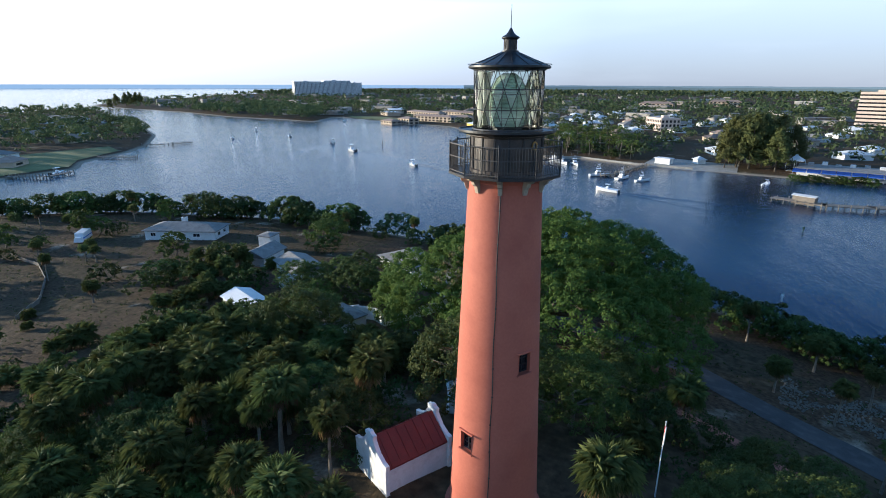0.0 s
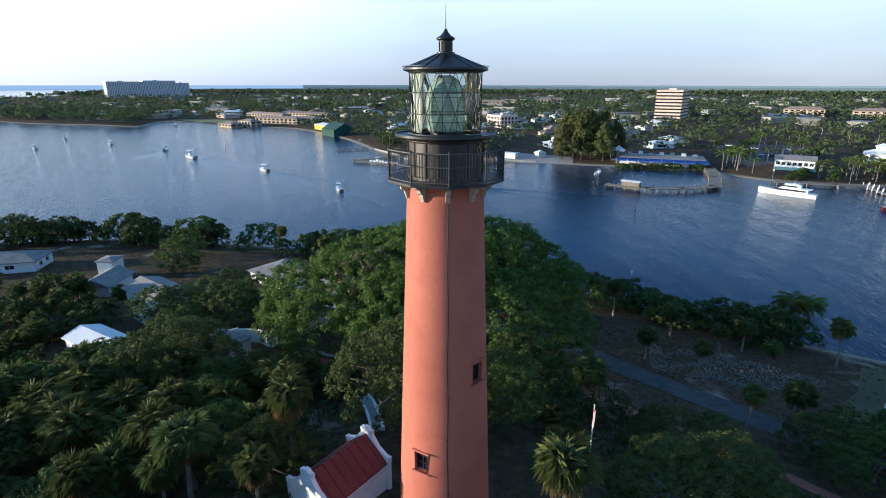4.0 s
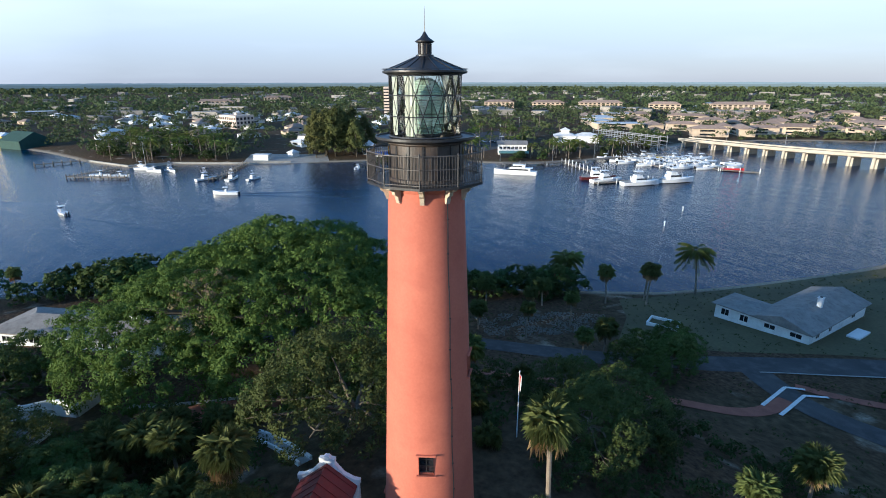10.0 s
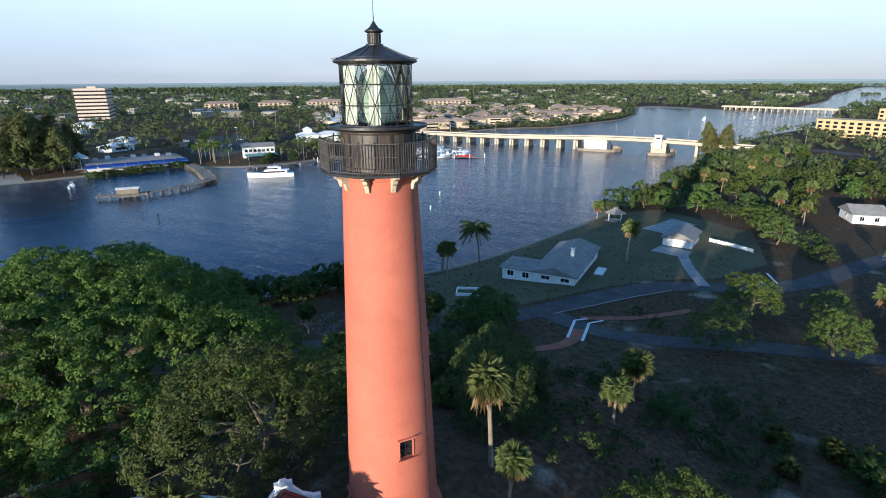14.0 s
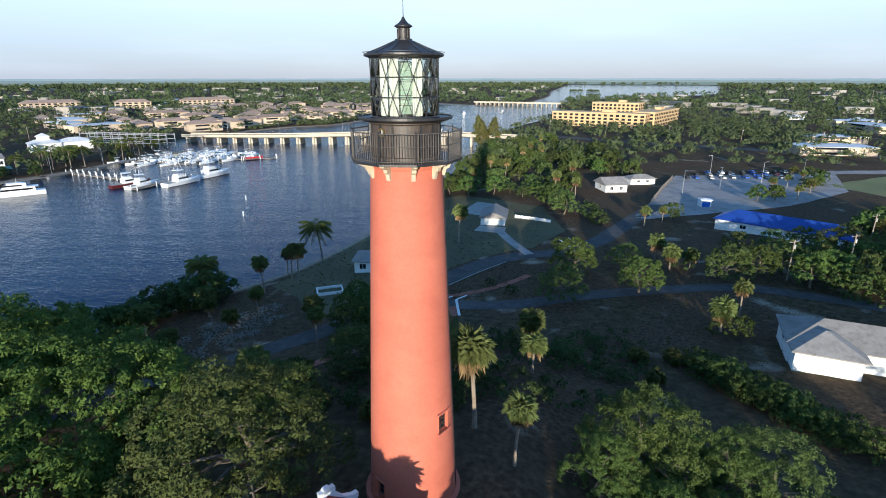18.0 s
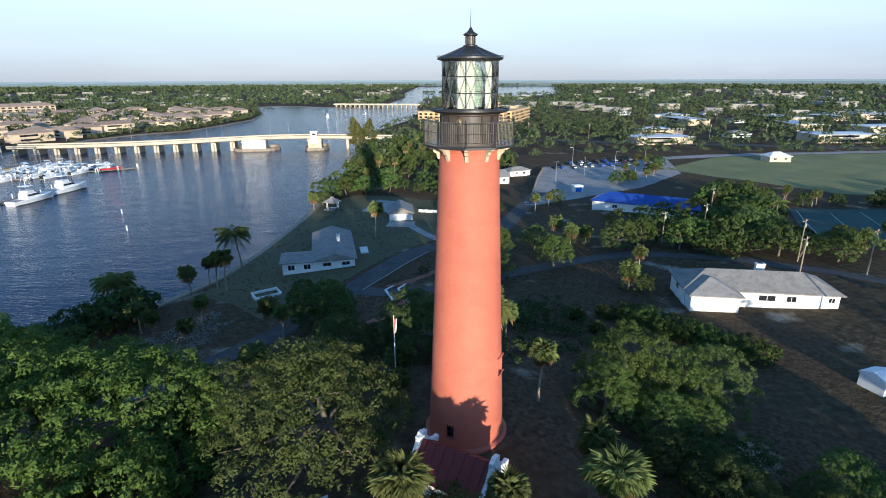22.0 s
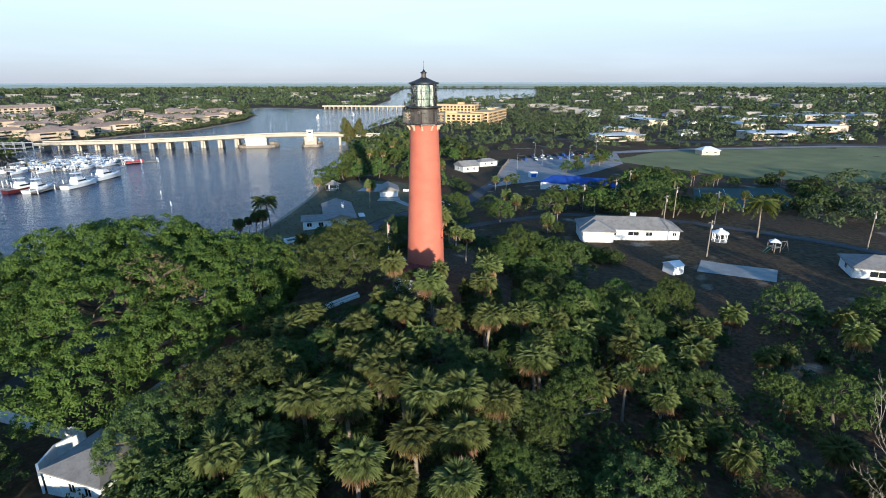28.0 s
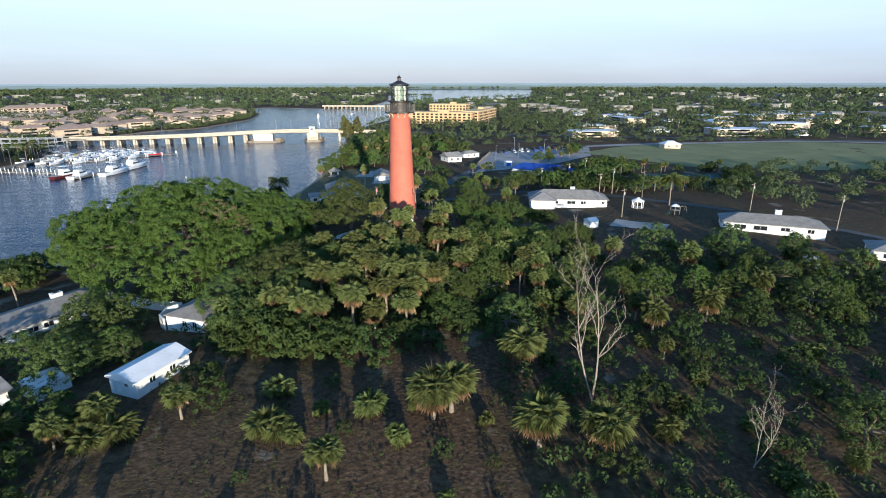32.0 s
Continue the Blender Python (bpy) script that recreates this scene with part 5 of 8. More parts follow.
POLES = [(64.5, 93, 10), (77, 73, 10), (85, 63, 10), (66, 29, 9), (67, 57, 10), (124, 16, 10.5), (79, 120, 10), (110, 36, 10), (52, 88, 9)]
for x, y, h in POLES:
    utility_pole(x, y, h, 35)
for (a, b) in ((0, 1), (1, 2), (2, 7), (7, 5), (6, 0)):
    wire = thing("power_line", "thin dark power line between poles", "power line")
    for off in (-1.1, 0.4, 1.1):
        p0 = Vector((POLES[a][0] + off * 0.8, POLES[a][1] + off * 0.55, ground(*POLES[a][:2]) + POLES[a][2] - 0.25))
        p1 = Vector((POLES[b][0] + off * 0.8, POLES[b][1] + off * 0.55, ground(*POLES[b][:2]) + POLES[b][2] - 0.25))
        part("wire", Shape().tube([p0.lerp(p1, u) - Vector((0, 0, 4 * 0.5 * u * (1 - u))) for u in np.linspace(0, 1, 9)], 0.012, 3, False), RUBBER, wire)

# ---------------------------------------------------------------- trees
def leaf_mesh(name, pts, nrm, size, rng, long=1.7, stray=0.4):
    """Pointed leaf blades at points, facing outward and a little up."""
    n = len(pts)
    d = nrm / np.linalg.norm(nrm, axis=1, keepdims=True) + rng.normal(0, stray, (n, 3)) + (0, 0, 0.15)
    d /= np.linalg.norm(d, axis=1, keepdims=True)
    t = rng.normal(0, 1, (n, 3)) + (0, 0, -0.4)
    t -= d * (t * d).sum(1, keepdims=True)
    t /= np.linalg.norm(t, axis=1, keepdims=True)
    b = np.cross(d, t)
    s = (size * rng.uniform(0.65, 1.35, n))[:, None]
    v = np.stack([pts - t * s * long * 0.5 + b * s * 0.5, pts - t * s * long * 0.5 - b * s * 0.5, pts + t * s * long * 0.6], 1).reshape(-1, 3)
    return array_mesh(name, v, np.arange(n * 3).reshape(n, 3))


def crown_points(lobes, clumps, per, radius, rng, low=-0.45):
    """Leaf points on many small rounded sprays, which sit ragged on the outer faces of the crown's lobes."""
    area = np.array([(r[0] * r[1] + r[0] * r[2] + r[1] * r[2]) for _, r in lobes])
    centres, outward = [], []
    for (c, r), share in zip(lobes, area / area.sum()):
        k = max(3, int(clumps * share * 1.7))
        d = rng.normal(0, 1, (k, 3))
        d /= np.linalg.norm(d, axis=1, keepdims=True)
        d = d[d[:, 2] > low]
        p = np.array(c) + d * np.array(r) * rng.uniform(0.78, 1.04, (len(d), 1))
        centres.append(p)
        outward.append(d / np.array(r) * np.mean(r))
    centres, outward = np.concatenate(centres), np.concatenate(outward)
    deep = np.zeros(len(centres), bool)
    for c, r in lobes:
        deep |= (((centres - np.array(c)) / (np.array(r) * 0.75)) ** 2).sum(1) < 1
    centres, outward = centres[~deep], outward[~deep]
    pick = rng.permutation(len(centres))[:clumps]
    centres, outward = centres[pick], outward[pick]
    outward /= np.linalg.norm(outward, axis=1, keepdims=True)
    n = len(centres)
    e = rng.normal(0, 1, (n, per, 3))
    e /= np.linalg.norm(e, axis=2, keepdims=True)
    e += outward[:, None, :] * 0.75 + (0, 0, 0.25)
    e /= np.linalg.norm(e, axis=2, keepdims=True)
    size = (radius * rng.uniform(0.6, 1.35, n))[:, None, None]
    pts = centres[:, None, :] + e * size * rng.uniform(0.6, 1.08, (n, per, 1)) * (1, 1, 0.8)
    return pts.reshape(-1, 3), e.reshape(-1, 3)


def limbs(lobes, height, radius, rng, bend=0.12, twigs=2, sides=6):
    """A tapered trunk that forks into a limb for each lobe."""
    s = Shape()
    fork = Vector((rng.uniform(-1, 1) * bend * height, rng.uniform(-1, 1) * bend * height, height * 0.34))
    s.tube([(0, 0, -0.6), (0, 0, 0.05), tuple(fork * 0.55 + Vector((0.1, 0, 0))), tuple(fork)], [radius * 1.5, radius * 1.2, radius, radius * 0.85], sides + 1)
    for c, r in lobes:
        c = Vector(c)
        mid = fork.lerp(c, 0.5) + Vector((rng.normal(0, 0.05), rng.normal(0, 0.05), 0.08)) * height
        s.tube([tuple(fork), tuple(mid), tuple(c)], [radius * 0.7, radius * 0.45, radius * 0.12], sides, False)
        for _ in range(twigs):
            d = Vector(rng.normal(0, 1, 3)).normalized()
            d.z = abs(d.z)
            tip = c + Vector((d.x * r[0], d.y * r[1], d.z * r[2])) * 0.85
            s.tube([tuple(mid.lerp(c, 0.6)), tuple(c.lerp(tip, 0.5) + Vector((0, 0, 0.1))), tuple(tip)], [radius * 0.28, radius * 0.18, radius * 0.05], 3, False)
    return s


PROTO = {}


def broadleaf(name, label, category, height, spread, n_lobes, leaves, leaf_size, material, seed, flat=0.75, low=0.36, bark=None):
    rng = np.random.default_rng(seed)
    lobes = [((0, 0, height * 0.66), (spread * 0.5, spread * 0.5, height * 0.26))]
    for ring, (out, r0, up) in enumerate(((0.74, 0.34, low), (0.52, 0.36, 0.66), (0.22, 0.3, 0.84))):
        k_n = (n_lobes + 2, n_lobes, 3)[ring]
        for k in range(k_n):
            a = 2 * math.pi * (k + rng.uniform(-0.35, 0.35)) / k_n + ring
            q = rng.uniform(0.82, 1.12) * out * spread
            r = spread * r0 * rng.uniform(0.72, 1.18)
            lobes.append(((q * math.cos(a), q * math.sin(a), height * min(0.9, up * rng.uniform(0.86, 1.14))), (r, r, r * flat)))
    per = 46 if leaves > 15000 else 26 if leaves > 1500 else 14
    pts, nrm = crown_points(lobes, leaves // per, per, spread * (0.105 if leaves > 6000 else 0.16 if leaves > 1500 else 0.2), rng, -0.4)
    if category == "shrub":
        ob = tagged(part(name, leaf_mesh(name, pts, nrm, leaf_size, rng), material), label, category)
        ob["tall"] = height
        return ob
    ob = thing(name, label, category)
    part("trunk", limbs(lobes[:9], height, height * 0.032, rng, 0.12, *((2, 5) if leaves > 3200 else (0, 4))), bark or BARK, ob, smooth=True)
    part("crown", leaf_mesh("crown", pts, nrm, leaf_size, rng), material, ob)
    ob["tall"] = height
    return ob


def fan(shape, base, direction, up, reach, blade, rng, droop, k=17):
    """One fan-shaped palm leaf: a stalk and a wide cupped spray of narrow blades with drooping tips."""
    tip = base + direction * reach
    side = direction.cross(up).normalized()
    nrm = side.cross(direction).normalized()
    shape.add([base + side * 0.025, base - side * 0.025, tip - side * 0.02, tip + side * 0.02], [(0, 1, 2, 3)])
    for i in range(k):
        a = (i / (k - 1) - 0.5) * 4.1 + rng.normal(0, 0.06)
        d = direction * math.cos(a) + side * math.sin(a)
        l = blade * (0.72 + 0.28 * math.cos(a * 0.6)) * rng.uniform(0.75, 1.15)
        w = blade * 0.86 / k
        q = d.cross(nrm).normalized()
        mid = tip + d * l * 0.5 + nrm * (0.16 * abs(math.sin(a)) + 0.05) * l
        end = tip + d * l + Vector((0, 0, -droop * l)) - nrm * 0.08
        shape.add([tip, mid + q * w, end, mid - q * w], [(0, 1, 2), (0, 2, 3)])


def sabal(name, label, height, fans, skirt, seed, crown=1.0, lean=0.0, blades=17):
    """A cabbage palm: bare trunk, round head of fan leaves, dry leaves hanging under it."""
    rng = np.random.default_rng(seed)
    ob = thing(name, label, "palm tree")
    top = Vector((lean * height, 0, height))
    s = Shape()
    pts = [Vector((lean * height * u ** 1.6, 0.04 * math.sin(u * 5) * height * 0.2, height * u)) for u in np.linspace(0, 1, 9)]
    pts[0].z = -0.6
    s.tube(pts, [0.24, 0.2, 0.17, 0.16, 0.16, 0.16, 0.17, 0.2, 0.22], 8)
    for _ in range(14):
        a, u = rng.uniform(0, 6.28), rng.uniform(0.72, 0.99)
        p = pts[0].lerp(top, u)
        p = Vector((lean * height * u ** 1.6, 0, height * u))
        d = Vector((math.cos(a), math.sin(a), 0.9)).normalized()
        s.tube([p + Vector((math.cos(a), math.sin(a), 0)) * 0.14, p + d * 0.42], [0.05, 0.02], 3, False)
    part("trunk", s, PALM_BARK, ob, smooth=False)
    head = Shape()
    for i in range(fans):
        u = (i + 0.5) / fans
        z = 1 - 1.5 * u ** 0.85
        a = i * 2.399963 + rng.normal(0, 0.15)
        r = math.sqrt(max(0, 1 - min(1, abs(z)) ** 2))
        d = Vector((r * math.cos(a), r * math.sin(a), z)).normalized()
        fan(head, top + Vector((0, 0, 0.1)), d, Vector((0, 0, 1)) if abs(d.z) < 0.95 else Vector((1, 0, 0)), crown * rng.uniform(0.4, 1.0), crown * rng.uniform(0.55, 0.8), rng, 0.04 + 0.3 * u, blades)
    part("fan_leaves", head, PALM_LEAF, ob)
    if skirt:
        dry = Shape()
        for i in range(skirt):
            a = rng.uniform(0, 6.28)
            o = rng.uniform(0.4, 1.15)
            d = Vector((math.cos(a) * o, math.sin(a) * o, -0.9)).normalized()
            fan(dry, top + Vector((0, 0, -0.15)), d, Vector((0, 0, 1)), crown * rng.uniform(0.5, 0.95), crown * rng.uniform(0.5, 0.7), rng, 0.5, blades * 3 // 4)
        part("dry_skirt", dry, DRY_FROND, ob, "dry brown hanging fronds")
    ob["tall"] = height + crown
    return ob


def coconut(name, label, height, seed, lean=0.12, fronds=20, reach=3.2):
    rng = np.random.default_rng(seed)
    ob = thing(name, label, "palm tree")
    pts = [Vector((lean * height * u ** 1.5, 0, height * u)) for u in np.linspace(0, 1, 10)]
    pts[0].z = -0.5
    top = pts[-1]
    part("trunk", Shape().tube(pts, [0.28, 0.22] + [0.17] * 7 + [0.15], 8), PALM_BARK, ob, smooth=True)
    s = Shape()
    for i in range(fronds):
        a = i * 2.399963
        lift = 1.1 - 1.7 * i / fronds
        d = Vector((math.cos(a), math.sin(a), 0))
        spine = [top + d * reach * u + Vector((0, 0, reach * (lift * u - (0.55 + 0.25 * max(0, lift)) * u * u))) for u in np.linspace(0, 1, 9)]
        s.tube(spine, [0.05] * 4 + [0.03] * 4 + [0.015], 3)
        side = d.cross(Vector((0, 0, 1)))
        for k in range(2, 9):
            for w in (0.0, 0.5):
                if k + w > 8:
                    continue
                p = spine[int(k)].lerp(spine[min(8, k + 1)], w)
                l = reach * 0.32 * math.sin(math.pi * (k + w) / 9.5)
                for sg in (-1, 1):
                    e = p + side * sg * l * 0.85 + d * l * 0.35 + Vector((0, 0, -l * rng.uniform(0.35, 0.8)))
                    s.add([p, p + d * 0.32, e], [(0, 1, 2)])
    part("fronds", s, COCO_LEAF, ob)
    ob["tall"] = height + 1.0
    return ob


def dead_tree(name, label, height, seed):
    """A leafless, bleached tree: tall bare stems that fork low, thin crooked branches near the top."""
    rng = np.random.default_rng(seed)
    ob = thing(name, label, "dead tree")

    def stem(s, p, d, l, r, depth):
        pts, q, e = [p], p, d
        n = 7 if depth == 0 else 5
        for i in range(n):
            e = (e + Vector(rng.normal(0, 0.11 if depth else 0.06, 3)) + Vector((0, 0, 0.05))).normalized()
            q = q + e * l / n
            pts.append(q)
        s.tube(pts, [r * (1 - 0.85 * i / n) for i in range(n + 1)], 7 if depth == 0 else 4, False)
        if depth >= 3:
            return
        for i in range(n - (4 if depth == 0 else 3), n + 1):
            for _ in range(2 if depth == 0 else 1 + (i % 2)):
                side = Vector(rng.normal(0, 1, 3))
                side.z = abs(side.z) * 0.7
                b = (e * 0.75 + side.normalized() * 0.8).normalized()
                stem(s, pts[i], b, l * rng.uniform(0.2, 0.36), r * (1 - 0.85 * i / n) * 0.75 + 0.006, depth + 1)
    for k, (lean, l) in enumerate(((Vector((0.02, 0, 1)), 1.0), (Vector((-0.36, 0.05, 1)), 0.95))):
        s = Shape()
        stem(s, Vector((0.25 * k, 0, -0.5)), lean.normalized(), height * l * 0.72, height * 0.0066, 0)
        part("stem", s, DEAD_WOOD, ob, smooth=True)
    ob["tall"] = height
    return ob


def casuarina(name, label, height, seed):
    """A feathery Australian pine: straight stem, drooping wisps in tiers."""
    rng = np.random.default_rng(seed)
    ob = thing(name, label, "pine tree")
    part("trunk", Shape().tube([(0, 0, -0.6), (0.1, 0, height * 0.5), (0, 0.1, height * 0.95)], [0.4, 0.25, 0.05], 7), BARK, ob, smooth=True)
    pts, nrm = [], []
    for k in range(46):
        u = rng.uniform(0.18, 1.0)
        a = rng.uniform(0, 6.28)
        r = height * 0.3 * (1.05 - u) ** 0.6 * rng.uniform(0.6, 1.1)
        c = np.array([r * math.cos(a), r * math.sin(a), height * u])
        m = 60
        q = rng.normal(0, 1, (m, 3)) * np.array([1.0, 1.0, 0.75]) * height * 0.045
        pts.append(c + q)
        nrm.append(q / height + np.array([math.cos(a), math.sin(a), 0.3]) * 0.05)
    pts, nrm = np.concatenate(pts), np.concatenate(nrm)
    part("crown", leaf_mesh("crown", pts, nrm / np.linalg.norm(nrm, axis=1, keepdims=True), 0.46, rng, 3.2), PINE_LEAF, ob)
    ob["tall"] = height
    return ob


def stand(kind, maker, x, y, tall, turn=0.0, sink=0.0, squash=1.0, group=""):
    """Plants one tree of a kind on the ground, scaled to its height."""
    first = kind not in PROTO
    if first:
        PROTO[kind] = maker()
    ob = PROTO[kind]
    k = tall / ob["tall"]
    place = Matrix.Translation((x, y, ground(x, y) - sink)) @ Matrix.Rotation(radians(turn), 4, "Z")
    if first:
        ob.matrix_basis = place @ Matrix.Diagonal((k * squash, k * squash, k, 1))
    else:
        ob = copy_thing(ob, place)
        ob.scale = (k * squash, k * squash, k)
    if group:
        ob["group"] = group
    return ob


KINDS = {}
# leaf count and size: close by the tower, in the park and the wood, far off
for grade, tree_n, tree_leaf, bush_n, bush_leaf in (("_near", 24000, 0.098, 4600, 0.11), ("", 9100, 0.16, 2080, 0.165), ("_far", 3100, 0.28, 1000, 0.24)):
    KINDS["oak_a" + grade] = functools.partial(broadleaf, "oak_tree", "round green broadleaf tree with dense lumpy crown", "tree", 8, 4.6, 6, tree_n, tree_leaf, LEAF, 11)
    KINDS["oak_b" + grade] = functools.partial(broadleaf, "oak_tree", "spreading olive-green oak with broken crown", "tree", 7.5, 4.8, 7, tree_n, tree_leaf, OLIVE_LEAF, 12, low=0.34)
    KINDS["oak_c" + grade] = functools.partial(broadleaf, "gumbo_tree", "bright green leafy tree with open branches", "tree", 8.5, 4.2, 5, tree_n, tree_leaf, LEAF, 13, flat=0.9)
    KINDS["bush_a" + grade] = functools.partial(broadleaf, "shrub", "dense dark green scrub bush", "shrub", 3.2, 2.6, 5, bush_n, bush_leaf, SCRUB_LEAF, 21, low=0.3)
    KINDS["bush_b" + grade] = functools.partial(broadleaf, "shrub", "low broad-leaved sea grape thicket", "shrub", 3.0, 2.9, 6, bush_n, bush_leaf * 1.1, SEA_GRAPE_LEAF, 22, low=0.3)
KINDS.update({
    "mid_a": lambda: broadleaf("tree", "round green tree in the neighbourhood", "tree", 8, 4.6, 5, 1120, 0.5, LEAF, 31),
    "mid_b": lambda: broadleaf("tree", "olive-green spreading tree in the neighbourhood", "tree", 7.5, 5.0, 6, 1120, 0.5, OLIVE_LEAF, 32, low=0.34),
    "mid_c": lambda: broadleaf("tree", "dark green bushy tree in the neighbourhood", "tree", 6.5, 4.4, 5, 1000, 0.5, SCRUB_LEAF, 33, low=0.32),
    "sabal_a": lambda: sabal("cabbage_palm", "cabbage palm with round head of fan leaves", 4.6, 78, 12, 41, 1.36),
    "sabal_b": lambda: sabal("cabbage_palm", "cabbage palm with dry skirt of hanging fronds", 3.9, 78, 30, 42, 1.45),
    "sabal_c": lambda: sabal("cabbage_palm", "leaning cabbage palm with pale trunk", 7.0, 74, 16, 43, 1.3, 0.06),
    "sabal_d": lambda: sabal("cabbage_palm", "tall cabbage palm with thick skirt of hanging tan fronds", 6.9, 74, 38, 47, 1.28, 0.02),
    "palmetto": lambda: sabal("palmetto", "young palmetto with fan leaves close to the ground", 1.3, 40, 0, 44, 1.45),
    "coco": lambda: coconut("coconut_palm", "coconut palm with arching feathery fronds", 8.0, 45, 0.12, 38),
    "coco_far": lambda: coconut("coconut_palm", "coconut palm along the waterfront", 8.0, 46, 0.05, 12),
    "dead": lambda: dead_tree("dead_tree", "bare bleached dead tree with forked branches", 13.0, 51),
    "pine": lambda: casuarina("australian_pine", "tall feathery olive Australian pine", 20.0, 61),
})
for kind, label, height, skirt, seed, crown in (("sabal_a_far", "cabbage palm with round head of fan leaves", 4.6, 6, 41, 1.36), ("sabal_b_far", "cabbage palm with dry skirt of hanging fronds", 3.9, 12, 42, 1.45), ("palmetto_far", "young palmetto with fan leaves close to the ground", 1.3, 0, 44, 1.45)):
    KINDS[kind] = functools.partial(sabal, "palmetto" if height < 2 else "cabbage_palm", label, height, 40, skirt, seed, crown, 0.0, 9)


def plant(kind, x, y, tall, turn=0.0, sink=0.0, squash=1.0, group=""):
    if tall > 6.3 and kind in ("sabal_a", "sabal_b"):
        kind = "sabal_c" if kind == "sabal_a" else "sabal_d"
    off = math.hypot(x, y)
    grade = "_near" if off < 50 else "_far" if off > 100 else ""
    kind = kind + grade if kind + grade in KINDS else kind
    tall *= {"pine": 1.15, "coco": 1.33, "coco_far": 1.2, "mid_a": 0.9}.get(kind, 1.0)
    return stand(kind, KINDS[kind], x, y, tall, turn, sink, squash, group)


def scatter(poly, count, mix, apart, rng, avoid=(), group=""):
    """Plants trees of a mix of kinds inside a plan outline, keeping them apart."""
    xs, ys = [p[0] for p in poly], [p[1] for p in poly]
    placed, tries = [], 0
    kinds, weights = [m[0] for m in mix], np.array([m[1] for m in mix], float)
    while len(placed) < count and tries < count * 25:
        tries += 1
        x, y = rng.uniform(min(xs), max(xs)), rng.uniform(min(ys), max(ys))
        if not inside(poly, np.array([x]), np.array([y]))[0]:
            continue
        if any((x - a) ** 2 + (y - b) ** 2 < apart ** 2 for a, b in placed):
            continue
        if any((x - a) ** 2 + (y - b) ** 2 < r * r for a, b, r in avoid):
            continue
        k = rng.choice(len(kinds), p=weights / weights.sum())
        lo, hi = mix[k][2]
        plant(kinds[k], x, y, rng.uniform(lo, hi) * {"bush_b": 1.4, "oak_b": 1.3, "bush_a": 1.15}.get(kinds[k], 1.0), rng.uniform(0, 360), group=group)
        placed.append((x, y))
    return placed


# the great fig on the river side: several trunks under one wide crown
def great_fig():
    rng = np.random.default_rng(5)
    g = ground(-49, -8.5)
    ob = thing("fig_tree", "huge spreading fig tree with broad dense glossy crown", "tree", pose(-49, -8.5, g))
    lobes = [((0, 0, 10.5), (12, 12, 6.0)), ((-8, 6, 9), (11, 11, 6.0)), ((7, 5, 9), (11, 11, 6.0)), ((-3, -8, 8), (13, 10, 6.0))]
    for n, out, up in ((18, 20.8, 6.8), (17, 18.6, 11.0), (13, 14.5, 14.9), (8, 9.2, 17.0), (3, 3.2, 18.2)):
        for k in range(n):
            a = 2 * math.pi * (k + rng.uniform(-0.3, 0.3)) / n + out
            q, r = out * rng.uniform(0.88, 1.08) * (1 + 0.09 * math.cos(a - 3.0)), rng.uniform(2.8, 5.4)
            lobes.append(((q * math.cos(a) * 1.22 - 1.0, q * math.sin(a) * 0.98 + 1.0, up + rng.uniform(-1.0, 1.0) + (1.5 if math.sin(a) < -0.5 and up < 8 else 0)), (r, r, r * rng.uniform(0.6, 0.8))))
    lobes += [((17.5, 10.5, 9.0), (8.0, 7.5, 7.6)), ((12.0, 14.0, 8.0), (7.5, 7.0, 7.4)), ((20.0, 4.0, 6.5), (5.0, 5.0, 5.0)), ((-17.0, 3.0, 9.0), (7.0, 8.0, 6.0)),
              ((5.0, -19.5, 8.5), (7.5, 7.0, 6.0)), ((-8.0, -18.5, 8.0), (8.0, 7.0, 6.0)), ((14.0, -14.5, 8.5), (6.5, 6.5, 5.5)), ((4.0, -13.0, 12.5), (8.0, 7.0, 5.0)),
              ((-1.5, -25.5, 6.5), (6.5, 6.0, 5.5)), ((7.0, -23.0, 6.0), (5.5, 5.0, 5.0)), ((16.5, 7.5, 12.0), (5.5, 5.5, 4.0)), ((19.0, 1.0, 10.0), (5.0, 5.0, 4.5)), ((14.0, -3.0, 11.5), (5.5, 5.5, 4.5))]
    pts, nrm = crown_points(lobes, 7000, 46, 0.9, rng, -0.5)
    part("trunk", limbs(lobes[:4] + lobes[24:43:2], 16, 0.9, rng, 0.05), BARK, ob, smooth=True)
    part("crown", leaf_mesh("crown", pts, nrm, 0.205, rng), FICUS_LEAF, ob)
    thin, thin_n = crown_points([((9.5, -8.5, 16.4), (5.0, 3.8, 2.6)), ((13.0, -10.5, 14.6), (3.4, 2.8, 2.2))], 90, 16, 0.6, rng)
    part("dry_spray", leaf_mesh("dry_spray", thin, thin_n, 0.2, rng), OLIVE_DRY, ob, "thin brownish dying branches")
    twig = Shape()
    for k in range(16):
        a, l = rng.uniform(0, 6.28), rng.uniform(2.5, 5.0)
        d = Vector((math.cos(a), math.sin(a) * 0.7, 0.25))
        p0 = Vector((10.5, -9.0, 15.6))
        twig.tube([p0, p0 + d * l * 0.5 + Vector((0, 0, 0.9)), p0 + d * l + Vector((0, 0, 1.4))], [0.08, 0.05, 0.02], 4, False)
    part("bare_branch", twig, BARK, ob, "bare grey-brown branches")
    return ob


great_fig()
rng = np.random.default_rng(77)
HOLD = [(0, 0, 5.0), (-1, -8, 5.5), (-36, -40, 7), (-31, -30, 6), (-27, -18, 3), (-25, -31, 5.5), (-16, -8, 4), (-30, -16, 7), (-25, -22, 5), (47, 3, 5.5), (50, 9, 5), (12, -50, 3)]
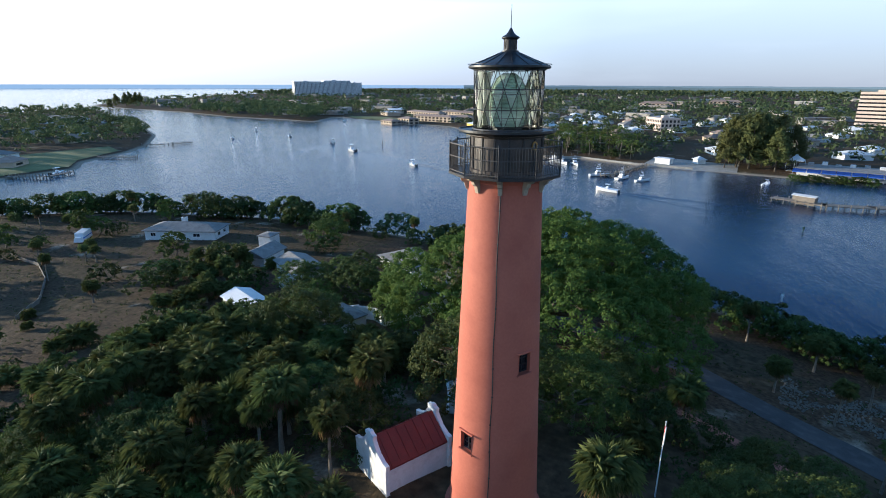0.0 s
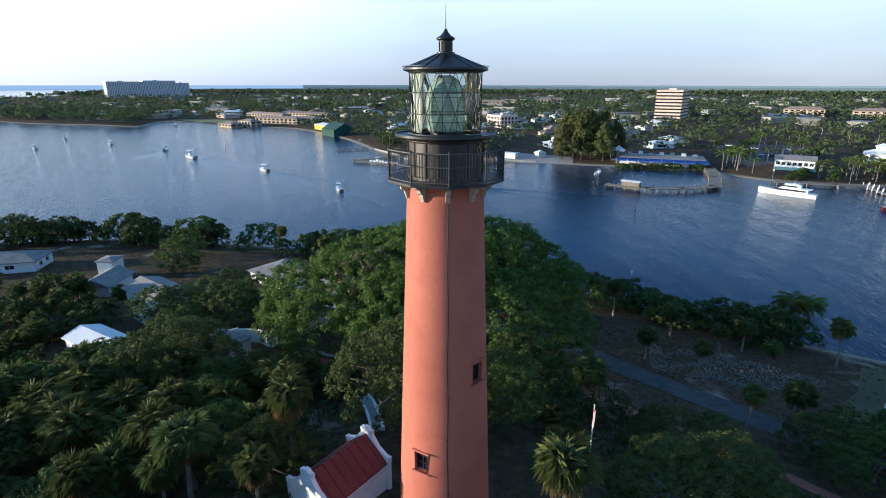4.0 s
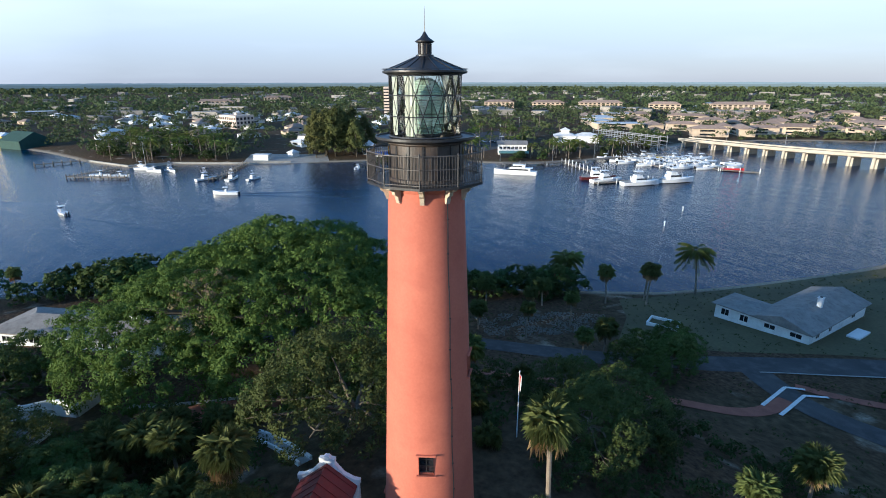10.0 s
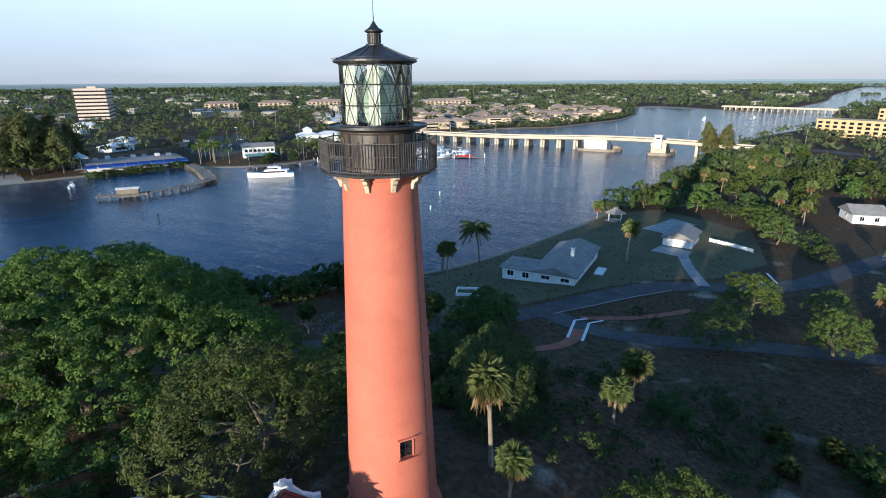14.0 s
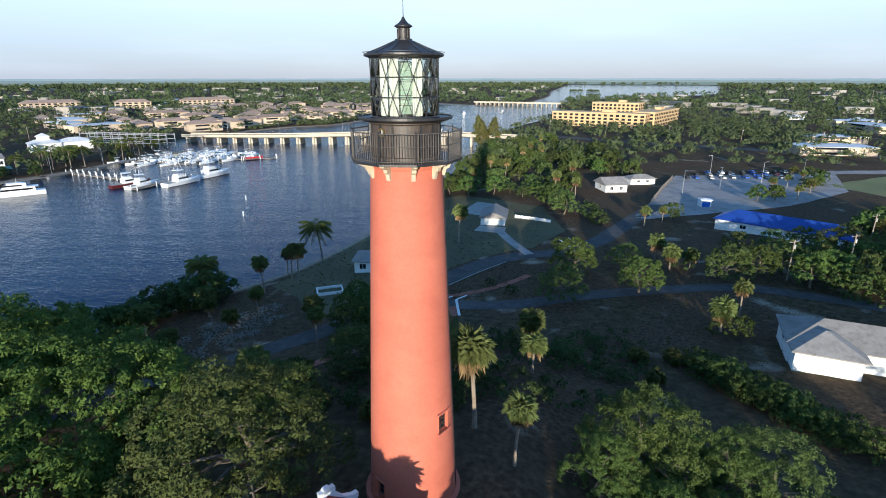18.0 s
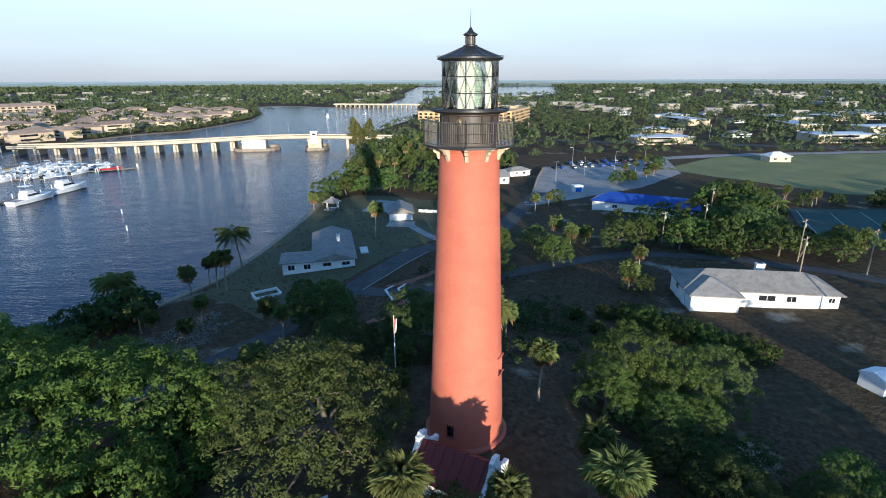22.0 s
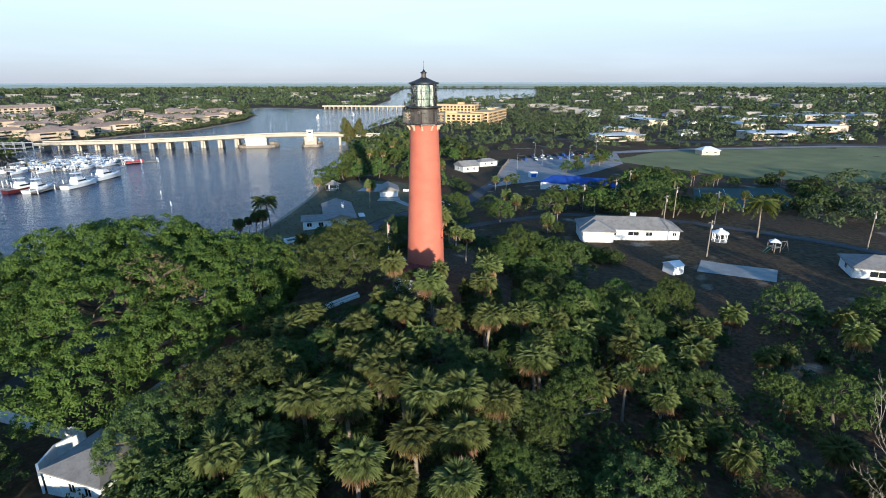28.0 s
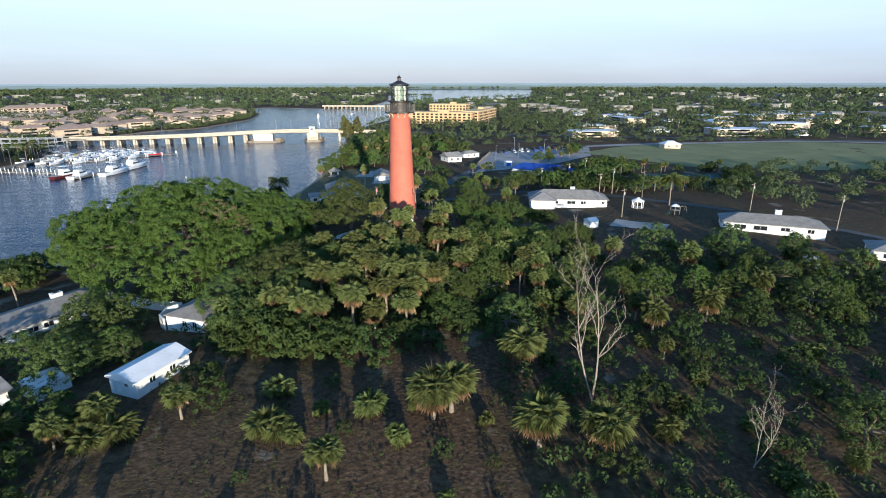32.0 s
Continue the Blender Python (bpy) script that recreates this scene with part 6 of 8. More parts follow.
# named trees round the tower
plant("oak_b", -12.5, -4.5, 11.5, 40, 0, 1.05)
plant("oak_a", -15, 3, 8.5, 130)
plant("sabal_c", 3.0, 8.5, 9.8, 200)
plant("sabal_a", 7.4, 4.6, 6.5, 20)
plant("sabal_b", -4.6, -14.2, 8.6, 60)
plant("sabal_b", 2.5, -13.6, 6.6, 160)
plant("sabal_b", 9.6, -7.8, 7.1, 250)
plant("oak_a", 17.6, 9.6, 9.8, 70, 0, 0.95)
plant("oak_c", 25.4, 11.0, 7.6, 10, 0, 0.95)
plant("oak_b", 21.5, -6.5, 6.0, 190, 0, 1.0)
# the wood on the south slope: palms with hanging skirts between oaks, closed into one canopy
SOUTH_WOOD = {
    "sabal_b": [(-7.7, -27.6, 8), (-2.8, -25.4, 8), (-3.9, -30.4, 7), (24.9, -21.5, 7), (29.5, -20.8, 6.5), (38.6, -22.4, 5.5), (-12.0, -41.0, 9), (-13.1, -51.1, 8.5), (-18.3, -47.6, 8.5), (-7.4, -41.8, 9), (-4.4, -36.8, 9), (0.7, -41.7, 9.5), (4.7, -41.8, 9.5), (4.4, -46.6, 8.5), (0.1, -46.7, 8.5), (-5.2, -49.9, 8.5), (-10.3, -52.0, 8), (-2.7, -33.5, 8.5), (14.6, -33.0, 8), (26.7, -27.8, 8), (28.8, -29.3, 7.5)],
    "oak_b": [(-12.8, -27.3, 6), (2.5, -29.6, 6.5), (6.6, -33.4, 6.5), (8.9, -17.0, 4.8), (-19.8, -36.5, 11.0), (-17.0, -41.9, 8.5), (-27.4, -40.4, 9), (-7.1, -22.2, 5.5), (4.4, -35.9, 6.5), (79.5, -7.6, 7)],
    "sabal_a": [(1.5, -19.8, 8.5), (10.2, -11.4, 8.0), (8.9, -41.2, 8.5), (14.0, -33.7, 8.5), (13.8, -23.4, 8), (8.7, -26.3, 8), (9.3, -16.8, 7.5), (3.7, -51.5, 8), (-1.5, -39.0, 9), (-15.2, -46.2, 8), (-7.9, -33.4, 8.5), (15.2, -27.6, 7), (43.5, -15.8, 5.5), (-18.4, -22.3, 6), (-24.5, -70.5, 4.5), (-3.5, -81.6, 5)],
    "oak_c": [(15.9, -22.9, 8), (20.7, -18.5, 8), (41.7, -6.5, 8), (19.2, -27.9, 7.5), (11.5, -29.4, 6), (24.5, -12.6, 8), (17.6, -37.7, 8.5), (37.0, -10.2, 8), (13.2, -42.7, 6.5), (73.4, -25.8, 6), (60.3, -32.0, 6)],
    "oak_a": [(10.6, -21.2, 5.5), (16.7, -13.4, 7), (29.1, -8.1, 7), (34.3, -3.1, 7), (-17.5, -29.0, 7), (44.7, -2.2, 7), (9.6, -46.5, 6), (3.6, -53.5, 4.5), (44.4, -33.4, 7), (50.6, -34.8, 7.5), (93.1, -11.4, 7), (88.9, -24.9, 7)],
    "bush_b": [(-17.4, -50.9, 6), (-21.1, -50.5, 6), (-12.0, -54.4, 6), (-9.3, -55.6, 5), (-22.6, -53.2, 4.4), (27.8, -41.7, 4), (-25.2, -63.8, 3.6), (-43.9, -69.3, 4), (-15.2, -54.2, 3.6), (-23.4, -47.6, 6.2)],
    "bush_a": [(-6.1, -55.6, 5), (-1.2, -57.5, 5), (9.3, -51.4, 5), (36.3, -43.3, 5), (-21.6, -67.6, 3.4), (5.6, -54.3, 4), (12.6, -48.0, 4.5)],
    "palmetto": [(-31.0, -73.7, 3), (-33.6, -75.1, 2.8), (-38.5, -71.8, 3)],
}
for kind, spots in SOUTH_WOOD.items():
    for x, y, h in spots:
        plant(kind, x, y, h, x * 37 + y * 11, 0, 1.05 if kind == "oak_b" else 0.9 if kind.startswith("oak") else 1.1 if kind[0] == "b" else 1.3)
DENSE = [(-30, -50), (-24, -24), (-9, -17), (9, -12), (30, -6), (44, -6), (34, -38), (22, -50), (-10, -52)]
scatter(DENSE, 80, [("oak_b", 1.6, (4.2, 5.6)), ("oak_c", 0.8, (3.2, 4.2)), ("bush_a", 3.0, (2.2, 3.4)), ("sabal_b", 2.6, (4.5, 6.2)), ("sabal_b", 1.4, (6.5, 8.0))], 3.2, rng, HOLD)
SCRUB = [(26, -125), (22, -52), (40, -42), (62, -6), (92, -20), (118, -50), (90, -125)]
scatter(SCRUB, 140, [("bush_a", 5, (2.2, 3.8)), ("sabal_b", 1.2, (3, 5)), ("palmetto", 2.4, (1.6, 2.6)), ("oak_b", 0.5, (3.5, 5))], 3.4, rng)

# ---------------------------------------------------------------- bridge
BW, BE = Vector((-284, 294.5, 0)), Vector((-40, 336, 0))
bdir = (BE - BW).normalized()
bang = math.degrees(math.atan2(bdir.y, bdir.x))
blen = (BE - BW).length


def deck_z(s):
    """Height of the roadway along the bridge: it humps towards the lifting span."""
    return 5.2 + 3.2 * math.exp(-((s - 175) / 75.0) ** 2)


bridge = thing("river_bridge", "long pale concrete road bridge with lifting span and tower house", "bridge", Matrix.Translation(BW) @ Matrix.Rotation(radians(bang), 4, "Z"))
stations = [blen * i / 48 for i in range(49)]
v, f = [], []
for s_ in stations:
    z = deck_z(s_)
    v += [(s_, -6.2, z), (s_, 6.2, z), (s_, 6.2, z - 0.9), (s_, 4.5, z - 1.5), (s_, -4.5, z - 1.5), (s_, -6.2, z - 0.9)]
for i in range(48):
    f += [(i * 6 + a, i * 6 + (a + 1) % 6, (i + 1) * 6 + (a + 1) % 6, (i + 1) * 6 + a) for a in range(6)]
part("deck", Shape().add(v, [q[::-1] for q in f]), BRIDGE_CONCRETE, bridge)
part("roadway", Shape().add([(s_, y, deck_z(s_) + 0.05) for s_ in stations for y in (-5.0, 5.0)], [(2 * i, 2 * i + 2, 2 * i + 3, 2 * i + 1) for i in range(48)]), ASPHALT, bridge)
for sg in (-1, 1):
    for i in range(0, 48, 4):
        v, f = [], []
        for j in range(5):
            a, za = stations[i + j], deck_z(stations[i + j])
            y0, y1 = sg * 5.9, sg * 6.2
            v += [(a, y0, za), (a, y1, za), (a, y1, za + 0.9), (a, y0, za + 0.9)]
            if j:
                c = 4 * j - 4
                f += [(c + q, c + (q + 1) % 4, c + 4 + (q + 1) % 4, c + 4 + q) for q in range(4)]
        part("parapet", Shape().add(v, f), BRIDGE_CONCRETE, bridge)
for s_ in np.linspace(4, 136, 12):
    z = deck_z(s_) - 1.4
    part("pier_cap", Shape().box(s_, 0, z - 0.6, 1.6, 12.4, 0.7), BRIDGE_CONCRETE, bridge)
    part("pier", Shape().box(s_, 0, -3, 3.4, 10.0, z + 2.5, 0, 0.92), BRIDGE_CONCRETE, bridge, "solid pale concrete pier")
    for y in (-5.4, 5.4):
        part("pile", Shape().tube([(s_, y * 1.1, -3), (s_, y, z - 0.5)], 0.5, 6), BRIDGE_CONCRETE, bridge)
for s_, lx, ly in ((150, 15, 11.5), (190, 9, 12)):
    z = deck_z(s_) - 1.2
    part("main_pier", Shape().box(s_, 0, -3, lx, ly, z + 3).box(s_, 0, z - 1.4, lx + 1, ly + 0.8, 0.5), WHITE_PAINT if s_ < 160 else BRIDGE_CONCRETE, bridge, "massive pale bascule pier")
for s_ in (212, 228):
    part("pier_cap", Shape().box(s_, 0, deck_z(s_) - 2.1, 1.6, 12.0, 0.8), BRIDGE_CONCRETE, bridge)
    for y in (-4.5, 4.5):
        part("column", Shape().box(s_, y, -3, 1.6, 2.4, deck_z(s_) + 1.2), BRIDGE_CONCRETE, bridge)
zt = deck_z(190)
th = part("tower_house", Shape().box(190, -7.6, zt - 4, 4.2, 4.2, 7.6).box(190, -7.6, zt + 3.6, 5.0, 5.0, 0.4), WHITE_PAINT, bridge, "white bridge keeper's tower")
for k in range(4):
    a = k * 90
    part("window", Shape().box(190 + 2.11 * math.sin(radians(a)), -7.6 - 2.11 * math.cos(radians(a)), zt + 1.6, 2.6 if k % 2 == 0 else 0.1, 0.1 if k % 2 == 0 else 2.6, 1.1), DARK_GLASS, th)
for s0, s1, y in ((136, 166, -11), (136, 166, 11), (183, 199, -13), (183, 199, 13)):
    fd = thing("bridge_fender", "low timber fender wall guarding the bridge pier", "fender", bridge.matrix_basis.copy())
    pts = [(s0 + (s1 - s0) * u, y * (1 - 0.75 * (max(0, abs(u - 0.5) - 0.3) / 0.2) ** 2)) for u in np.linspace(0, 1, 13)]
    for (x0, y0), (x1, y1) in zip(pts, pts[1:]):
        l = math.hypot(x1 - x0, y1 - y0)
        part("timber_panel", Shape().box((x0 + x1) / 2, (y0 + y1) / 2, -1.5, l + 0.05, 0.5, 3.3, math.degrees(math.atan2(y1 - y0, x1 - x0))), DOCK_WOOD, fd)
for s_ in (118, 128, 160, 172, 205, 30, 70):
    lp = thing("bridge_light", "tall steel lamp post on the bridge", "street lamp", Matrix.Translation(BW) @ Matrix.Rotation(radians(bang), 4, "Z") @ Matrix.Translation((s_, 5.6, deck_z(s_))), "bridge lamps")
    part("post", Shape().tube([(0, 0, 0), (0, 0, 8), (0, -0.6, 8.6), (0, -2.2, 8.8)], 0.09, 5), STEEL, lp)
    part("lamp_head", Shape().box(0, -2.4, 8.7, 0.25, 0.7, 0.15), STEEL, lp)

far_bridge = thing("railway_bridge", "low distant concrete bridge on many piers", "bridge", pose(-190, 866, 0, 0, 0, -8))
part("deck", Shape().box(70, 0, 4.2, 160, 10, 1.2).box(70, -5, 5.4, 160, 0.4, 0.9).box(70, 5, 5.4, 160, 0.4, 0.9), BRIDGE_CONCRETE, far_bridge)
for k in range(20):
    part("pier", Shape().box(-6 + 8 * k, 0, -3, 1.2, 9, 7.4), BRIDGE_CONCRETE, far_bridge)


# ---------------------------------------------------------------- boats
def hull(L, B, H, draft=0.5, flare=0.18):
    """A boat's hull lofted from stern to bow, with rounded bilge, rubbing strake and deck."""
    n, secs = 12, []
    for i in range(n + 1):
        u = i / n
        b = B / 2 * (1 - max(0, (u - 0.35) / 0.65) ** 2.4) * (0.92 + 0.08 * min(1, u * 4))
        h = H * (1 + 0.5 * u * u)
        b = max(b, 0.03)
        x = -L / 2 + L * u + (0.06 * L * max(0, u - 0.8) if i == n else 0)
        low = max(0.02, b * (1 - flare - 0.5 * max(0, u - 0.5)))
        secs.append([(x, 0, -draft * (1 - u ** 3)), (x, low, 0.02), (x, b, h), (x, b * 0.93, h + 0.02), (x, 0, h + 0.0), (x, -b * 0.93, h + 0.02), (x, -b, h), (x, -low, 0.02)])
    v = [p for q in secs for p in q]
    f = [(i * 8 + a, i * 8 + (a + 1) % 8, (i + 1) * 8 + (a + 1) % 8, (i + 1) * 8 + a) for i in range(n) for a in range(8)]
    f += [tuple(range(7, -1, -1))]
    return Shape().add(v, f)


def cabin(x0, x1, w, z, h, rake=0.35, top=0.85):
    return Shape().add([(x0, -w / 2, z), (x1, -w / 2 * 0.8, z), (x1, w / 2 * 0.8, z), (x0, w / 2, z), (x0 + 0.1, -w / 2 * top, z + h), (x1 - rake * (x1 - x0), -w / 2 * top * 0.85, z + h), (x1 - rake * (x1 - x0), w / 2 * top * 0.85, z + h), (x0 + 0.1, w / 2 * top, z + h)],
                       [(0, 1, 5, 4), (1, 2, 6, 5), (2, 3, 7, 6), (3, 0, 4, 7), (4, 5, 6, 7)])


def console_boat(name="motor_boat", label="small white open motorboat with hardtop", L=7.5, mat=None):
    ob = thing(name, label, "boat")
    part("hull", hull(L, L * 0.32, L * 0.1), mat or GELCOAT, ob, smooth=False)
    part("cockpit", Shape().box(-L * 0.08, 0, L * 0.085, L * 0.6, L * 0.22, 0.06), CONCRETE, ob)
    part("console", cabin(-0.4, 0.9, 1.0, L * 0.1, 1.1), GELCOAT, ob)
    part("windscreen", Shape().box(0.35, 0, L * 0.1 + 1.0, 0.08, 0.9, 0.45), DARK_GLASS, ob)
    frame_ = Shape()
    for y in (-0.6, 0.6):
        frame_.tube([(-0.7, y, L * 0.1), (-0.7, y, L * 0.1 + 2.0), (0.8, y, L * 0.1 + 2.0), (0.8, y, L * 0.1)], 0.035, 4)
    part("top_frame", frame_, STEEL, ob)
    part("hardtop", Shape().box(0.05, 0, L * 0.1 + 2.0, 2.3, 1.7, 0.1, 0, 0.95), GELCOAT, ob)
    for y in (-0.4, 0.4):
        part("outboard", Shape().box(-L / 2 - 0.25, y, 0.1, 0.55, 0.35, 1.1, 0, 0.8), RUBBER, ob)
    part("fishing_rod", Shape().tube([(-0.6, 0.5, L * 0.1 + 2), (-2.6, 1.6, L * 0.1 + 4.2)], 0.03, 3).tube([(-0.6, -0.5, L * 0.1 + 2), (-2.6, -1.6, L * 0.1 + 4.2)], 0.03, 3), STEEL, ob)
    return ob


def sport_boat(name="sport_fisher", label="white sport-fishing yacht with flybridge and tower", L=16.0, mat=None, tower=True):
    ob = thing(name, label, "yacht")
    H = L * 0.085
    part("hull", hull(L, L * 0.3, H, 0.9), mat or GELCOAT, ob)
    part("boot_stripe", Shape().box(-L * 0.06, 0, 0.02, L * 0.8, L * 0.265, 0.12), RUBBER, ob)
    part("foredeck", cabin(-L * 0.05, L * 0.36, L * 0.2, H * 1.05, L * 0.045, 0.5), GELCOAT, ob)
    cb = part("cabin", cabin(-L * 0.2, L * 0.14, L * 0.24, H, L * 0.12, 0.28), GELCOAT, ob)
    part("cabin_window", cabin(-L * 0.17, L * 0.125, L * 0.243, H + L * 0.06, L * 0.038, 0.12, 0.93), DARK_GLASS, cb)
    part("flybridge", cabin(-L * 0.17, L * 0.03, L * 0.2, H + L * 0.12, L * 0.05, 0.15, 1.0), GELCOAT, ob)
    for x in (-L * 0.15, -L * 0.01):
        for y in (-L * 0.08, L * 0.08):
            part("top_post", Shape().tube([(x, y, H + L * 0.16), (x, y, H + L * 0.26)], 0.05, 4), STEEL, ob)
    part("hardtop", Shape().box(-L * 0.08, 0, H + L * 0.26, L * 0.2, L * 0.2, 0.14, 0, 0.93), GELCOAT, ob)
    if tower:
        for x, y in ((-L * 0.14, -L * 0.08), (-L * 0.14, L * 0.08), (-L * 0.02, -L * 0.08), (-L * 0.02, L * 0.08)):
            part("tower_leg", Shape().tube([(x, y, H + L * 0.26), (x * 0.4 - L * 0.045, y * 0.35, H + L * 0.46)], 0.05, 4), GELCOAT, ob)
        part("tower_top", Shape().box(-L * 0.07, 0, H + L * 0.46, L * 0.1, L * 0.09, 0.12), GELCOAT, ob)
        for y in (-1, 1):
            part("outrigger", Shape().tube([(-L * 0.05, y * L * 0.11, H + L * 0.1), (-L * 0.3, y * L * 0.2, H + L * 0.62)], 0.05, 4), STEEL, ob)
    part("bow_rail", Shape().tube([(L * 0.1, -L * 0.13, H * 2), (L * 0.35, -L * 0.07, H * 2.3), (L * 0.5, 0, H * 2.45), (L * 0.35, L * 0.07, H * 2.3), (L * 0.1, L * 0.13, H * 2)], 0.04, 4), STEEL, ob)
    part("cockpit", Shape().box(-L * 0.36, 0, H * 0.9, L * 0.22, L * 0.22, 0.2), CONCRETE, ob)
    return ob


def motor_yacht():
    L = 24.0
    ob = thing("motor_yacht", "long white motor yacht with two decks and dark windows", "yacht")
    part("hull", hull(L, 5.6, 1.9, 1.0), GELCOAT, ob)
    md = part("main_cabin", cabin(-8.5, 5.5, 4.6, 1.9, 1.9, 0.18, 0.92), GELCOAT, ob)
    part("cabin_window", cabin(-7.6, 5.4, 4.62, 2.5, 0.8, 0.06, 0.96), DARK_GLASS, md)
    ud = part("upper_cabin", cabin(-5.5, 3.0, 3.8, 3.8, 1.7, 0.25, 0.9), GELCOAT, ob)
    part("cabin_window", cabin(-4.0, 2.85, 3.82, 4.3, 0.7, 0.1, 0.95), DARK_GLASS, ud)
    part("upper_deck", Shape().box(-3.5, 0, 3.75, 12.5, 4.9, 0.12), GELCOAT, ob)
    part("hardtop", Shape().box(-1.5, 0, 5.6, 6.0, 3.6, 0.15, 0, 0.9), GELCOAT, ob)
    part("mast", Shape().tube([(-2, 0, 5.7), (-2.6, 0, 8.0)], [0.12, 0.05], 5).box(-2.2, 0, 6.6, 0.3, 1.8, 0.1), STEEL, ob)
    part("bow_rail", Shape().tube([(4, -2.6, 2.9), (8, -1.9, 3.3), (12, 0, 3.6), (8, 1.9, 3.3), (4, 2.6, 2.9)], 0.04, 4), STEEL, ob)
    return ob


def sail_boat():
    ob = thing("sail_boat", "moored sailing boat with bare mast", "sailboat")
    part("hull", hull(11, 3.2, 1.1, 0.8), GELCOAT, ob)
    part("cabin", cabin(-2, 2.5, 2.0, 1.1, 0.6), GELCOAT, ob)
    part("mast", Shape().tube([(0.8, 0, 1), (0.8, 0, 14.5)], [0.12, 0.07], 6), STEEL, ob)
    part("boom", Shape().tube([(0.8, 0, 2.3), (-3.6, 0, 2.4)], [0.09, 0.08], 6), STEEL, ob)
    part("furled_sail", Shape().tube([(0.6, 0, 2.5), (-3.4, 0, 2.6)], [0.18, 0.1], 6), WHITE_PAINT, ob)
    part("rigging", Shape().tube([(0.8, 0, 14.2), (5.4, 0, 1.6)], 0.02, 3).tube([(0.8, 0, 14.2), (-5.4, 0, 1.3)], 0.02, 3), STEEL, ob)
    return ob


BOATS = {}


def moor(kind, maker, x, y, turn, k=1.0, group=""):
    m = Matrix.Translation((x, y, 0.02)) @ Matrix.Rotation(radians(turn), 4, "Z") @ Matrix.Diagonal((k, k, k, 1))
    if kind not in BOATS:
        BOATS[kind] = maker()
        BOATS[kind].matrix_basis = m
        ob = BOATS[kind]
    else:
        ob = copy_thing(BOATS[kind], m)
    if group:
        ob["group"] = group
    return ob


# boats under way on the river
for x, y, a, k in ((-310, -351, 240, 1.1), (-378, -389, 230, 1.1), (-346, -319, 235, 1.0), (-320, -252, 200, 1.15), (-285, -210, 240, 1.5), (-243, -138, 235, 1.1), (-196, -78, 215, 1.0)):
    moor("console", console_boat, x, y, a, k, "motorboats under way")
moor("cruiser", lambda: console_boat("fishing_boat", "white fishing boat with raised outriggers", 11.0), -213, -22, 250, 1.0)
for x, y, a in ((-120, 690, 80), (-160, 640, 100), (-190, 900, 70)):
    moor("console", console_boat, x, y, a, 1.4, "motorboats under way")


def wake(x, y, turn, length, spread):
    """The low ridges of water that trail behind a boat."""
    c, s_ = math.cos(radians(turn)), math.sin(radians(turn))
    v, f = [], []
    for sg in (-1, 1):
        for lane in (0, 1):
            b = len(v)
            n = 40
            for i in range(n + 1):
                u = i / n
                px, py = -3 - length * u, sg * (0.8 + spread * length * u * (1 - 0.22 * lane) + 0.5 * math.sin(u * 21 + lane))
                h = 0.2 * math.sin(math.pi * min(1, u * 6 + 0.1) / 2) * (1 - u) + 0.005
                w = 0.8 + 1.4 * u
                for dy, dz in ((-w, -0.05), (0, h), (w, -0.05)):
                    v.append((x + px * c - (py + dy) * s_, y + px * s_ + (py + dy) * c, dz))
            f += [(b + i * 3 + j, b + i * 3 + j + 1, b + i * 3 + j + 4, b + i * 3 + j + 3) for i in range(n) for j in range(2)]
    return tagged(part("wake", Shape().add(v, f), WATER, smooth=True), "low wake ridges trailing behind a motorboat", "water", kind="structure")


for x, y, a, l in ((-213, -22, 250, 90), (-196, -78, 215, 70), (-243, -138, 235, 80), (-285, -210, 240, 90), (-320, -252, 200, 70), (-120, 690, 80, 120), (-160, 640, 100, 120)):
    wake(x, y, a, l, 0.16)
moor("yacht", motor_yacht, -215, 119, 235, 0.92)
moor("sail", sail_boat, -528, -388, 20)
moor("sail", sail_boat, -299, -66, 60, 1.1)


# ---------------------------------------------------------------- docks
def dock(name, label, pts, width, z=1.1, spacing=4.0, tall=2.2, pile_mat=None, both=True):
    ob = thing(name, label, "dock", pose(0, 0, 0))
    for (x0, y0), (x1, y1) in zip(pts, pts[1:]):
        l, a = math.hypot(x1 - x0, y1 - y0), math.degrees(math.atan2(y1 - y0, x1 - x0))
        part("deck", Shape().box((x0 + x1) / 2, (y0 + y1) / 2, z - 0.3, l + width * 0.3, width, 0.3, a), DOCK_WOOD, ob)
        k = max(1, int(l / spacing))
        nx_, ny_ = -math.sin(radians(a)) * width * 0.55, math.cos(radians(a)) * width * 0.55
        for i in range(k + 1):
            x, y = x0 + (x1 - x0) * i / k, y0 + (y1 - y0) * i / k
            for sg in ((-1, 1) if both else (1,)):
                part("mooring_post", Shape().tube([(x + sg * nx_, y + sg * ny_, -2.5), (x + sg * nx_, y + sg * ny_, tall + 0.5 * ((i * 7) % 3) / 3)], 0.2, 6), pile_mat or DOCK_WOOD, ob)
    return ob


pier = dock("fishing_pier", "weathered timber pier with piles and railings", [(-222, 44), (-214, 60), (-216, 76), (-224, 92), (-252, 101), (-281, 107)], 5.0, 1.6)
hut = house("bait_hut", "small pier hut with white metal roof", "hut", -218, 54, 62, 8, 3.2, 2.2, 0.5, "gable", DOCK_WOOD, PALE_ROOF, z=1.6, over=0.4)
dock("boat_dock", "timber boat dock with mooring piles", [(-240, 164), (-198, 158)], 2.2, 0.9, 4.5, 2.6, WHITE_PAINT)
dock("marina_dock", "long floating marina dock", [(-177, 142), (-174, 192)], 3.2, 0.7, 9, 2.2, WHITE_PAINT)
dock("marina_dock", "floating dock with white mooring piles", [(-246, 226), (-222, 234), (-186, 228), (-172, 240)], 2.4, 0.7, 7, 2.2, WHITE_PAINT)
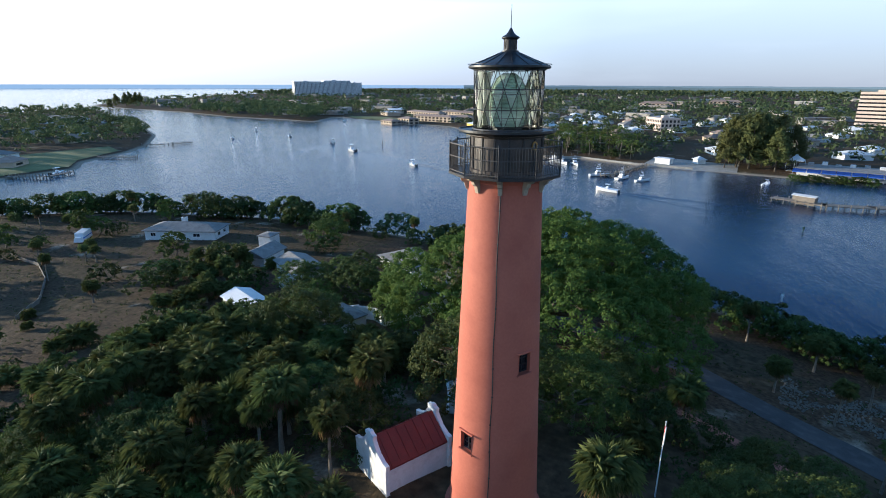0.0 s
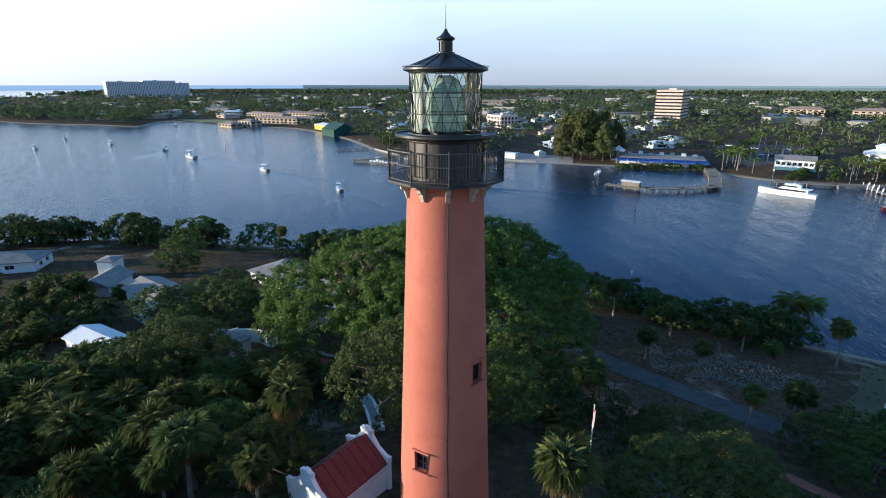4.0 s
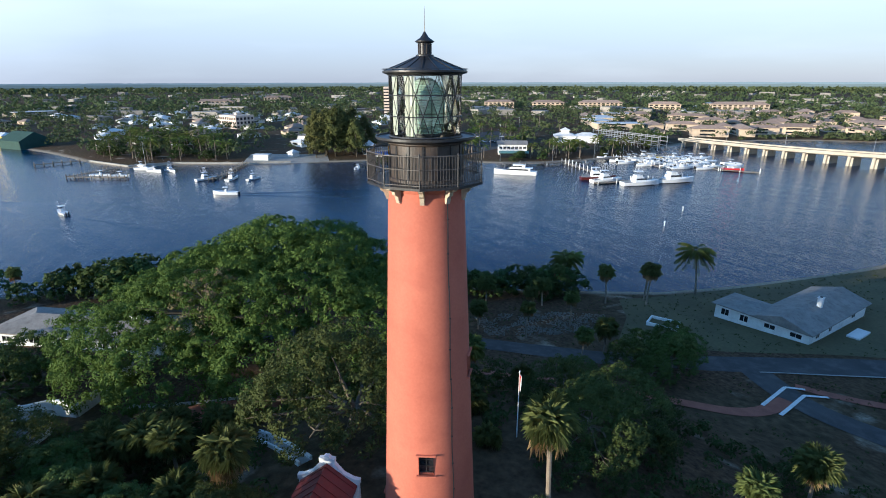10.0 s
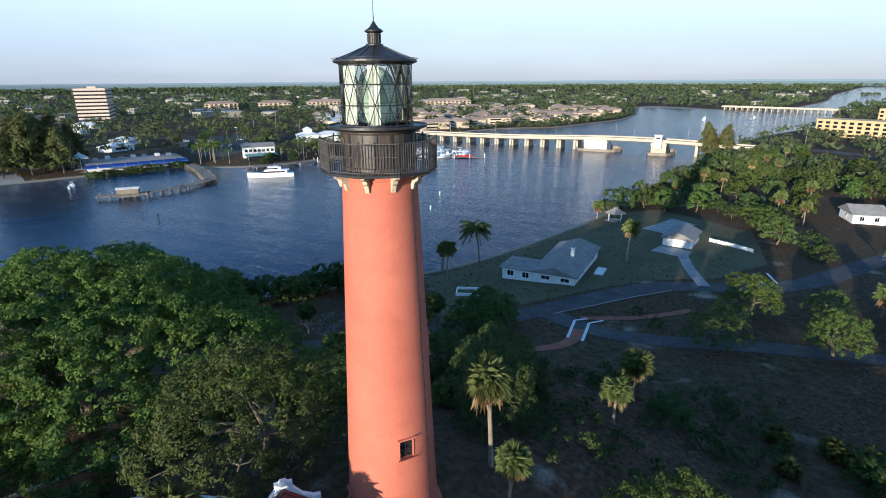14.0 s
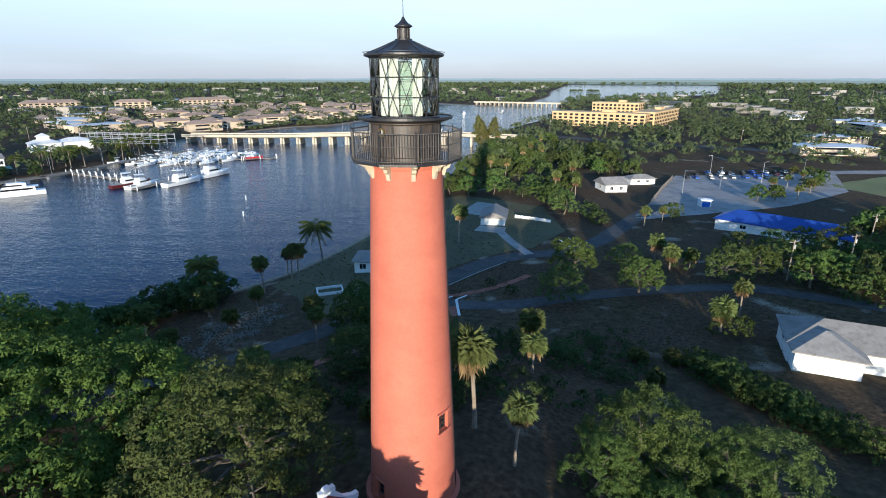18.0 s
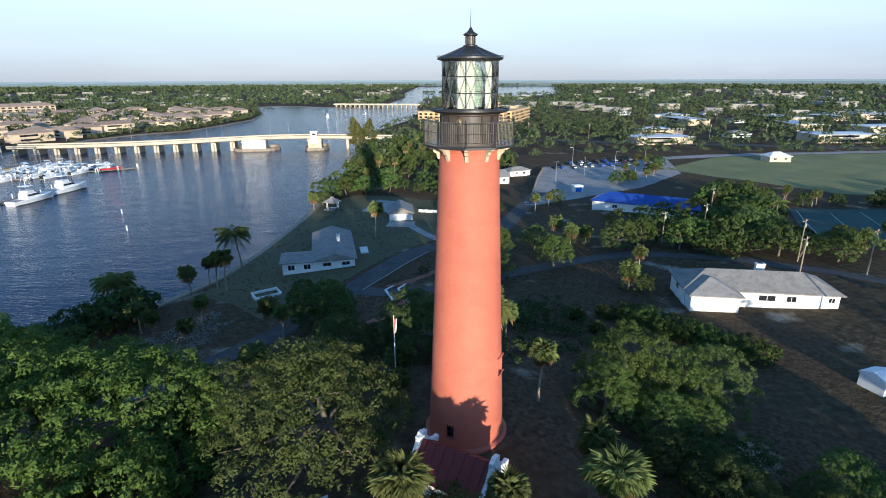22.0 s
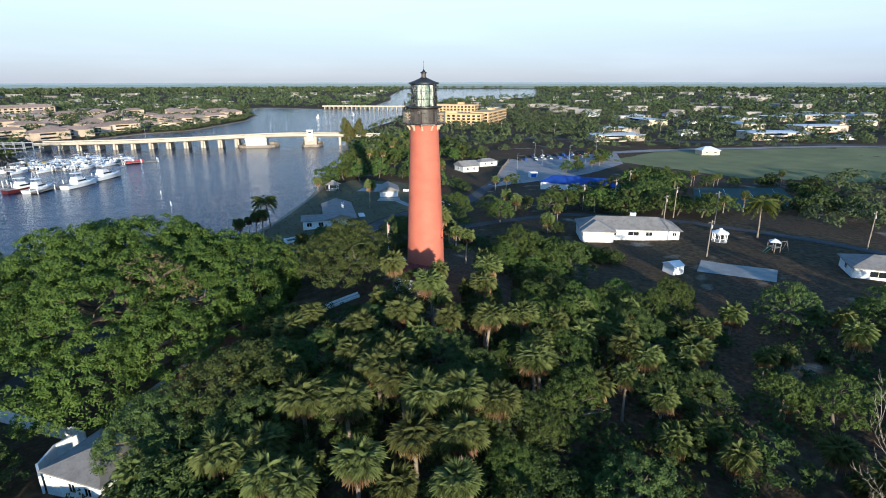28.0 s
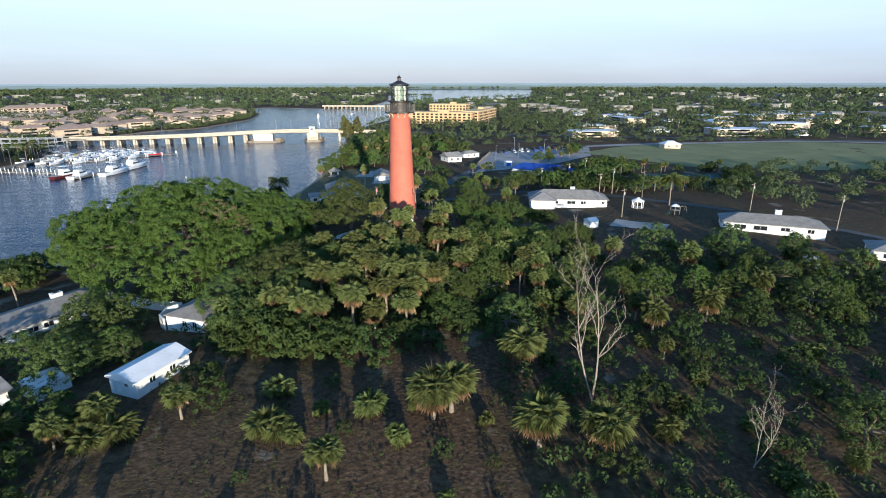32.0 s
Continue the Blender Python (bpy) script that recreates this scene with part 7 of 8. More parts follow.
dock("marina_dock", "floating dock between moored boats", [(-246, 205), (-205, 205)], 2.2, 0.7, 6, 2.4, WHITE_PAINT)
dock("private_dock", "grey timber dock on piles", [(-345, -108), (-335, -128)], 2.0, 1.2)
dock("private_dock", "grey timber dock with tall piles", [(-306, -80), (-282, -98), (-270, -70)], 2.2, 1.2)
dock("private_dock", "grey timber boat dock below the garden", [(-113, -298), (-122, -280), (-136, -284)], 2.2, 1.2, 3)
dock("private_dock", "grey timber dock below the garden", [(-180, -330), (-190, -308)], 2.0, 1.2, 3)
dock("private_dock", "grey timber dock with boat lifts", [(-236, -366), (-252, -352), (-268, -350)], 2.0, 1.2, 3)
dock("private_dock", "low white dock below the lawn", [(-84, -306), (-100, -284)], 3.0, 1.2, 3)
dock("fish_dock", "timber dock for the fishing boats", [(-300, -14), (-262, -24), (-250, -30)], 2.2, 1.2, 4)
moor("sport", sport_boat, -180, 150, 85, 1.0)
moor("sport", sport_boat, -168, 160, 80, 1.15)
moor("sport", sport_boat, -168, 180, 80, 1.25)
moor("dark", lambda: sport_boat("sport_yacht", "dark-red-hulled sport yacht at the marina", 17.0, NAVY_HULL, False), -187, 150, 70)
moor("red", lambda: console_boat("work_boat", "bright red work boat at the dock", 11.0, RED_HULL), -184, 234, 40)
moor("yellow", lambda: console_boat("work_boat", "yellow work boat in the marina", 11.0, YELLOW_HULL), -236, 226, 60)
rng = np.random.default_rng(8)
for k in range(44):
    x, y = rng.uniform(-244, -190), rng.uniform(196, 250)
    x += (y - 222) * 0.2
    if abs(y - 229) < 3 or abs(y - 205) < 3:
        y += 6
    moor("console" if k % 3 else "cruiser", console_boat, x, y, rng.choice([75, 255]) + rng.uniform(-8, 8), rng.uniform(0.9, 1.3), "boats in the marina")
for x, y, a, k in ((-254, -32, 120, 0.8), (-250, -20, 150, 0.9), (-247, -10, 130, 0.75)):
    moor("sport_low", lambda: sport_boat("fishing_boat", "white charter fishing boat with cabin", 14.0, None, True), x, y, a, k)
for x, y, a in ((-290, -60, 40), (-283, -84, 60), (-277, -74, 60), (-312, -70, 20)):
    moor("cruiser", console_boat, x, y, a)
moor("sport_low", sport_boat, -288, -52, 30, 0.9)
moor("console", console_boat, -132, -290, 200, 1.1)
moor("cruiser", console_boat, -262, 45, 160, 0.8)
for x, y, c in ((-170, 47, COURT), (-99, 33, WHITE_PAINT), (-314, -202, DOCK_WOOD), (-120, 140, WHITE_PAINT), (-105, 118, WHITE_PAINT)):
    mk = thing("channel_marker", "small channel marker post in the river", "marker", pose(x, y, 0))
    part("post", Shape().tube([(0, 0, -3), (0, 0, 1.6 if c is not DOCK_WOOD else 5.5)], 0.16, 6), c, mk)
    part("sign", Shape().box(0, 0, 1.1 if c is not DOCK_WOOD else 4.6, 0.08, 0.7, 0.7), c, mk)


# ---------------------------------------------------------------- far bank
def block(name, label, category, x, y, turn, L, W, floors, fh, wall_mat, bays, side_bays, roof_mat=None, band=False, rise=0.0, strips=False):
    """A storeyed building: walls, floor slabs, a window and balcony front for each bay."""
    ob = thing(name, label, category, pose(x, y, ground(x, y), 0, 0, turn))
    H = floors * fh
    part("wall", Shape().box(0, 0, -1.5, L, W, H + 1.5), wall_mat, ob)
    if rise:
        part("roof", roof_shape(L, W, H + 0.02, rise, "hip", 0.8), roof_mat, ob)
    else:
        part("roof", Shape().box(0, 0, H, L + 0.3, W + 0.3, 0.9).box(L * 0.1, 0, H + 0.9, L * 0.15, W * 0.3, 2.2), roof_mat or wall_mat, ob)
    for k in range(floors):
        z = k * fh
        if band:
            part("window_band", Shape().box(0, 0, z + 1.1, L + 0.1, W + 0.1, fh * 0.42), DARK_GLASS, ob)
            part("floor_band", Shape().box(0, 0, z + 1.1 + fh * 0.42, L + 1.0, W + 1.0, fh * 0.58), wall_mat, ob)
            continue
        part("floor_slab", Shape().box(0, 0, z + fh - 0.2, L + 0.5, W + 0.5, 0.22), wall_mat, ob)
        for sd, cnt, ln, dp in ((0, bays, L, W), (180, bays, L, W), (90, side_bays, W, L), (270, side_bays, W, L)):
            face = radians(turn + sd - 90)
            if not cnt or math.cos(face) * x + math.sin(face) * y > 0 or (strips and k):
                continue
            w = ln / cnt
            for i in range(cnt):
                key = (round(w, 2), round(fh, 2), strips)
                if key not in BAY:
                    BAY[key] = Shape().box(0, 0, 0.5, w * (0.22 if strips else 0.56), 0.3 if strips else 0.12, H - 2 if strips else fh * 0.6).mesh("window")
                u = -ln / 2 + w * (i + 0.5)
                c, s_ = math.cos(radians(sd)), math.sin(radians(sd))
                px, py = u * c + (dp / 2) * s_, u * s_ - (dp / 2) * c
                part("window", BAY[key], DARK_GLASS, ob, m=pose(px, py, z, 0, 0, sd))
    return ob


BAY = {}
block("office_tower", "eight-storey peach office building with dark window bands", "office building", -705, 190, -25, 48, 30, 9, 4.0, PEACH_WALL, 0, 0, PEACH_WALL, True)
block("office_block", "four-storey peach office block", "office building", -552, -20, 32, 30, 20, 3, 3.9, PEACH_WALL, 9, 5)
block("river_condo", "long cream five-storey condominium by the river", "apartment block", 8, 492, -17, 86, 20, 4, 3.0, CONDO_WALL, 16, 3)
block("river_condo", "cream condominium wing facing the park", "apartment block", 60, 528, 70, 84, 20, 4, 3.2, CONDO_WALL, 15, 3)
block("river_condo", "taller cream condominium wing behind", "apartment block", 24, 545, -17, 46, 20, 6, 3.1, CONDO_WALL, 11, 3)
block("beach_tower", "tall pale ocean-front apartment tower", "apartment tower", -1555, -1268, -30, 110, 24, 14, 3.4, PALE_ROOF, 22, 4, strips=True)
block("beach_tower", "tall pale ocean-front apartment tower", "apartment tower", -1648, -1214, -30, 105, 24, 15, 3.4, PALE_ROOF, 22, 4, strips=True)
block("beach_tower", "narrow ocean-front apartment tower", "apartment tower", -1714, -1176, -30, 45, 24, 13, 3.4, PALE_ROOF, 10, 4, strips=True)
for x, y, t, L in ((-524, -318, 60, 26), (-534, -300, 60, 24), (-562, -278, 75, 60), (-568, -246, 80, 30), (-640, -330, 60, 80), (-660, -280, 65, 80)):
    block("waterfront_flats", "two-storey pale waterfront flats with tile roof", "apartment block", x, y, t, L, 14, 2, 3.0, CREAM_WALL, max(4, int(L / 6)), 2, TILE_ROOF, False, 2.2)
for x, y, t, L in ((-820, 400, 65, 50), (-773, 468, 65, 52), (-735, 545, 65, 70), (-642, 595, 50, 46), (-592, 690, 60, 80), (-1050, -60, 80, 60), (-1250, 60, 85, 60)):
    block("hillside_condo", "cream three-storey condominium with brown tile roof", "apartment block", x, y, t, L, 16, 3, 3.2, CREAM_WALL, max(5, int(L / 7)), 2, TILE_ROOF, False, 4.0)

# waterfront restaurants
cafe = house("dock_restaurant", "long low waterfront restaurant with flat pale roof", "restaurant", -301, 86, 78, 46, 22, 3.4, 0.7, "hip", WHITE_PAINT, GREY_ROOF, over=0.5)
for k in range(7):
    part("roof_unit", Shape().box(-18 + 6 * k, 2.0 + 3 * math.sin(k * 2.0), 3.9, 2.4, 1.8, 1.3 + 0.4 * (k % 2)), PALE_ROOF if k % 2 else STEEL, cafe)
for k in range(8):
    aw = part("awning", Shape().add([(-2.9, 0, 3.2), (2.9, 0, 3.2), (2.9, -5.5, 2.4), (-2.9, -5.5, 2.4), (-2.9, -5.5, 1.9), (2.9, -5.5, 1.9)], [(0, 3, 2, 1), (3, 4, 5, 2), (0, 1, 2, 3)]), BLUE_AWNING, cafe, "blue canvas awning", m=pose(-21.7 + 6.2 * k, -11.2, 0))
    part("awning_post", Shape().tube([(-2.8, -5.4, -1), (-2.8, -5.4, 2.2)], 0.08, 5), WHITE_PAINT, aw)
gazebo("restaurant_gazebo", "white pavilion on the restaurant roof terrace", -308, 62, 9, 5.5, 4, PALE_ROOF, 30)
teal = house("teal_restaurant", "two-storey white restaurant with grey roof", "restaurant", -276, 148, 66, 18, 11, 6.4, 2.0, "gable", WHITE_PAINT, GREY_ROOF, wins=[("s", -7.5 + 2.5 * k, 1.7, 1.6, 3.6) for k in range(7)], z=1.8)
house("teal_verandah", "open dining verandah with sea-green metal roof", "verandah", -264, 143, 66, 17, 7, 2.8, 0.9, "gable", DARK_GLASS, GREEN_ROOF, z=1.6)
house("cupola_hall", "white pavilion hall with stepped cupola", "pavilion", -322, 216, 60, 16, 14, 5.0, 3.0, "hip", WHITE_PAINT, PALE_ROOF, wing=(16, 0, 18, 12, 2.4, "hip"))
house("cupola", "white cupola on the pavilion roof", "cupola", -322, 216, 60, 6, 6, 9.0, 2.0, "hip", WHITE_PAINT, PALE_ROOF)
house("marina_tent", "white boxy store beside the boat ramp", "store", -309, -4, 70, 9, 5, 3.2, 0.4, "hip", WHITE_PAINT, PALE_ROOF)
house("market_tent", "small white peaked tent by the ramp", "tent", -314, 15, 30, 5, 5, 2.6, 1.8, "hip", WHITE_PAINT, PALE_ROOF)
house("green_boathouse", "large dark green round-roofed boathouse", "boathouse", -447, -166, 45, 26, 22, 5.0, 6.0, "gable", COURT, COURT, over=0.2)
house("yellow_boathouse", "yellow waterfront building with low roof", "boathouse", -494, -196, 45, 26, 14, 4.5, 2.0, "hip", YELLOW_HULL, PALE_ROOF)
rack = thing("boat_rack", "open steel dry-storage rack for boats", "boat rack", pose(-292, 250, ground(-292, 250), 0, 0, 5))
for i in range(12):
    for j in range(2):
        part("upright", Shape().box(-33 + 6 * i, -4 + 8 * j, -0.5, 0.4, 0.4, 9.5), STEEL, rack)
for z in (2.5, 5.2, 8.0):
    for j in range(2):
        part("beam", Shape().box(0, -4 + 8 * j, z, 67, 0.35, 0.45), STEEL, rack)
dock("bulkhead", "concrete seawall walk along the marina", [(-243, 126), (-238, 150), (-238, 176), (-243, 218), (-238, 242)], 5.0, 1.5, 9, 1.5, CONCRETE)
patch("ramp_lot", "pale sandy boat-ramp lot", "parking lot", [(-298, -16), (-294, 34), (-318, 36), (-330, -10)], CONCRETE)
patch("restaurant_lot", "asphalt lot behind the restaurant", "parking lot", [(-320, 128), (-290, 132), (-330, 190), (-420, 210), (-410, 150)], ASPHALT)
wall_run("seawall", "pale concrete seawall under the palms", "seawall", [(-345, -103), (-312, -76), (-317, -54), (-303, -20), (-298, 12)], 0.9, 0.8, CONCRETE, 0, 12)
patch("seaside_lawn", "bright waterfront lawn", "lawn", [(-108, -302), (-146, -304), (-165, -327), (-205, -347), (-215, -372), (-150, -375), (-90, -345)], FIELD_GRASS, 0.1, 8)
patch("seaside_lawn", "green waterfront lawn across the bay", "lawn", [(-585, -412), (-563, -350), (-534, -296), (-560, -296), (-610, -380), (-608, -440)], FIELD_GRASS, 0.1, 12)

# houses across the water: a few kinds, repeated
VILLA = {}


def villa(kind, x, y, turn, k=1.0):
    if kind not in VILLA:
        wall, roof, L, W, h, r, lab = {
            "tile": (CREAM_WALL, TILE_ROOF, 18, 13, 3.4, 3.0, "cream villa with brown tile hipped roof"),
            "grey": (WHITE_PAINT, GREY_ROOF, 17, 12, 3.0, 2.4, "white bungalow with grey shingle roof"),
            "white": (WHITE_PAINT, PALE_ROOF, 16, 11, 3.0, 2.0, "white bungalow with white roof"),
            "town": (CREAM_WALL, TILE_ROOF, 26, 12, 6.0, 2.6, "two-storey cream townhouse row with tile roof"),
            "pale": (WHITE_PAINT, PALE_ROOF, 24, 11, 6.2, 2.4, "two-storey white townhouse row with pale roof"),
            "shop": (CREAM_WALL, PALE_ROOF, 44, 22, 5.5, 0.5, "long low commercial building with white flat roof")}[kind]
        ob = VILLA[kind] = house("house" if kind != "shop" else "shop", lab, "house" if kind != "shop" else "shop", x, y, turn, L, W, h, r, "hip", wall, roof)
        for z in ((1.0,) if h < 5 else (1.0, 3.9)):
            for sg in (-1, 1):
                part("window", Shape().box(0.1 * sg * L, sg * (W / 2 + 0.03), z, L * 0.42, 0.1, 1.3), DARK_GLASS, ob)
        return VILLA[kind]
    return copy_thing(VILLA[kind], Matrix.Translation((x, y, ground(x, y))) @ Matrix.Rotation(radians(turn), 4, "Z") @ Matrix.Diagonal((k, k, k, 1)))


rng = np.random.default_rng(19)
TAKEN = []


def settle_in(poly, count, kinds, apart, angle):
    xs, ys = [p[0] for p in poly], [p[1] for p in poly]
    done = tries = 0
    while done < count and tries < count * 30:
        tries += 1
        x, y = rng.uniform(min(xs), max(xs)), rng.uniform(min(ys), max(ys))
        if not inside(poly, np.array([x]), np.array([y]))[0] or any((x - a) ** 2 + (y - b) ** 2 < apart ** 2 for a, b in TAKEN):
            continue
        TAKEN.append((x, y))
        villa(kinds[rng.integers(len(kinds))], x, y, angle + rng.choice([0, 90]) + rng.uniform(-8, 8), rng.uniform(0.85, 1.15))
        done += 1


settle_in([(-280, 390), (-262, 480), (-262, 600), (-290, 690), (-420, 720), (-560, 700), (-560, 460), (-400, 360), (-320, 330)], 64, ["town", "town", "tile", "tile"], 21, 60)
settle_in([(-320, 330), (-400, 380), (-560, 480), (-560, 380), (-420, 300)], 14, ["tile", "tile", "shop"], 30, 65)
settle_in([(-360, 20), (-380, 130), (-640, 160), (-640, -60), (-480, -100)], 26, ["grey", "white", "tile"], 38, 30)
settle_in([(-360, -100), (-440, -120), (-640, -160), (-900, -120), (-700, 60), (-420, -40)], 34, ["white", "grey", "white"], 30, 30)
settle_in([(-660, -200), (-620, -420), (-760, -600), (-860, -500), (-860, -220)], 18, ["tile", "grey", "shop", "white"], 45, 40)
settle_in([(-120, -320), (-200, -380), (-300, -470), (-390, -620), (-280, -720), (-100, -560), (0, -460)], 22, ["tile", "white", "grey"], 34, 35)
settle_in([(-560, 750), (-600, 460), (-700, 640), (-760, 800), (-420, 900)], 14, ["tile", "white", "grey", "shop"], 50, 30)
settle_in([(140, 330), (330, 320), (520, 420), (520, 640), (200, 640)], 24, ["grey", "white", "shop", "shop"], 48, 5)

# the highway north of the park, with cars
ribbon("highway", "grey divided highway beyond the park", "road", [(-70, 342), (-38, 395), (38, 360), (114, 342), (308, 300), (520, 262), (900, 230)], 12, ASPHALT, 0.12, 12)
CARS = {}


def car(x, y, turn, paint, label):
    key = paint.name
    m = pose(x, y, ground(x, y) + 0.06, 0, 0, turn)
    if key in CARS:
        return copy_thing(CARS[key], m)
    ob = thing("car", label, "car", m, "parked cars")
    part("body", Shape().add([(-2.2, -0.85, 0.35), (2.2, -0.85, 0.35), (2.2, 0.85, 0.35), (-2.2, 0.85, 0.35), (-2.15, -0.8, 0.85), (2.1, -0.78, 0.75), (2.1, 0.78, 0.75), (-2.15, 0.8, 0.85)], [(3, 2, 1, 0), (4, 5, 6, 7), (0, 1, 5, 4), (1, 2, 6, 5), (2, 3, 7, 6), (3, 0, 4, 7)]), paint, ob)
    part("window_glass", cabin(-1.7, 1.1, 1.5, 0.82, 0.5, 0.3, 0.8), DARK_GLASS, ob)
    part("roof", Shape().box(-0.65, 0, 1.3, 1.6, 1.15, 0.08), paint, ob)
    for px in (-1.35, 1.35):
        for py in (-0.8, 0.8):
            part("wheel", Shape().tube([(px, py - 0.1, 0.32), (px, py + 0.1, 0.32)], 0.32, 10), RUBBER, ob)
    CARS[key] = ob
    return ob


PAINTS = [(GELCOAT, "parked white saloon car with dark windows"), (STEEL, "parked silver car with dark windows"), (RUBBER, "parked black car with dark windows"), (RED_HULL, "parked red car with dark windows"), (BLUE_AWNING, "parked blue car with dark windows")]
rng = np.random.default_rng(4)
for k in range(26):
    row = k // 9
    p, lab = PAINTS[rng.choice([0, 0, 1, 1, 2, 2, 3, 4])]
    car(50 + (k % 9) * 5 + rng.uniform(-1, 1) + row * 6, 226 + row * 9 + (k % 9) * 1.6, 100 + rng.uniform(-4, 4), p, lab)
for k in range(14):
    p, lab = PAINTS[rng.choice([0, 1, 2, 0])]
    car(-330 - rng.uniform(0, 70), 140 + rng.uniform(5, 50), 60 + rng.uniform(-6, 6), p, lab)


def lamp_post(x, y, h=9.0):
    ob = thing("street_lamp", "slim grey steel street lamp", "street lamp", pose(x, y, ground(x, y), 0, 0, rng.uniform(0, 360)), "street lamps")
    part("post", Shape().tube([(0, 0, -0.5), (0, 0, h)], [0.12, 0.07], 6), STEEL, ob)
    part("lamp_head", Shape().tube([(0, 0, h - 0.1), (1.0, 0, h + 0.15), (1.6, 0, h + 0.1)], [0.05, 0.08, 0.1], 5), STEEL, ob)


for x, y in ((44, 190), (60, 205), (80, 225), (100, 240), (62, 240), (-252, 128), (-246, 160), (-247, 190), (-250, 214), (-296, 150), (-340, 170), (-380, 190), (-420, 220), (-460, 250)):
    lamp_post(x, y)
for k in range(16):
    x, y = -70 + 42 * k, 375 - 7 * k + 12 * math.sin(k)
    utility_pole(x, y + 16, 12.5, -10)
for x, y, h in ((-420, 250, 16), (-470, 330, 18), (-380, 300, 14), (-520, 420, 18), (300, 700, 30), (520, 620, 26), (-700, 900, 34), (-560, 1000, 34), (-470, 240, 15), (-360, 235, 13), (420, 420, 20), (250, 480, 22)):
    utility_pole(x, y, h, rng.uniform(0, 180))

# ---------------------------------------------------------------- planting, space by space
rng = np.random.default_rng(123)


def far_woods(name, label, xs, ys, tall, clump, per):
    """Distant trees: clumps of small leaf sprays on the ground."""
    n = len(xs)
    zs_ = heights(xs, ys)
    h = tall * rng.uniform(0.7, 1.35, n)
    r = h * rng.uniform(0.42, 0.62, n)
    d = rng.normal(0, 1, (n, per, 3))
    d /= np.linalg.norm(d, axis=2, keepdims=True)
    d[:, :, 2] = np.abs(d[:, :, 2]) * 1.0 - 0.15
    d *= rng.uniform(0.75, 1.1, (n, per, 1))
    pts = np.stack([xs[:, None] + d[:, :, 0] * r[:, None], ys[:, None] + d[:, :, 1] * r[:, None], zs_[:, None] + h[:, None] * (0.52 + 0.45 * d[:, :, 2])], -1).reshape(-1, 3)
    nrm = d.reshape(-1, 3)
    size = np.repeat(clump * h / tall, per)
    me = leaf_mesh("leaves", pts, nrm, size, rng, 1.3)
    return tagged(part(name, me, SCRUB_LEAF if tall < 3 else FAR_LEAF), label, "trees", kind="stuff")


def off_lanes(x, y, gap):
    """True where a point keeps clear of the lanes and paths."""
    ok = np.ones(len(x), bool)
    for line in (ROAD_A, ROAD_B, BRICK_LINE, [(-3, 94), (-9, 104), (-15, 117)]):
        ok &= edge_distance(line + line[::-1], x, y) > gap
    return ok


def wood(name, label, poly, count, tall, clump=0.9, per=60, clear=()):
    """A wood seen from afar, inside a plan outline."""
    xs, ys = [p[0] for p in poly], [p[1] for p in poly]
    x, y = rng.uniform(min(xs), max(xs), count * 4), rng.uniform(min(ys), max(ys), count * 4)
    ok = inside(poly, x, y)
    for bx, by, br in clear:
        ok &= (x - bx) ** 2 + (y - by) ** 2 > br * br
    if tall < 3:
        ok &= off_lanes(x, y, 3.4)
    for bx, by in TAKEN:
        ok &= (x - bx) ** 2 + (y - by) ** 2 > 81
    return far_woods(name, label, x[ok][:count], y[ok][:count], tall, clump, per)


# shore palms and thickets below the tower
for x, y, h in ((-54.9, 57.6, 8.4), (-53.7, 66.6, 8.4), (-51, 65, 9.0), (-64, 51, 7), (-58, 44, 6.0), (-52, 38, 6.5), (-46, 43, 6.8), (-43, 32, 6.5), (-62, 33, 6.2), (-70, 24, 7.5), (-50, 26, 5.5), (-57, 70, 6.5), (-33, 41, 6), (-28, 33, 6.5), (-23, 47, 6), (-86, 2, 8)):
    plant("sabal_a", x, y, h, rng.uniform(0, 360))
for x, y, h in ((-30, 52, 6.0), (-25, 49, 6.5), (-22, 44, 6.5), (-28, 44, 6.0), (-25, 39, 6.0), (-20, 39, 5.0)):
    plant("oak_a", x, y, h, rng.uniform(0, 360))
plant("coco", -53.8, 81.0, 8.2, 200)
plant("coco", -76, 62.0, 6.0, 90)
plant("coco", -70, 56.0, 7.0, 10)
plant("sabal_c", -23.2, 101.0, 10.5, 30)
plant("coco", 88.0, 46.0, 8.0, 80)
plant("coco", 92, 108, 7.0, 80)
scatter([(-90, 16), (-80, 30), (-72, 46), (-66, 57), (-61, 56), (-64, 44), (-72, 28), (-84, 12)], 26, [("bush_b", 3, (2.5, 4)), ("bush_a", 1, (2.5, 4))], 2.8, rng)
scatter([(-104, -40), (-97, 0), (-88, 14), (-80, 10), (-88, -8), (-94, -40)], 20, [("bush_b", 2, (3, 5)), ("bush_a", 1, (3, 5)), ("sabal_a", 0.7, (6, 8))], 3.5, rng)
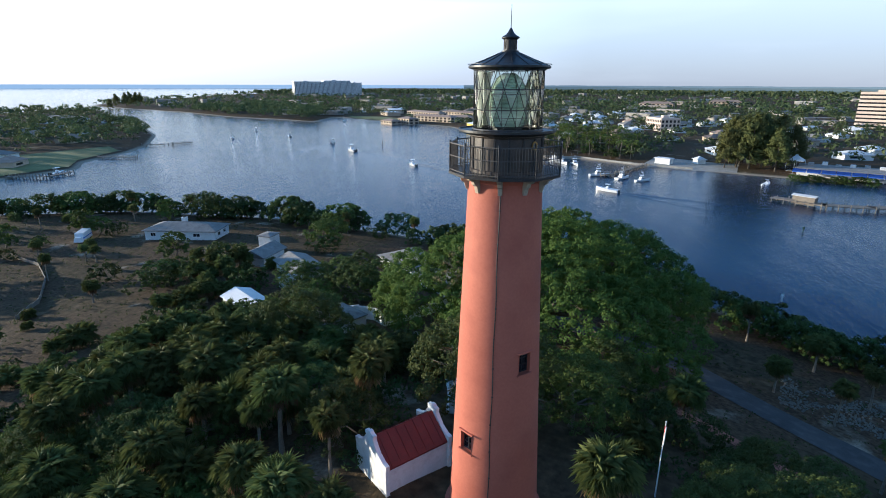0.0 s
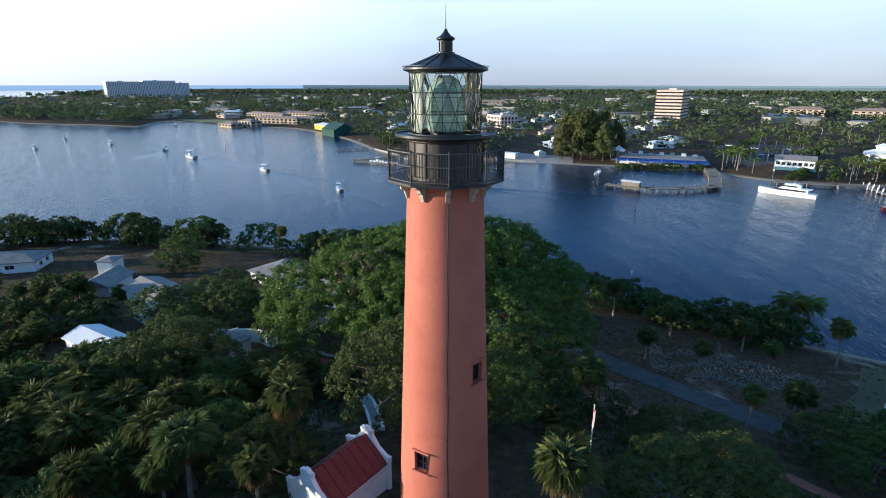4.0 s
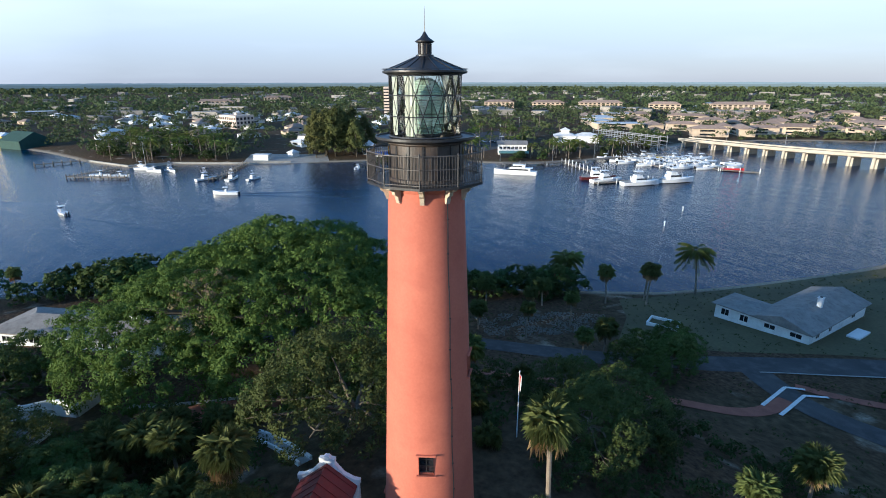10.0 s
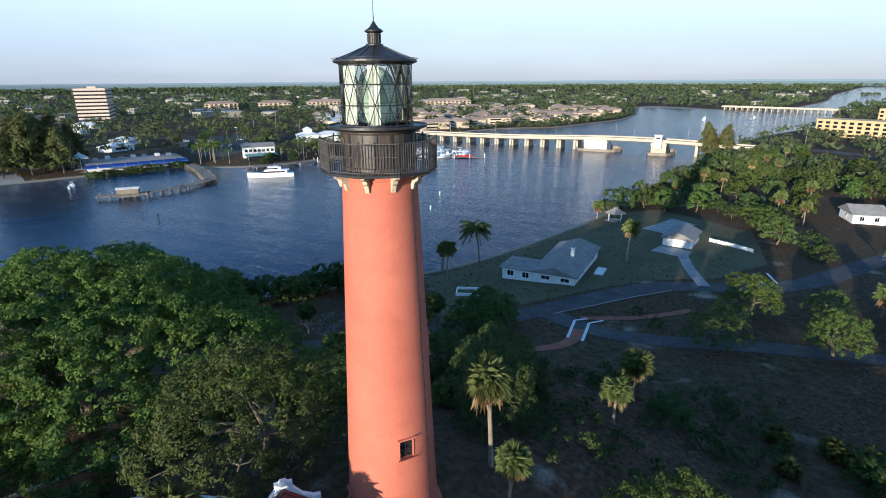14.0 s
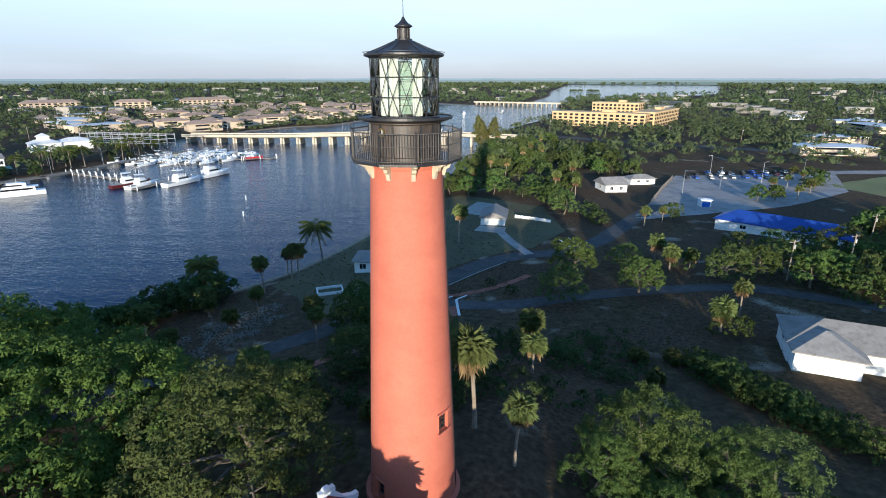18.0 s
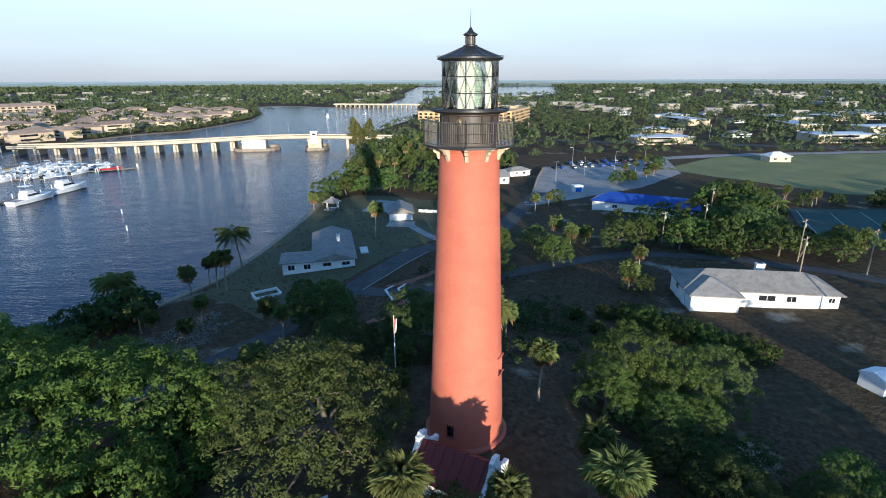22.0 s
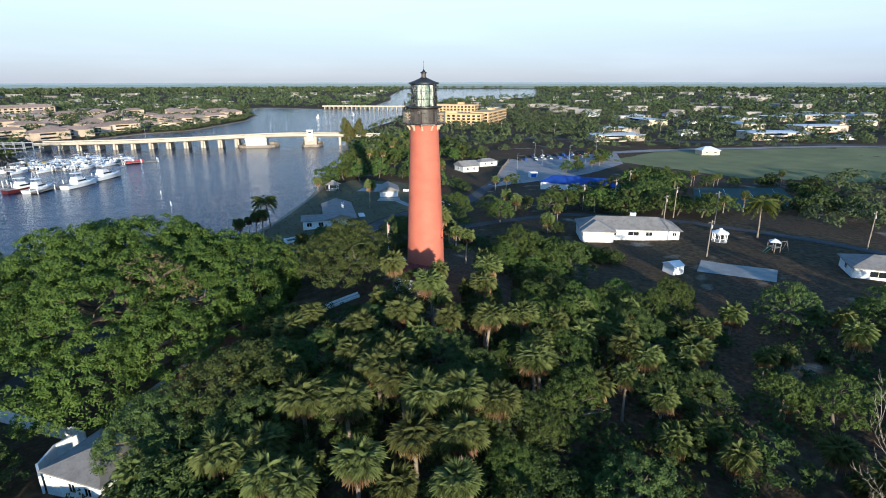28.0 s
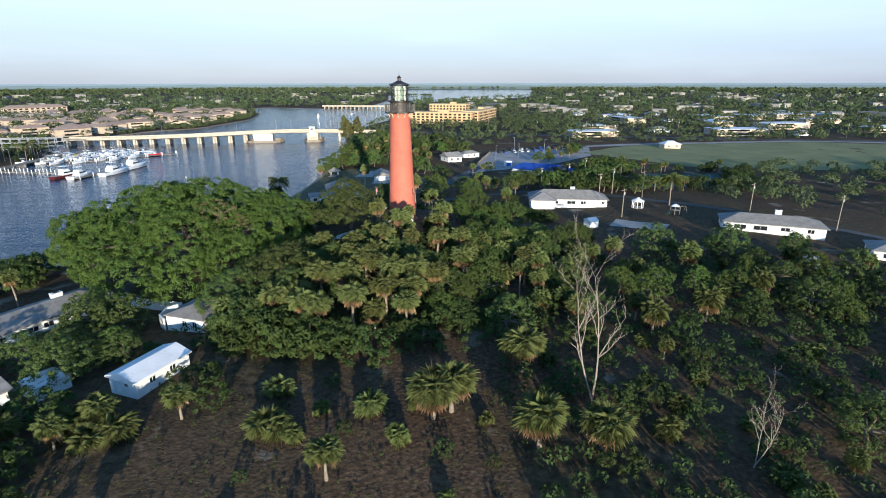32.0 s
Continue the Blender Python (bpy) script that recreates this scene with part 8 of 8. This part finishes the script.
# west slope in the tower's shade
scatter([(-40, -2), (-16, 6), (-6, 8), (4, 14), (-4, 30), (-16, 30), (-28, 14)], 26, [("bush_a", 2, (2, 3.5)), ("palmetto", 2, (2, 3)), ("sabal_a", 1.2, (5, 7)), ("oak_b", 0.6, (4, 6))], 4.0, rng, [(-7.8, 11.5, 3), (-26, 21, 3), (-31, 14, 3)])
plant("sabal_a", 6.3, 26.3, 5.2, 50)
PARK = [(8.1, 81.4, 7.5, "oak_a"), (21.8, 72.7, 6.5, "oak_a"), (7.2, 64.1, 6, "oak_b"), (4.9, 35.6, 6.2, "sabal_a"), (37.7, 63.1, 6.9, "sabal_b"), (33.6, 56.4, 5.6, "sabal_b"), (35, 55.1, 3.4, "bush_b"), (45.9, 105.3, 5, "oak_b"), (55.5, 112.9, 4.6, "oak_b"), (63.6, 118.9, 5, "oak_a"), (26.6, 96.9, 6.2, "sabal_b"), (29.2, 89.9, 5.5, "sabal_b"), (31.1, 91.4, 4, "bush_a"), (33.7, 91.9, 4.5, "sabal_b"), (26.4, 132.2, 6, "sabal_a"), (35.2, 143.8, 5, "oak_a"), (32.1, 139.1, 5, "sabal_a"), (19.6, 87.6, 5, "oak_b"), (53.2, 99.6, 4, "sabal_b"), (55.8, 100.8, 4, "bush_a")]
LANE = [(40, 84, 6.4, "oak_b"), (46, 88, 6.4, "oak_a"), (52, 91, 6.4, "oak_b"), (55, 84, 6.4, "oak_c"), (60, 88, 6.4, "oak_a"), (62, 80, 5, "bush_b"), (66, 84, 6.4, "oak_b"), (70, 80, 5, "bush_a"), (75, 77, 6, "oak_b"), (80, 77, 5.5, "oak_a"), (86, 73, 6, "oak_b"), (90, 78, 6.4, "oak_a"), (70, 100, 6.4, "oak_a"), (78, 104, 6.4, "oak_b"), (84, 98, 6.4, "oak_a"), (97, 146, 6.4, "oak_b"), (92, 140, 6.4, "oak_a"), (103, 142, 6.4, "oak_b"), (86, 130, 6.4, "oak_a"), (-3, 66, 1.8, "bush_a"), (-8, 70, 1.6, "bush_a")]
for x, y, h, k in PARK + LANE:
    plant(k, x, y, h * (1.2 if k.startswith("oak") else 1.0), rng.uniform(0, 360))
GARDEN = [(-47.4, -59.5, 6.5, "oak_b"), (-49.1, -56.0, 6.5, "oak_b"), (-56.1, -54.8, 6, "oak_b"), (-63.9, -54.9, 5.5, "oak_b"), (-41.5, -53.5, 4.6, "oak_b"), (-26.4, -43.0, 5.8, "oak_b"), (-26.7, -47.5, 7, "sabal_b"), (-23.7, -48.8, 7, "oak_b"), (-91.3, -83.5, 8, "oak_a"), (-79.3, -77.7, 8, "oak_a"), (-63.9, -149.8, 6, "oak_a"), (-40.5, -91.1, 4.5, "bush_b"), (-43.2, -88.0, 4.5, "bush_b"), (-35.4, -87.9, 4, "bush_b"), (-40.7, -81.1, 4, "bush_b"), (-26.2, -93.2, 4.5, "sabal_a"), (-45.2, -126.5, 4.5, "sabal_a"), (-45.6, -123.0, 4.5, "sabal_a"), (-16.0, -19.6, 5.5, "sabal_a"), (-21.8, -21.3, 5, "bush_a")]
for x, y, h, k in GARDEN:
    plant(k, x, y, h, x * 31 + y * 17, 0, 1.15)
# hedge below the long house, thicket line
for k in range(22):
    u = k / 21
    plant("bush_b", 27.9 + 15.1 * u + rng.uniform(-1, 1), 40.7 - 15.0 * u + rng.uniform(-1.2, 1.2), rng.uniform(2.2, 3.2), rng.uniform(0, 360))
scatter([(13, 9), (19, 16), (29, 15), (33, 7), (30, -3), (18, -4)], 9, [("oak_a", 2, (5, 6.5)), ("oak_c", 1, (5, 6.5)), ("oak_b", 1, (5, 6.5)), ("bush_a", 1, (3, 4))], 4.0, rng)
scatter([(12, 28), (24, 36), (30, 52), (18, 54), (4, 44), (2, 34)], 7, [("bush_a", 2, (1.6, 3)), ("palmetto", 2, (1.8, 2.6))], 5, rng)
# undergrowth and grass tufts, uncountable
UNDER = [(24, -130), (16, -58), (30, -50), (52, -16), (62, -2), (96, -18), (125, -45), (110, -130)]
wood("undergrowth", "dense low green scrub and saw palmetto", UNDER, 1250, 2.1, 0.27, 54, [(94.5, -16, 5)])
wood("undergrowth", "dark low scrub under the hill trees", [(-40, -55), (-26, -12), (-9, -12), (10, -12), (34, -2), (56, 2), (36, -42), (20, -58)], 420, 1.7, 0.24, 60)
wood("undergrowth", "shaded scrub on the river slope", [(-44, 0), (-14, 8), (6, 12), (24, 30), (20, 52), (0, 44), (-18, 28), (-34, 12)], 260, 1.3, 0.22, 50, [(-7.8, 11.5, 2), (-26, 21, 3), (-31, 14, 3), (-20, 31, 3), (-16, 38, 3)])
wood("grass_tufts", "dry grass tufts on the open ground", [(-60, -220), (-100, -140), (-92, -60), (-60, -66), (-20, -56), (18, -58), (24, -130), (-20, -140)], 3400, 0.5, 0.14, 8)
wood("grass_tufts", "coarse grass tufts along the shore and lanes", [(-86, 10), (-60, 55), (-52, 100), (-50, 150), (-8, 150), (0, 100), (40, 110), (70, 84), (40, 40), (0, 30), (-40, 6)], 2600, 0.45, 0.12, 10, [(-33, 82, 10), (-30, 92, 9), (-17.6, 126, 9), (-27, 140, 8), (-26, 148, 8), (-17.5, 117, 5.5)])
# open field: palms with dry skirts, young palms, dead trees
for x, y, h, k in ((8.2, -72.0, 6.2, "sabal_b"), (10.6, -70.6, 6.3, "sabal_b"), (20.9, -76.9, 6.3, "sabal_b"), (28.1, -78.2, 6.2, "sabal_b"), (21.2, -61.0, 6.3, "sabal_b"), (-34.4, -71.2, 4.5, "sabal_b"), (45.0, -49.4, 6.2, "sabal_b"), (56.6, -44.3, 6.2, "sabal_b"), (71.4, -34.8, 6.3, "sabal_b"), (64.6, -19.2, 6.3, "sabal_b"), (44.1, -43.9, 5.0, "sabal_b"), (-43.5, -51.5, 5.4, "oak_a"), (-12, -74, 3.2, "palmetto"), (-13, -66, 2.4, "palmetto"), (0, -70, 2.4, "palmetto"),
                   (-49.5, -48, 8.0, "oak_b"), (-47, -44, 7.6, "oak_b"), (-53, -43, 8.2, "oak_b"), (-80, -26, 8.5, "sabal_c"), (-21.5, -20, 5.2, "sabal_a"), (-20, -16, 4.6, "sabal_a"), (-23.5, -27, 5.6, "sabal_a"), (-18.5, -22.5, 5.6, "sabal_b"), (-22.5, -15.5, 3.2, "palmetto"), (-24.5, -23.5, 3.4, "palmetto"), (-24, -45, 6.0, "sabal_b")):
    plant(k, x, y, h, rng.uniform(0, 360), 0, 1.35 if y < -55 else 1.0)
scatter([(-50, -92), (-32, -72), (-36, -68), (-46, -74), (-58, -84)], 12, [("sabal_b", 2, (4, 6)), ("bush_b", 1, (3, 4)), ("palmetto", 1, (2.5, 3.5))], 3.2, rng)
scatter([(-20, -100), (-10, -60), (14, -58), (20, -100)], 22, [("bush_a", 1, (0.9, 1.8)), ("palmetto", 1.4, (1.4, 2.2))], 5, rng, [(8, -64, 4), (-4, -81, 4)])
plant("dead", 29.5, -68.6, 26.0, 0)
plant("dead", 45.0, -80.0, 13.0, 110)
scatter([(20, -56), (40, -40), (60, -8), (50, -8), (36, -26), (20, -46)], 9, [("sabal_b", 1, (4, 5.5)), ("bush_a", 1.4, (1.5, 2.5))], 4.2, rng, [(47, 3, 6), (43, -6, 4)])
scatter([(60, -8), (96, 0), (120, -30), (110, -70), (70, -40)], 26, [("oak_a", 1.5, (4.5, 6.5)), ("oak_b", 1, (4.5, 6)), ("sabal_b", 1.5, (4.5, 6.2)), ("bush_a", 1, (2.5, 4))], 5, rng, [(94.5, -16, 6), (103, 14, 12)])
# tree belt along the field's south edge, out of view, added to shade the open ground
scatter([(-30, -150), (-24, -138), (20, -134), (70, -132), (110, -128), (112, -150), (40, -156)], 46, [("mid_a", 2, (7, 11)), ("mid_b", 2, (7, 10)), ("mid_c", 1, (6, 9))], 5.5, rng)
# dry field to the south-west and its shore thicket
scatter([(-100, -170), (-110, -120), (-110, -75), (-104, -40), (-94, -42), (-98, -80), (-100, -118), (-90, -160), (-58, -212), (-66, -222)], 56, [("bush_b", 2, (3, 5.5)), ("mid_c", 2, (4, 6.5)), ("sabal_a", 0.8, (6, 9)), ("bush_a", 1, (3, 5))], 3.6, rng)
scatter([(-50, -210), (-88, -160), (-92, -120), (-86, -60), (-60, -66), (-40, -90), (-20, -150)], 22, [("sabal_a", 2, (4.5, 7)), ("mid_a", 1, (5, 8)), ("bush_a", 1.5, (2, 4)), ("palmetto", 1, (2, 3))], 9, rng, [(-74, -122, 15), (-63.5, -85.5, 9), (-71, -89, 6), (-58, -148, 6)])
scatter([(-56, -84), (-46, -74), (-44, -66), (-48, -66), (-54, -74)], 4, [("sabal_b", 1, (3.5, 4.5)), ("bush_a", 1, (2.5, 3.5))], 4.5, rng, [(-57.5, -67.5, 9), (-63.5, -85.5, 8)])
# wooded bank north along the river
NORTH_WOOD = [(-50, 168), (-52, 240), (-62, 315), (-30, 350), (10, 300), (36, 232), (22, 222), (4, 214), (4, 180), (-8, 160), (-26, 162)]
scatter(NORTH_WOOD, 98, [("mid_a", 2.4, (5, 9)), ("mid_b", 2.4, (5, 8.5)), ("mid_c", 2, (4, 7)), ("sabal_c", 1.2, (7, 10))], 5.2, rng, [(17, 190, 9), (29, 209, 8), (-46, 153, 6), (-28, 145, 9)])
for x, y, h, k in ((-44, 166, 8, "oak_a"), (-36, 164, 8.5, "oak_a"), (-50, 160, 7, "bush_b"), (-2, 150, 9, "oak_a"), (2, 142, 8, "oak_b"), (10, 142, 4.5, "bush_a"), (13, 134, 4, "bush_a"), (4, 170, 8, "sabal_a"), (-52, 145, 6, "sabal_b"), (-49, 148, 6, "oak_a"), (-5, 158, 8, "oak_a")):
    plant(k, x, y, h, rng.uniform(0, 360))
scatter([(58, 92), (88, 84), (88, 116), (76, 112), (62, 104)], 15, [("oak_b", 2, (5, 7.5)), ("oak_a", 1.5, (5, 7.5)), ("sabal_a", 0.4, (6, 8)), ("bush_a", 1, (3, 4.5))], 5.5, rng)
scatter([(80, 134), (100, 160), (116, 146), (104, 130), (92, 112), (86, 118)], 18, [("mid_a", 2, (6, 9)), ("sabal_a", 1, (6, 8)), ("mid_c", 1, (5, 8))], 5, rng)
wood("east_wood", "scrubby green woods east of the courts", [(100, 62), (120, 86), (150, 90), (160, 150), (240, 150), (330, 130), (320, 40), (150, 20), (122, 42)], 190, 6.0, 0.62, 110)
scatter([(90, 87), (134, 87), (150, 92), (150, 84), (92, 80)], 20, [("mid_c", 2, (4, 6)), ("mid_b", 1, (4, 6)), ("sabal_a", 0.7, (5, 7))], 4, rng)
scatter([(136, 92), (154, 136), (162, 134), (144, 90)], 12, [("mid_c", 2, (4, 6.5)), ("mid_a", 1, (4, 7))], 4.5, rng)
scatter([(112, 140), (156, 141), (156, 146), (112, 145)], 10, [("sabal_a", 1, (5, 7)), ("mid_c", 1, (4, 5))], 3.5, rng)
scatter([(60, 178), (76, 178), (100, 215), (114, 250), (100, 252), (86, 215)], 14, [("mid_c", 1, (4, 6)), ("sabal_a", 1, (5, 7)), ("mid_a", 1, (5, 7))], 6, rng)
wood("highway_wood", "rows of green trees along the highway", [(30, 250), (120, 270), (200, 276), (330, 296), (330, 330), (120, 336), (40, 352), (10, 330)], 150, 4.6, 0.5, 90)
wood("condo_wood", "green trees round the condominium", [(-30, 410), (60, 372), (150, 356), (160, 470), (110, 640), (96, 640), (80, 480), (40, 450), (-40, 478)], 150, 7.0, 0.75, 80)
# far bank waterfront
for x, y, h in ((-318, 30, 23), (-306, 40, 25), (-312, 52, 24), (-324, 44, 22), (-300, 52, 19), (-330, 30, 18), (-318, 62, 19), (-305, 28, 18), (-310, 46, 24), (-316, 36, 23), (-322, 52, 21), (-308, 34, 22), (-328, 38, 20)):
    plant("pine", x, y, h, rng.uniform(0, 360))
for x, y, h in ((-70, 330, 17), (-66, 322, 14), (-60, 332, 15)):
    plant("pine", x, y, h, rng.uniform(0, 360))
scatter([(-345, -98), (-318, -74), (-322, -52), (-308, -24), (-330, -20), (-420, -30), (-450, -90), (-380, -110)], 105, [("coco_far", 2.4, (7, 11)), ("mid_c", 1.3, (4, 7))], 5.2, rng)
scatter([(-252, 128), (-247, 150), (-248, 215), (-262, 240), (-280, 240), (-268, 160), (-262, 150)], 36, [("coco_far", 2.4, (6, 9)), ("mid_c", 1.0, (3, 5))], 4.2, rng)
scatter([(-286, 60), (-284, 106), (-280, 108), (-282, 58)], 12, [("bush_b", 1, (2, 3))], 3, rng)
scatter([(-292, 112), (-270, 114), (-262, 124), (-290, 128), (-310, 126)], 9, [("coco_far", 1, (7, 10))], 4.5, rng)
scatter([(-300, 130), (-292, 160), (-330, 196), (-420, 214), (-410, 148), (-330, 128)], 34, [("coco_far", 2, (6, 9)), ("mid_a", 1, (5, 8))], 7, rng)
scatter([(-262, 246), (-282, 266), (-290, 288), (-310, 280), (-300, 256)], 16, [("mid_a", 1, (6, 9)), ("mid_c", 1, (5, 7))], 5.5, rng)
wood("mangrove", "low bright green mangrove fringe", [(-290, 345), (-288, 376), (-274, 418), (-246, 450), (-238, 580), (-258, 680), (-272, 680), (-254, 580), (-258, 470), (-292, 420)], 260, 3.6, 0.8, 50)
wood("point_wood", "tall green trees between the waterfront houses", [(-110, -310), (-160, -330), (-240, -380), (-310, -450), (-400, -610), (-300, -700), (-120, -560), (-20, -450)], 230, 9, 1.0, 80, [(-160, -350, 30), (-190, -355, 25)])
wood("inlet_wood", "tall dense trees on the inlet park", [(-506, -425), (-530, -580), (-575, -700), (-640, -760), (-760, -720), (-700, -560), (-615, -470), (-560, -445)], 220, 12, 1.3, 80)
for x, y, h in ((-610, -960, 16), (-640, -985, 20), (-652, -975, 21), (-668, -985, 22), (-684, -990, 21), (-700, -1000, 20)):
    plant("pine", x, y, h, rng.uniform(0, 360))
jetty = thing("jetty", "long low rock jetty at the inlet mouth", "jetty")
for k in range(26):
    u = k / 25
    x, y = -648 - 60 * u + rng.uniform(-3, 3), -1095 - 80 * u * 0.2 + rng.uniform(-3, 3) + 95 * (1 - u)
    part("boulder", Shape().lathe([(0.6, -1.5), (2.4, -0.6), (2.2, 0.9), (0.8, 1.6)], 6, at=(x, y)), CONCRETE, jetty)


# ---------------------------------------------------------------- town woods and the far plain
def sector(count, r0, r1, a0, a1, keep_off=30.0):
    """Points over land in a sector round the tower, thinned near buildings, fields and water."""
    out_x, out_y = [], []
    a = np.radians(rng.uniform(a0, a1, count * 3))
    r = np.sqrt(rng.uniform(r0 ** 2, r1 ** 2, count * 3)) if r1 < 1500 else r0 * (r1 / r0) ** rng.uniform(0, 1, count * 3)
    x, y = r * np.cos(a), r * np.sin(a)
    ok = shore_height(x, y) > 5
    ok &= ~inside(FIELD_CLEAR, x, y)
    taken = np.array(TAKEN)
    keep = np.ones(len(x), bool)
    for i in range(0, len(taken)):
        keep &= (np.abs(x - taken[i, 0]) > 9) | (np.abs(y - taken[i, 1]) > 9)
    for bx, by, br in CLEAR:
        keep &= (x - bx) ** 2 + (y - by) ** 2 > br * br
    ok &= keep & (x * x + y * y > 240 ** 2)
    return x[ok][:count], y[ok][:count]


FIELD_CLEAR = [(95, 220), (140, 285), (310, 305), (440, 250), (330, 165), (220, 145), (140, 160)]
CLEAR = [(-705, 190, 36), (-552, -20, 28), (8, 492, 40), (-20, 500, 25), (40, 482, 25), (72, 545, 25), (85, 590, 25), (60, 510, 25), (18, 545, 30), (-301, 86, 32), (-320, 100, 25), (-285, 146, 22), (-322, 216, 22), (-292, 250, 34), (-447, -166, 22), (-494, -196, 22),
         (-370, 170, 34), (-400, 185, 26), (-312, 12, 24), (-262, 135, 20), (-562, -278, 34), (-524, -318, 24), (-640, -330, 44), (-660, -280, 44), (-330, 150, 22), (-560, -380, 50), (-545, -320, 30), (-190, -350, 30), (-140, -325, 40), (-280, 130, 22), (60, 240, 40),
         (-820, 400, 26), (-773, 468, 26), (-735, 545, 30), (-642, 595, 26), (-592, 690, 34)]
x1, y1 = sector(5200, 240, 1000, 60, 262)
far_woods("town_trees", "dense green trees between the houses of the town", x1, y1, 7.5, 1.45, 19)
x2, y2 = sector(7000, 900, 2400, 28, 262)
far_woods("suburb_trees", "endless green suburban tree cover", x2, y2, 9.0, 3.0, 10)
x3, y3 = sector(5200, 2200, 3200, 28, 262)
far_woods("horizon_trees", "distant dark tree cover to the horizon", x3, y3, 12.0, 7.0, 8)
x4, y4 = sector(1500, 240, 900, 10, 60)
far_woods("park_trees", "green trees beyond the playing field", x4, y4, 8.0, 1.4, 26)
# far roofs that catch the sun among the trees
rx, ry = sector(520, 700, 3600, 28, 262)
dry = np.ones(len(rx), bool)
for ox, oy in ((50, 0), (-50, 0), (0, 50), (0, -50)):
    dry &= shore_height(rx + ox, ry + oy) > 5
rx, ry = rx[dry], ry[dry]
v, f = [], []
for i, (x, y) in enumerate(zip(rx, ry)):
    l, w, h, a = rng.uniform(12, 42), rng.uniform(10, 20), rng.uniform(5, 9), rng.uniform(0, 3.1)
    c, s_ = math.cos(a), math.sin(a)
    b = len(v)
    for z in (0.0, h):
        for px, py in ((-l, -w), (l, -w), (l, w), (-l, w)):
            v.append((x + (px * c - py * s_) / 2, y + (px * s_ + py * c) / 2, 2.0 + z))
    f += [(b + 4, b + 5, b + 6, b + 7), (b, b + 1, b + 5, b + 4), (b + 1, b + 2, b + 6, b + 5), (b + 2, b + 3, b + 7, b + 6), (b + 3, b, b + 4, b + 7)]
tagged(part("far_roofs", Shape().add(v, f), surface("far_stucco", (0.2, 0.18, 0.155), (0.4, 0.37, 0.33), 0.85, 0.02, 0.5, 0.0, island=0.25)), "pale roofs and walls of distant buildings among trees", "buildings", kind="stuff")

# the last treelines of the plain, each farther and paler: haze is painted into tint and glow
SPAN = 177


def treeline(radius, low, rough, tint):
    v, f = [], []
    for k in range(500):
        a = radians(26 + SPAN * k / 499)
        top = low + rough * (noise.noise(Vector((k * 0.11, radius, 0))) + 0.6 * noise.noise(Vector((k * 0.8, radius, 3))))
        v += [(radius * math.cos(a), radius * math.sin(a), -2.0), (radius * math.cos(a), radius * math.sin(a), top)]
        if k:
            f.append((2 * k - 2, 2 * k, 2 * k + 1, 2 * k - 1))
    m = bpy.data.materials.new("painted_haze_glow")
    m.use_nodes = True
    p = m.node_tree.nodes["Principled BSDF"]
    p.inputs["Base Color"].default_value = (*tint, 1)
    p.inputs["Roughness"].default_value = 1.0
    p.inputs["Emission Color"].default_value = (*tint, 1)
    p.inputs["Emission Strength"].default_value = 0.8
    tagged(part("backdrop", Shape().add(v, f), m), "backdrop treeline on the horizon, haze painted in as blue-grey glow", "backdrop", kind="structure")


# tints stand in for air haze, greyer and brighter with distance
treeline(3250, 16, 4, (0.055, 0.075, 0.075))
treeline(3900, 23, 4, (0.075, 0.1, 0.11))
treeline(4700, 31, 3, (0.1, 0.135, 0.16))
# upright strip for the open sea out to the horizon, behind the inlet; its paleness is added glow
sea = Shape()
sea.v = [(4850 * math.cos(radians(196 + k)), 4850 * math.sin(radians(196 + k)), z) for k in range(60) for z in (-1.0, 28.0)]
sea.f = [(2 * k, 2 * k + 2, 2 * k + 3, 2 * k + 1) for k in range(59)]
sea_far = bpy.data.materials.new("glowing_sea_strip")
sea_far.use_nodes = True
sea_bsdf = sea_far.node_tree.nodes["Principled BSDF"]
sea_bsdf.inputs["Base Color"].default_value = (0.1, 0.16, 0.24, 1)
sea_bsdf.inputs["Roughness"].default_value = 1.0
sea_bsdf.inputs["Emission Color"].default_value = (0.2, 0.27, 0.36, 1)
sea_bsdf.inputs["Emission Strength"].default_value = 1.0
tagged(part("backdrop", sea, sea_far), "upright glowing backdrop strip for the pale blue open sea at the horizon", "backdrop", kind="structure")

# mangrove islets in the far bay
for x, y, n in ((-31, 1769, 26), (-82, 1776, 22)):
    wood("mangrove_islet", "small dark mangrove islet in the bay", [(x - 18, y - 8), (x + 18, y - 8), (x + 18, y + 8), (x - 18, y + 8)], n, 8.0, 2.0, 24)
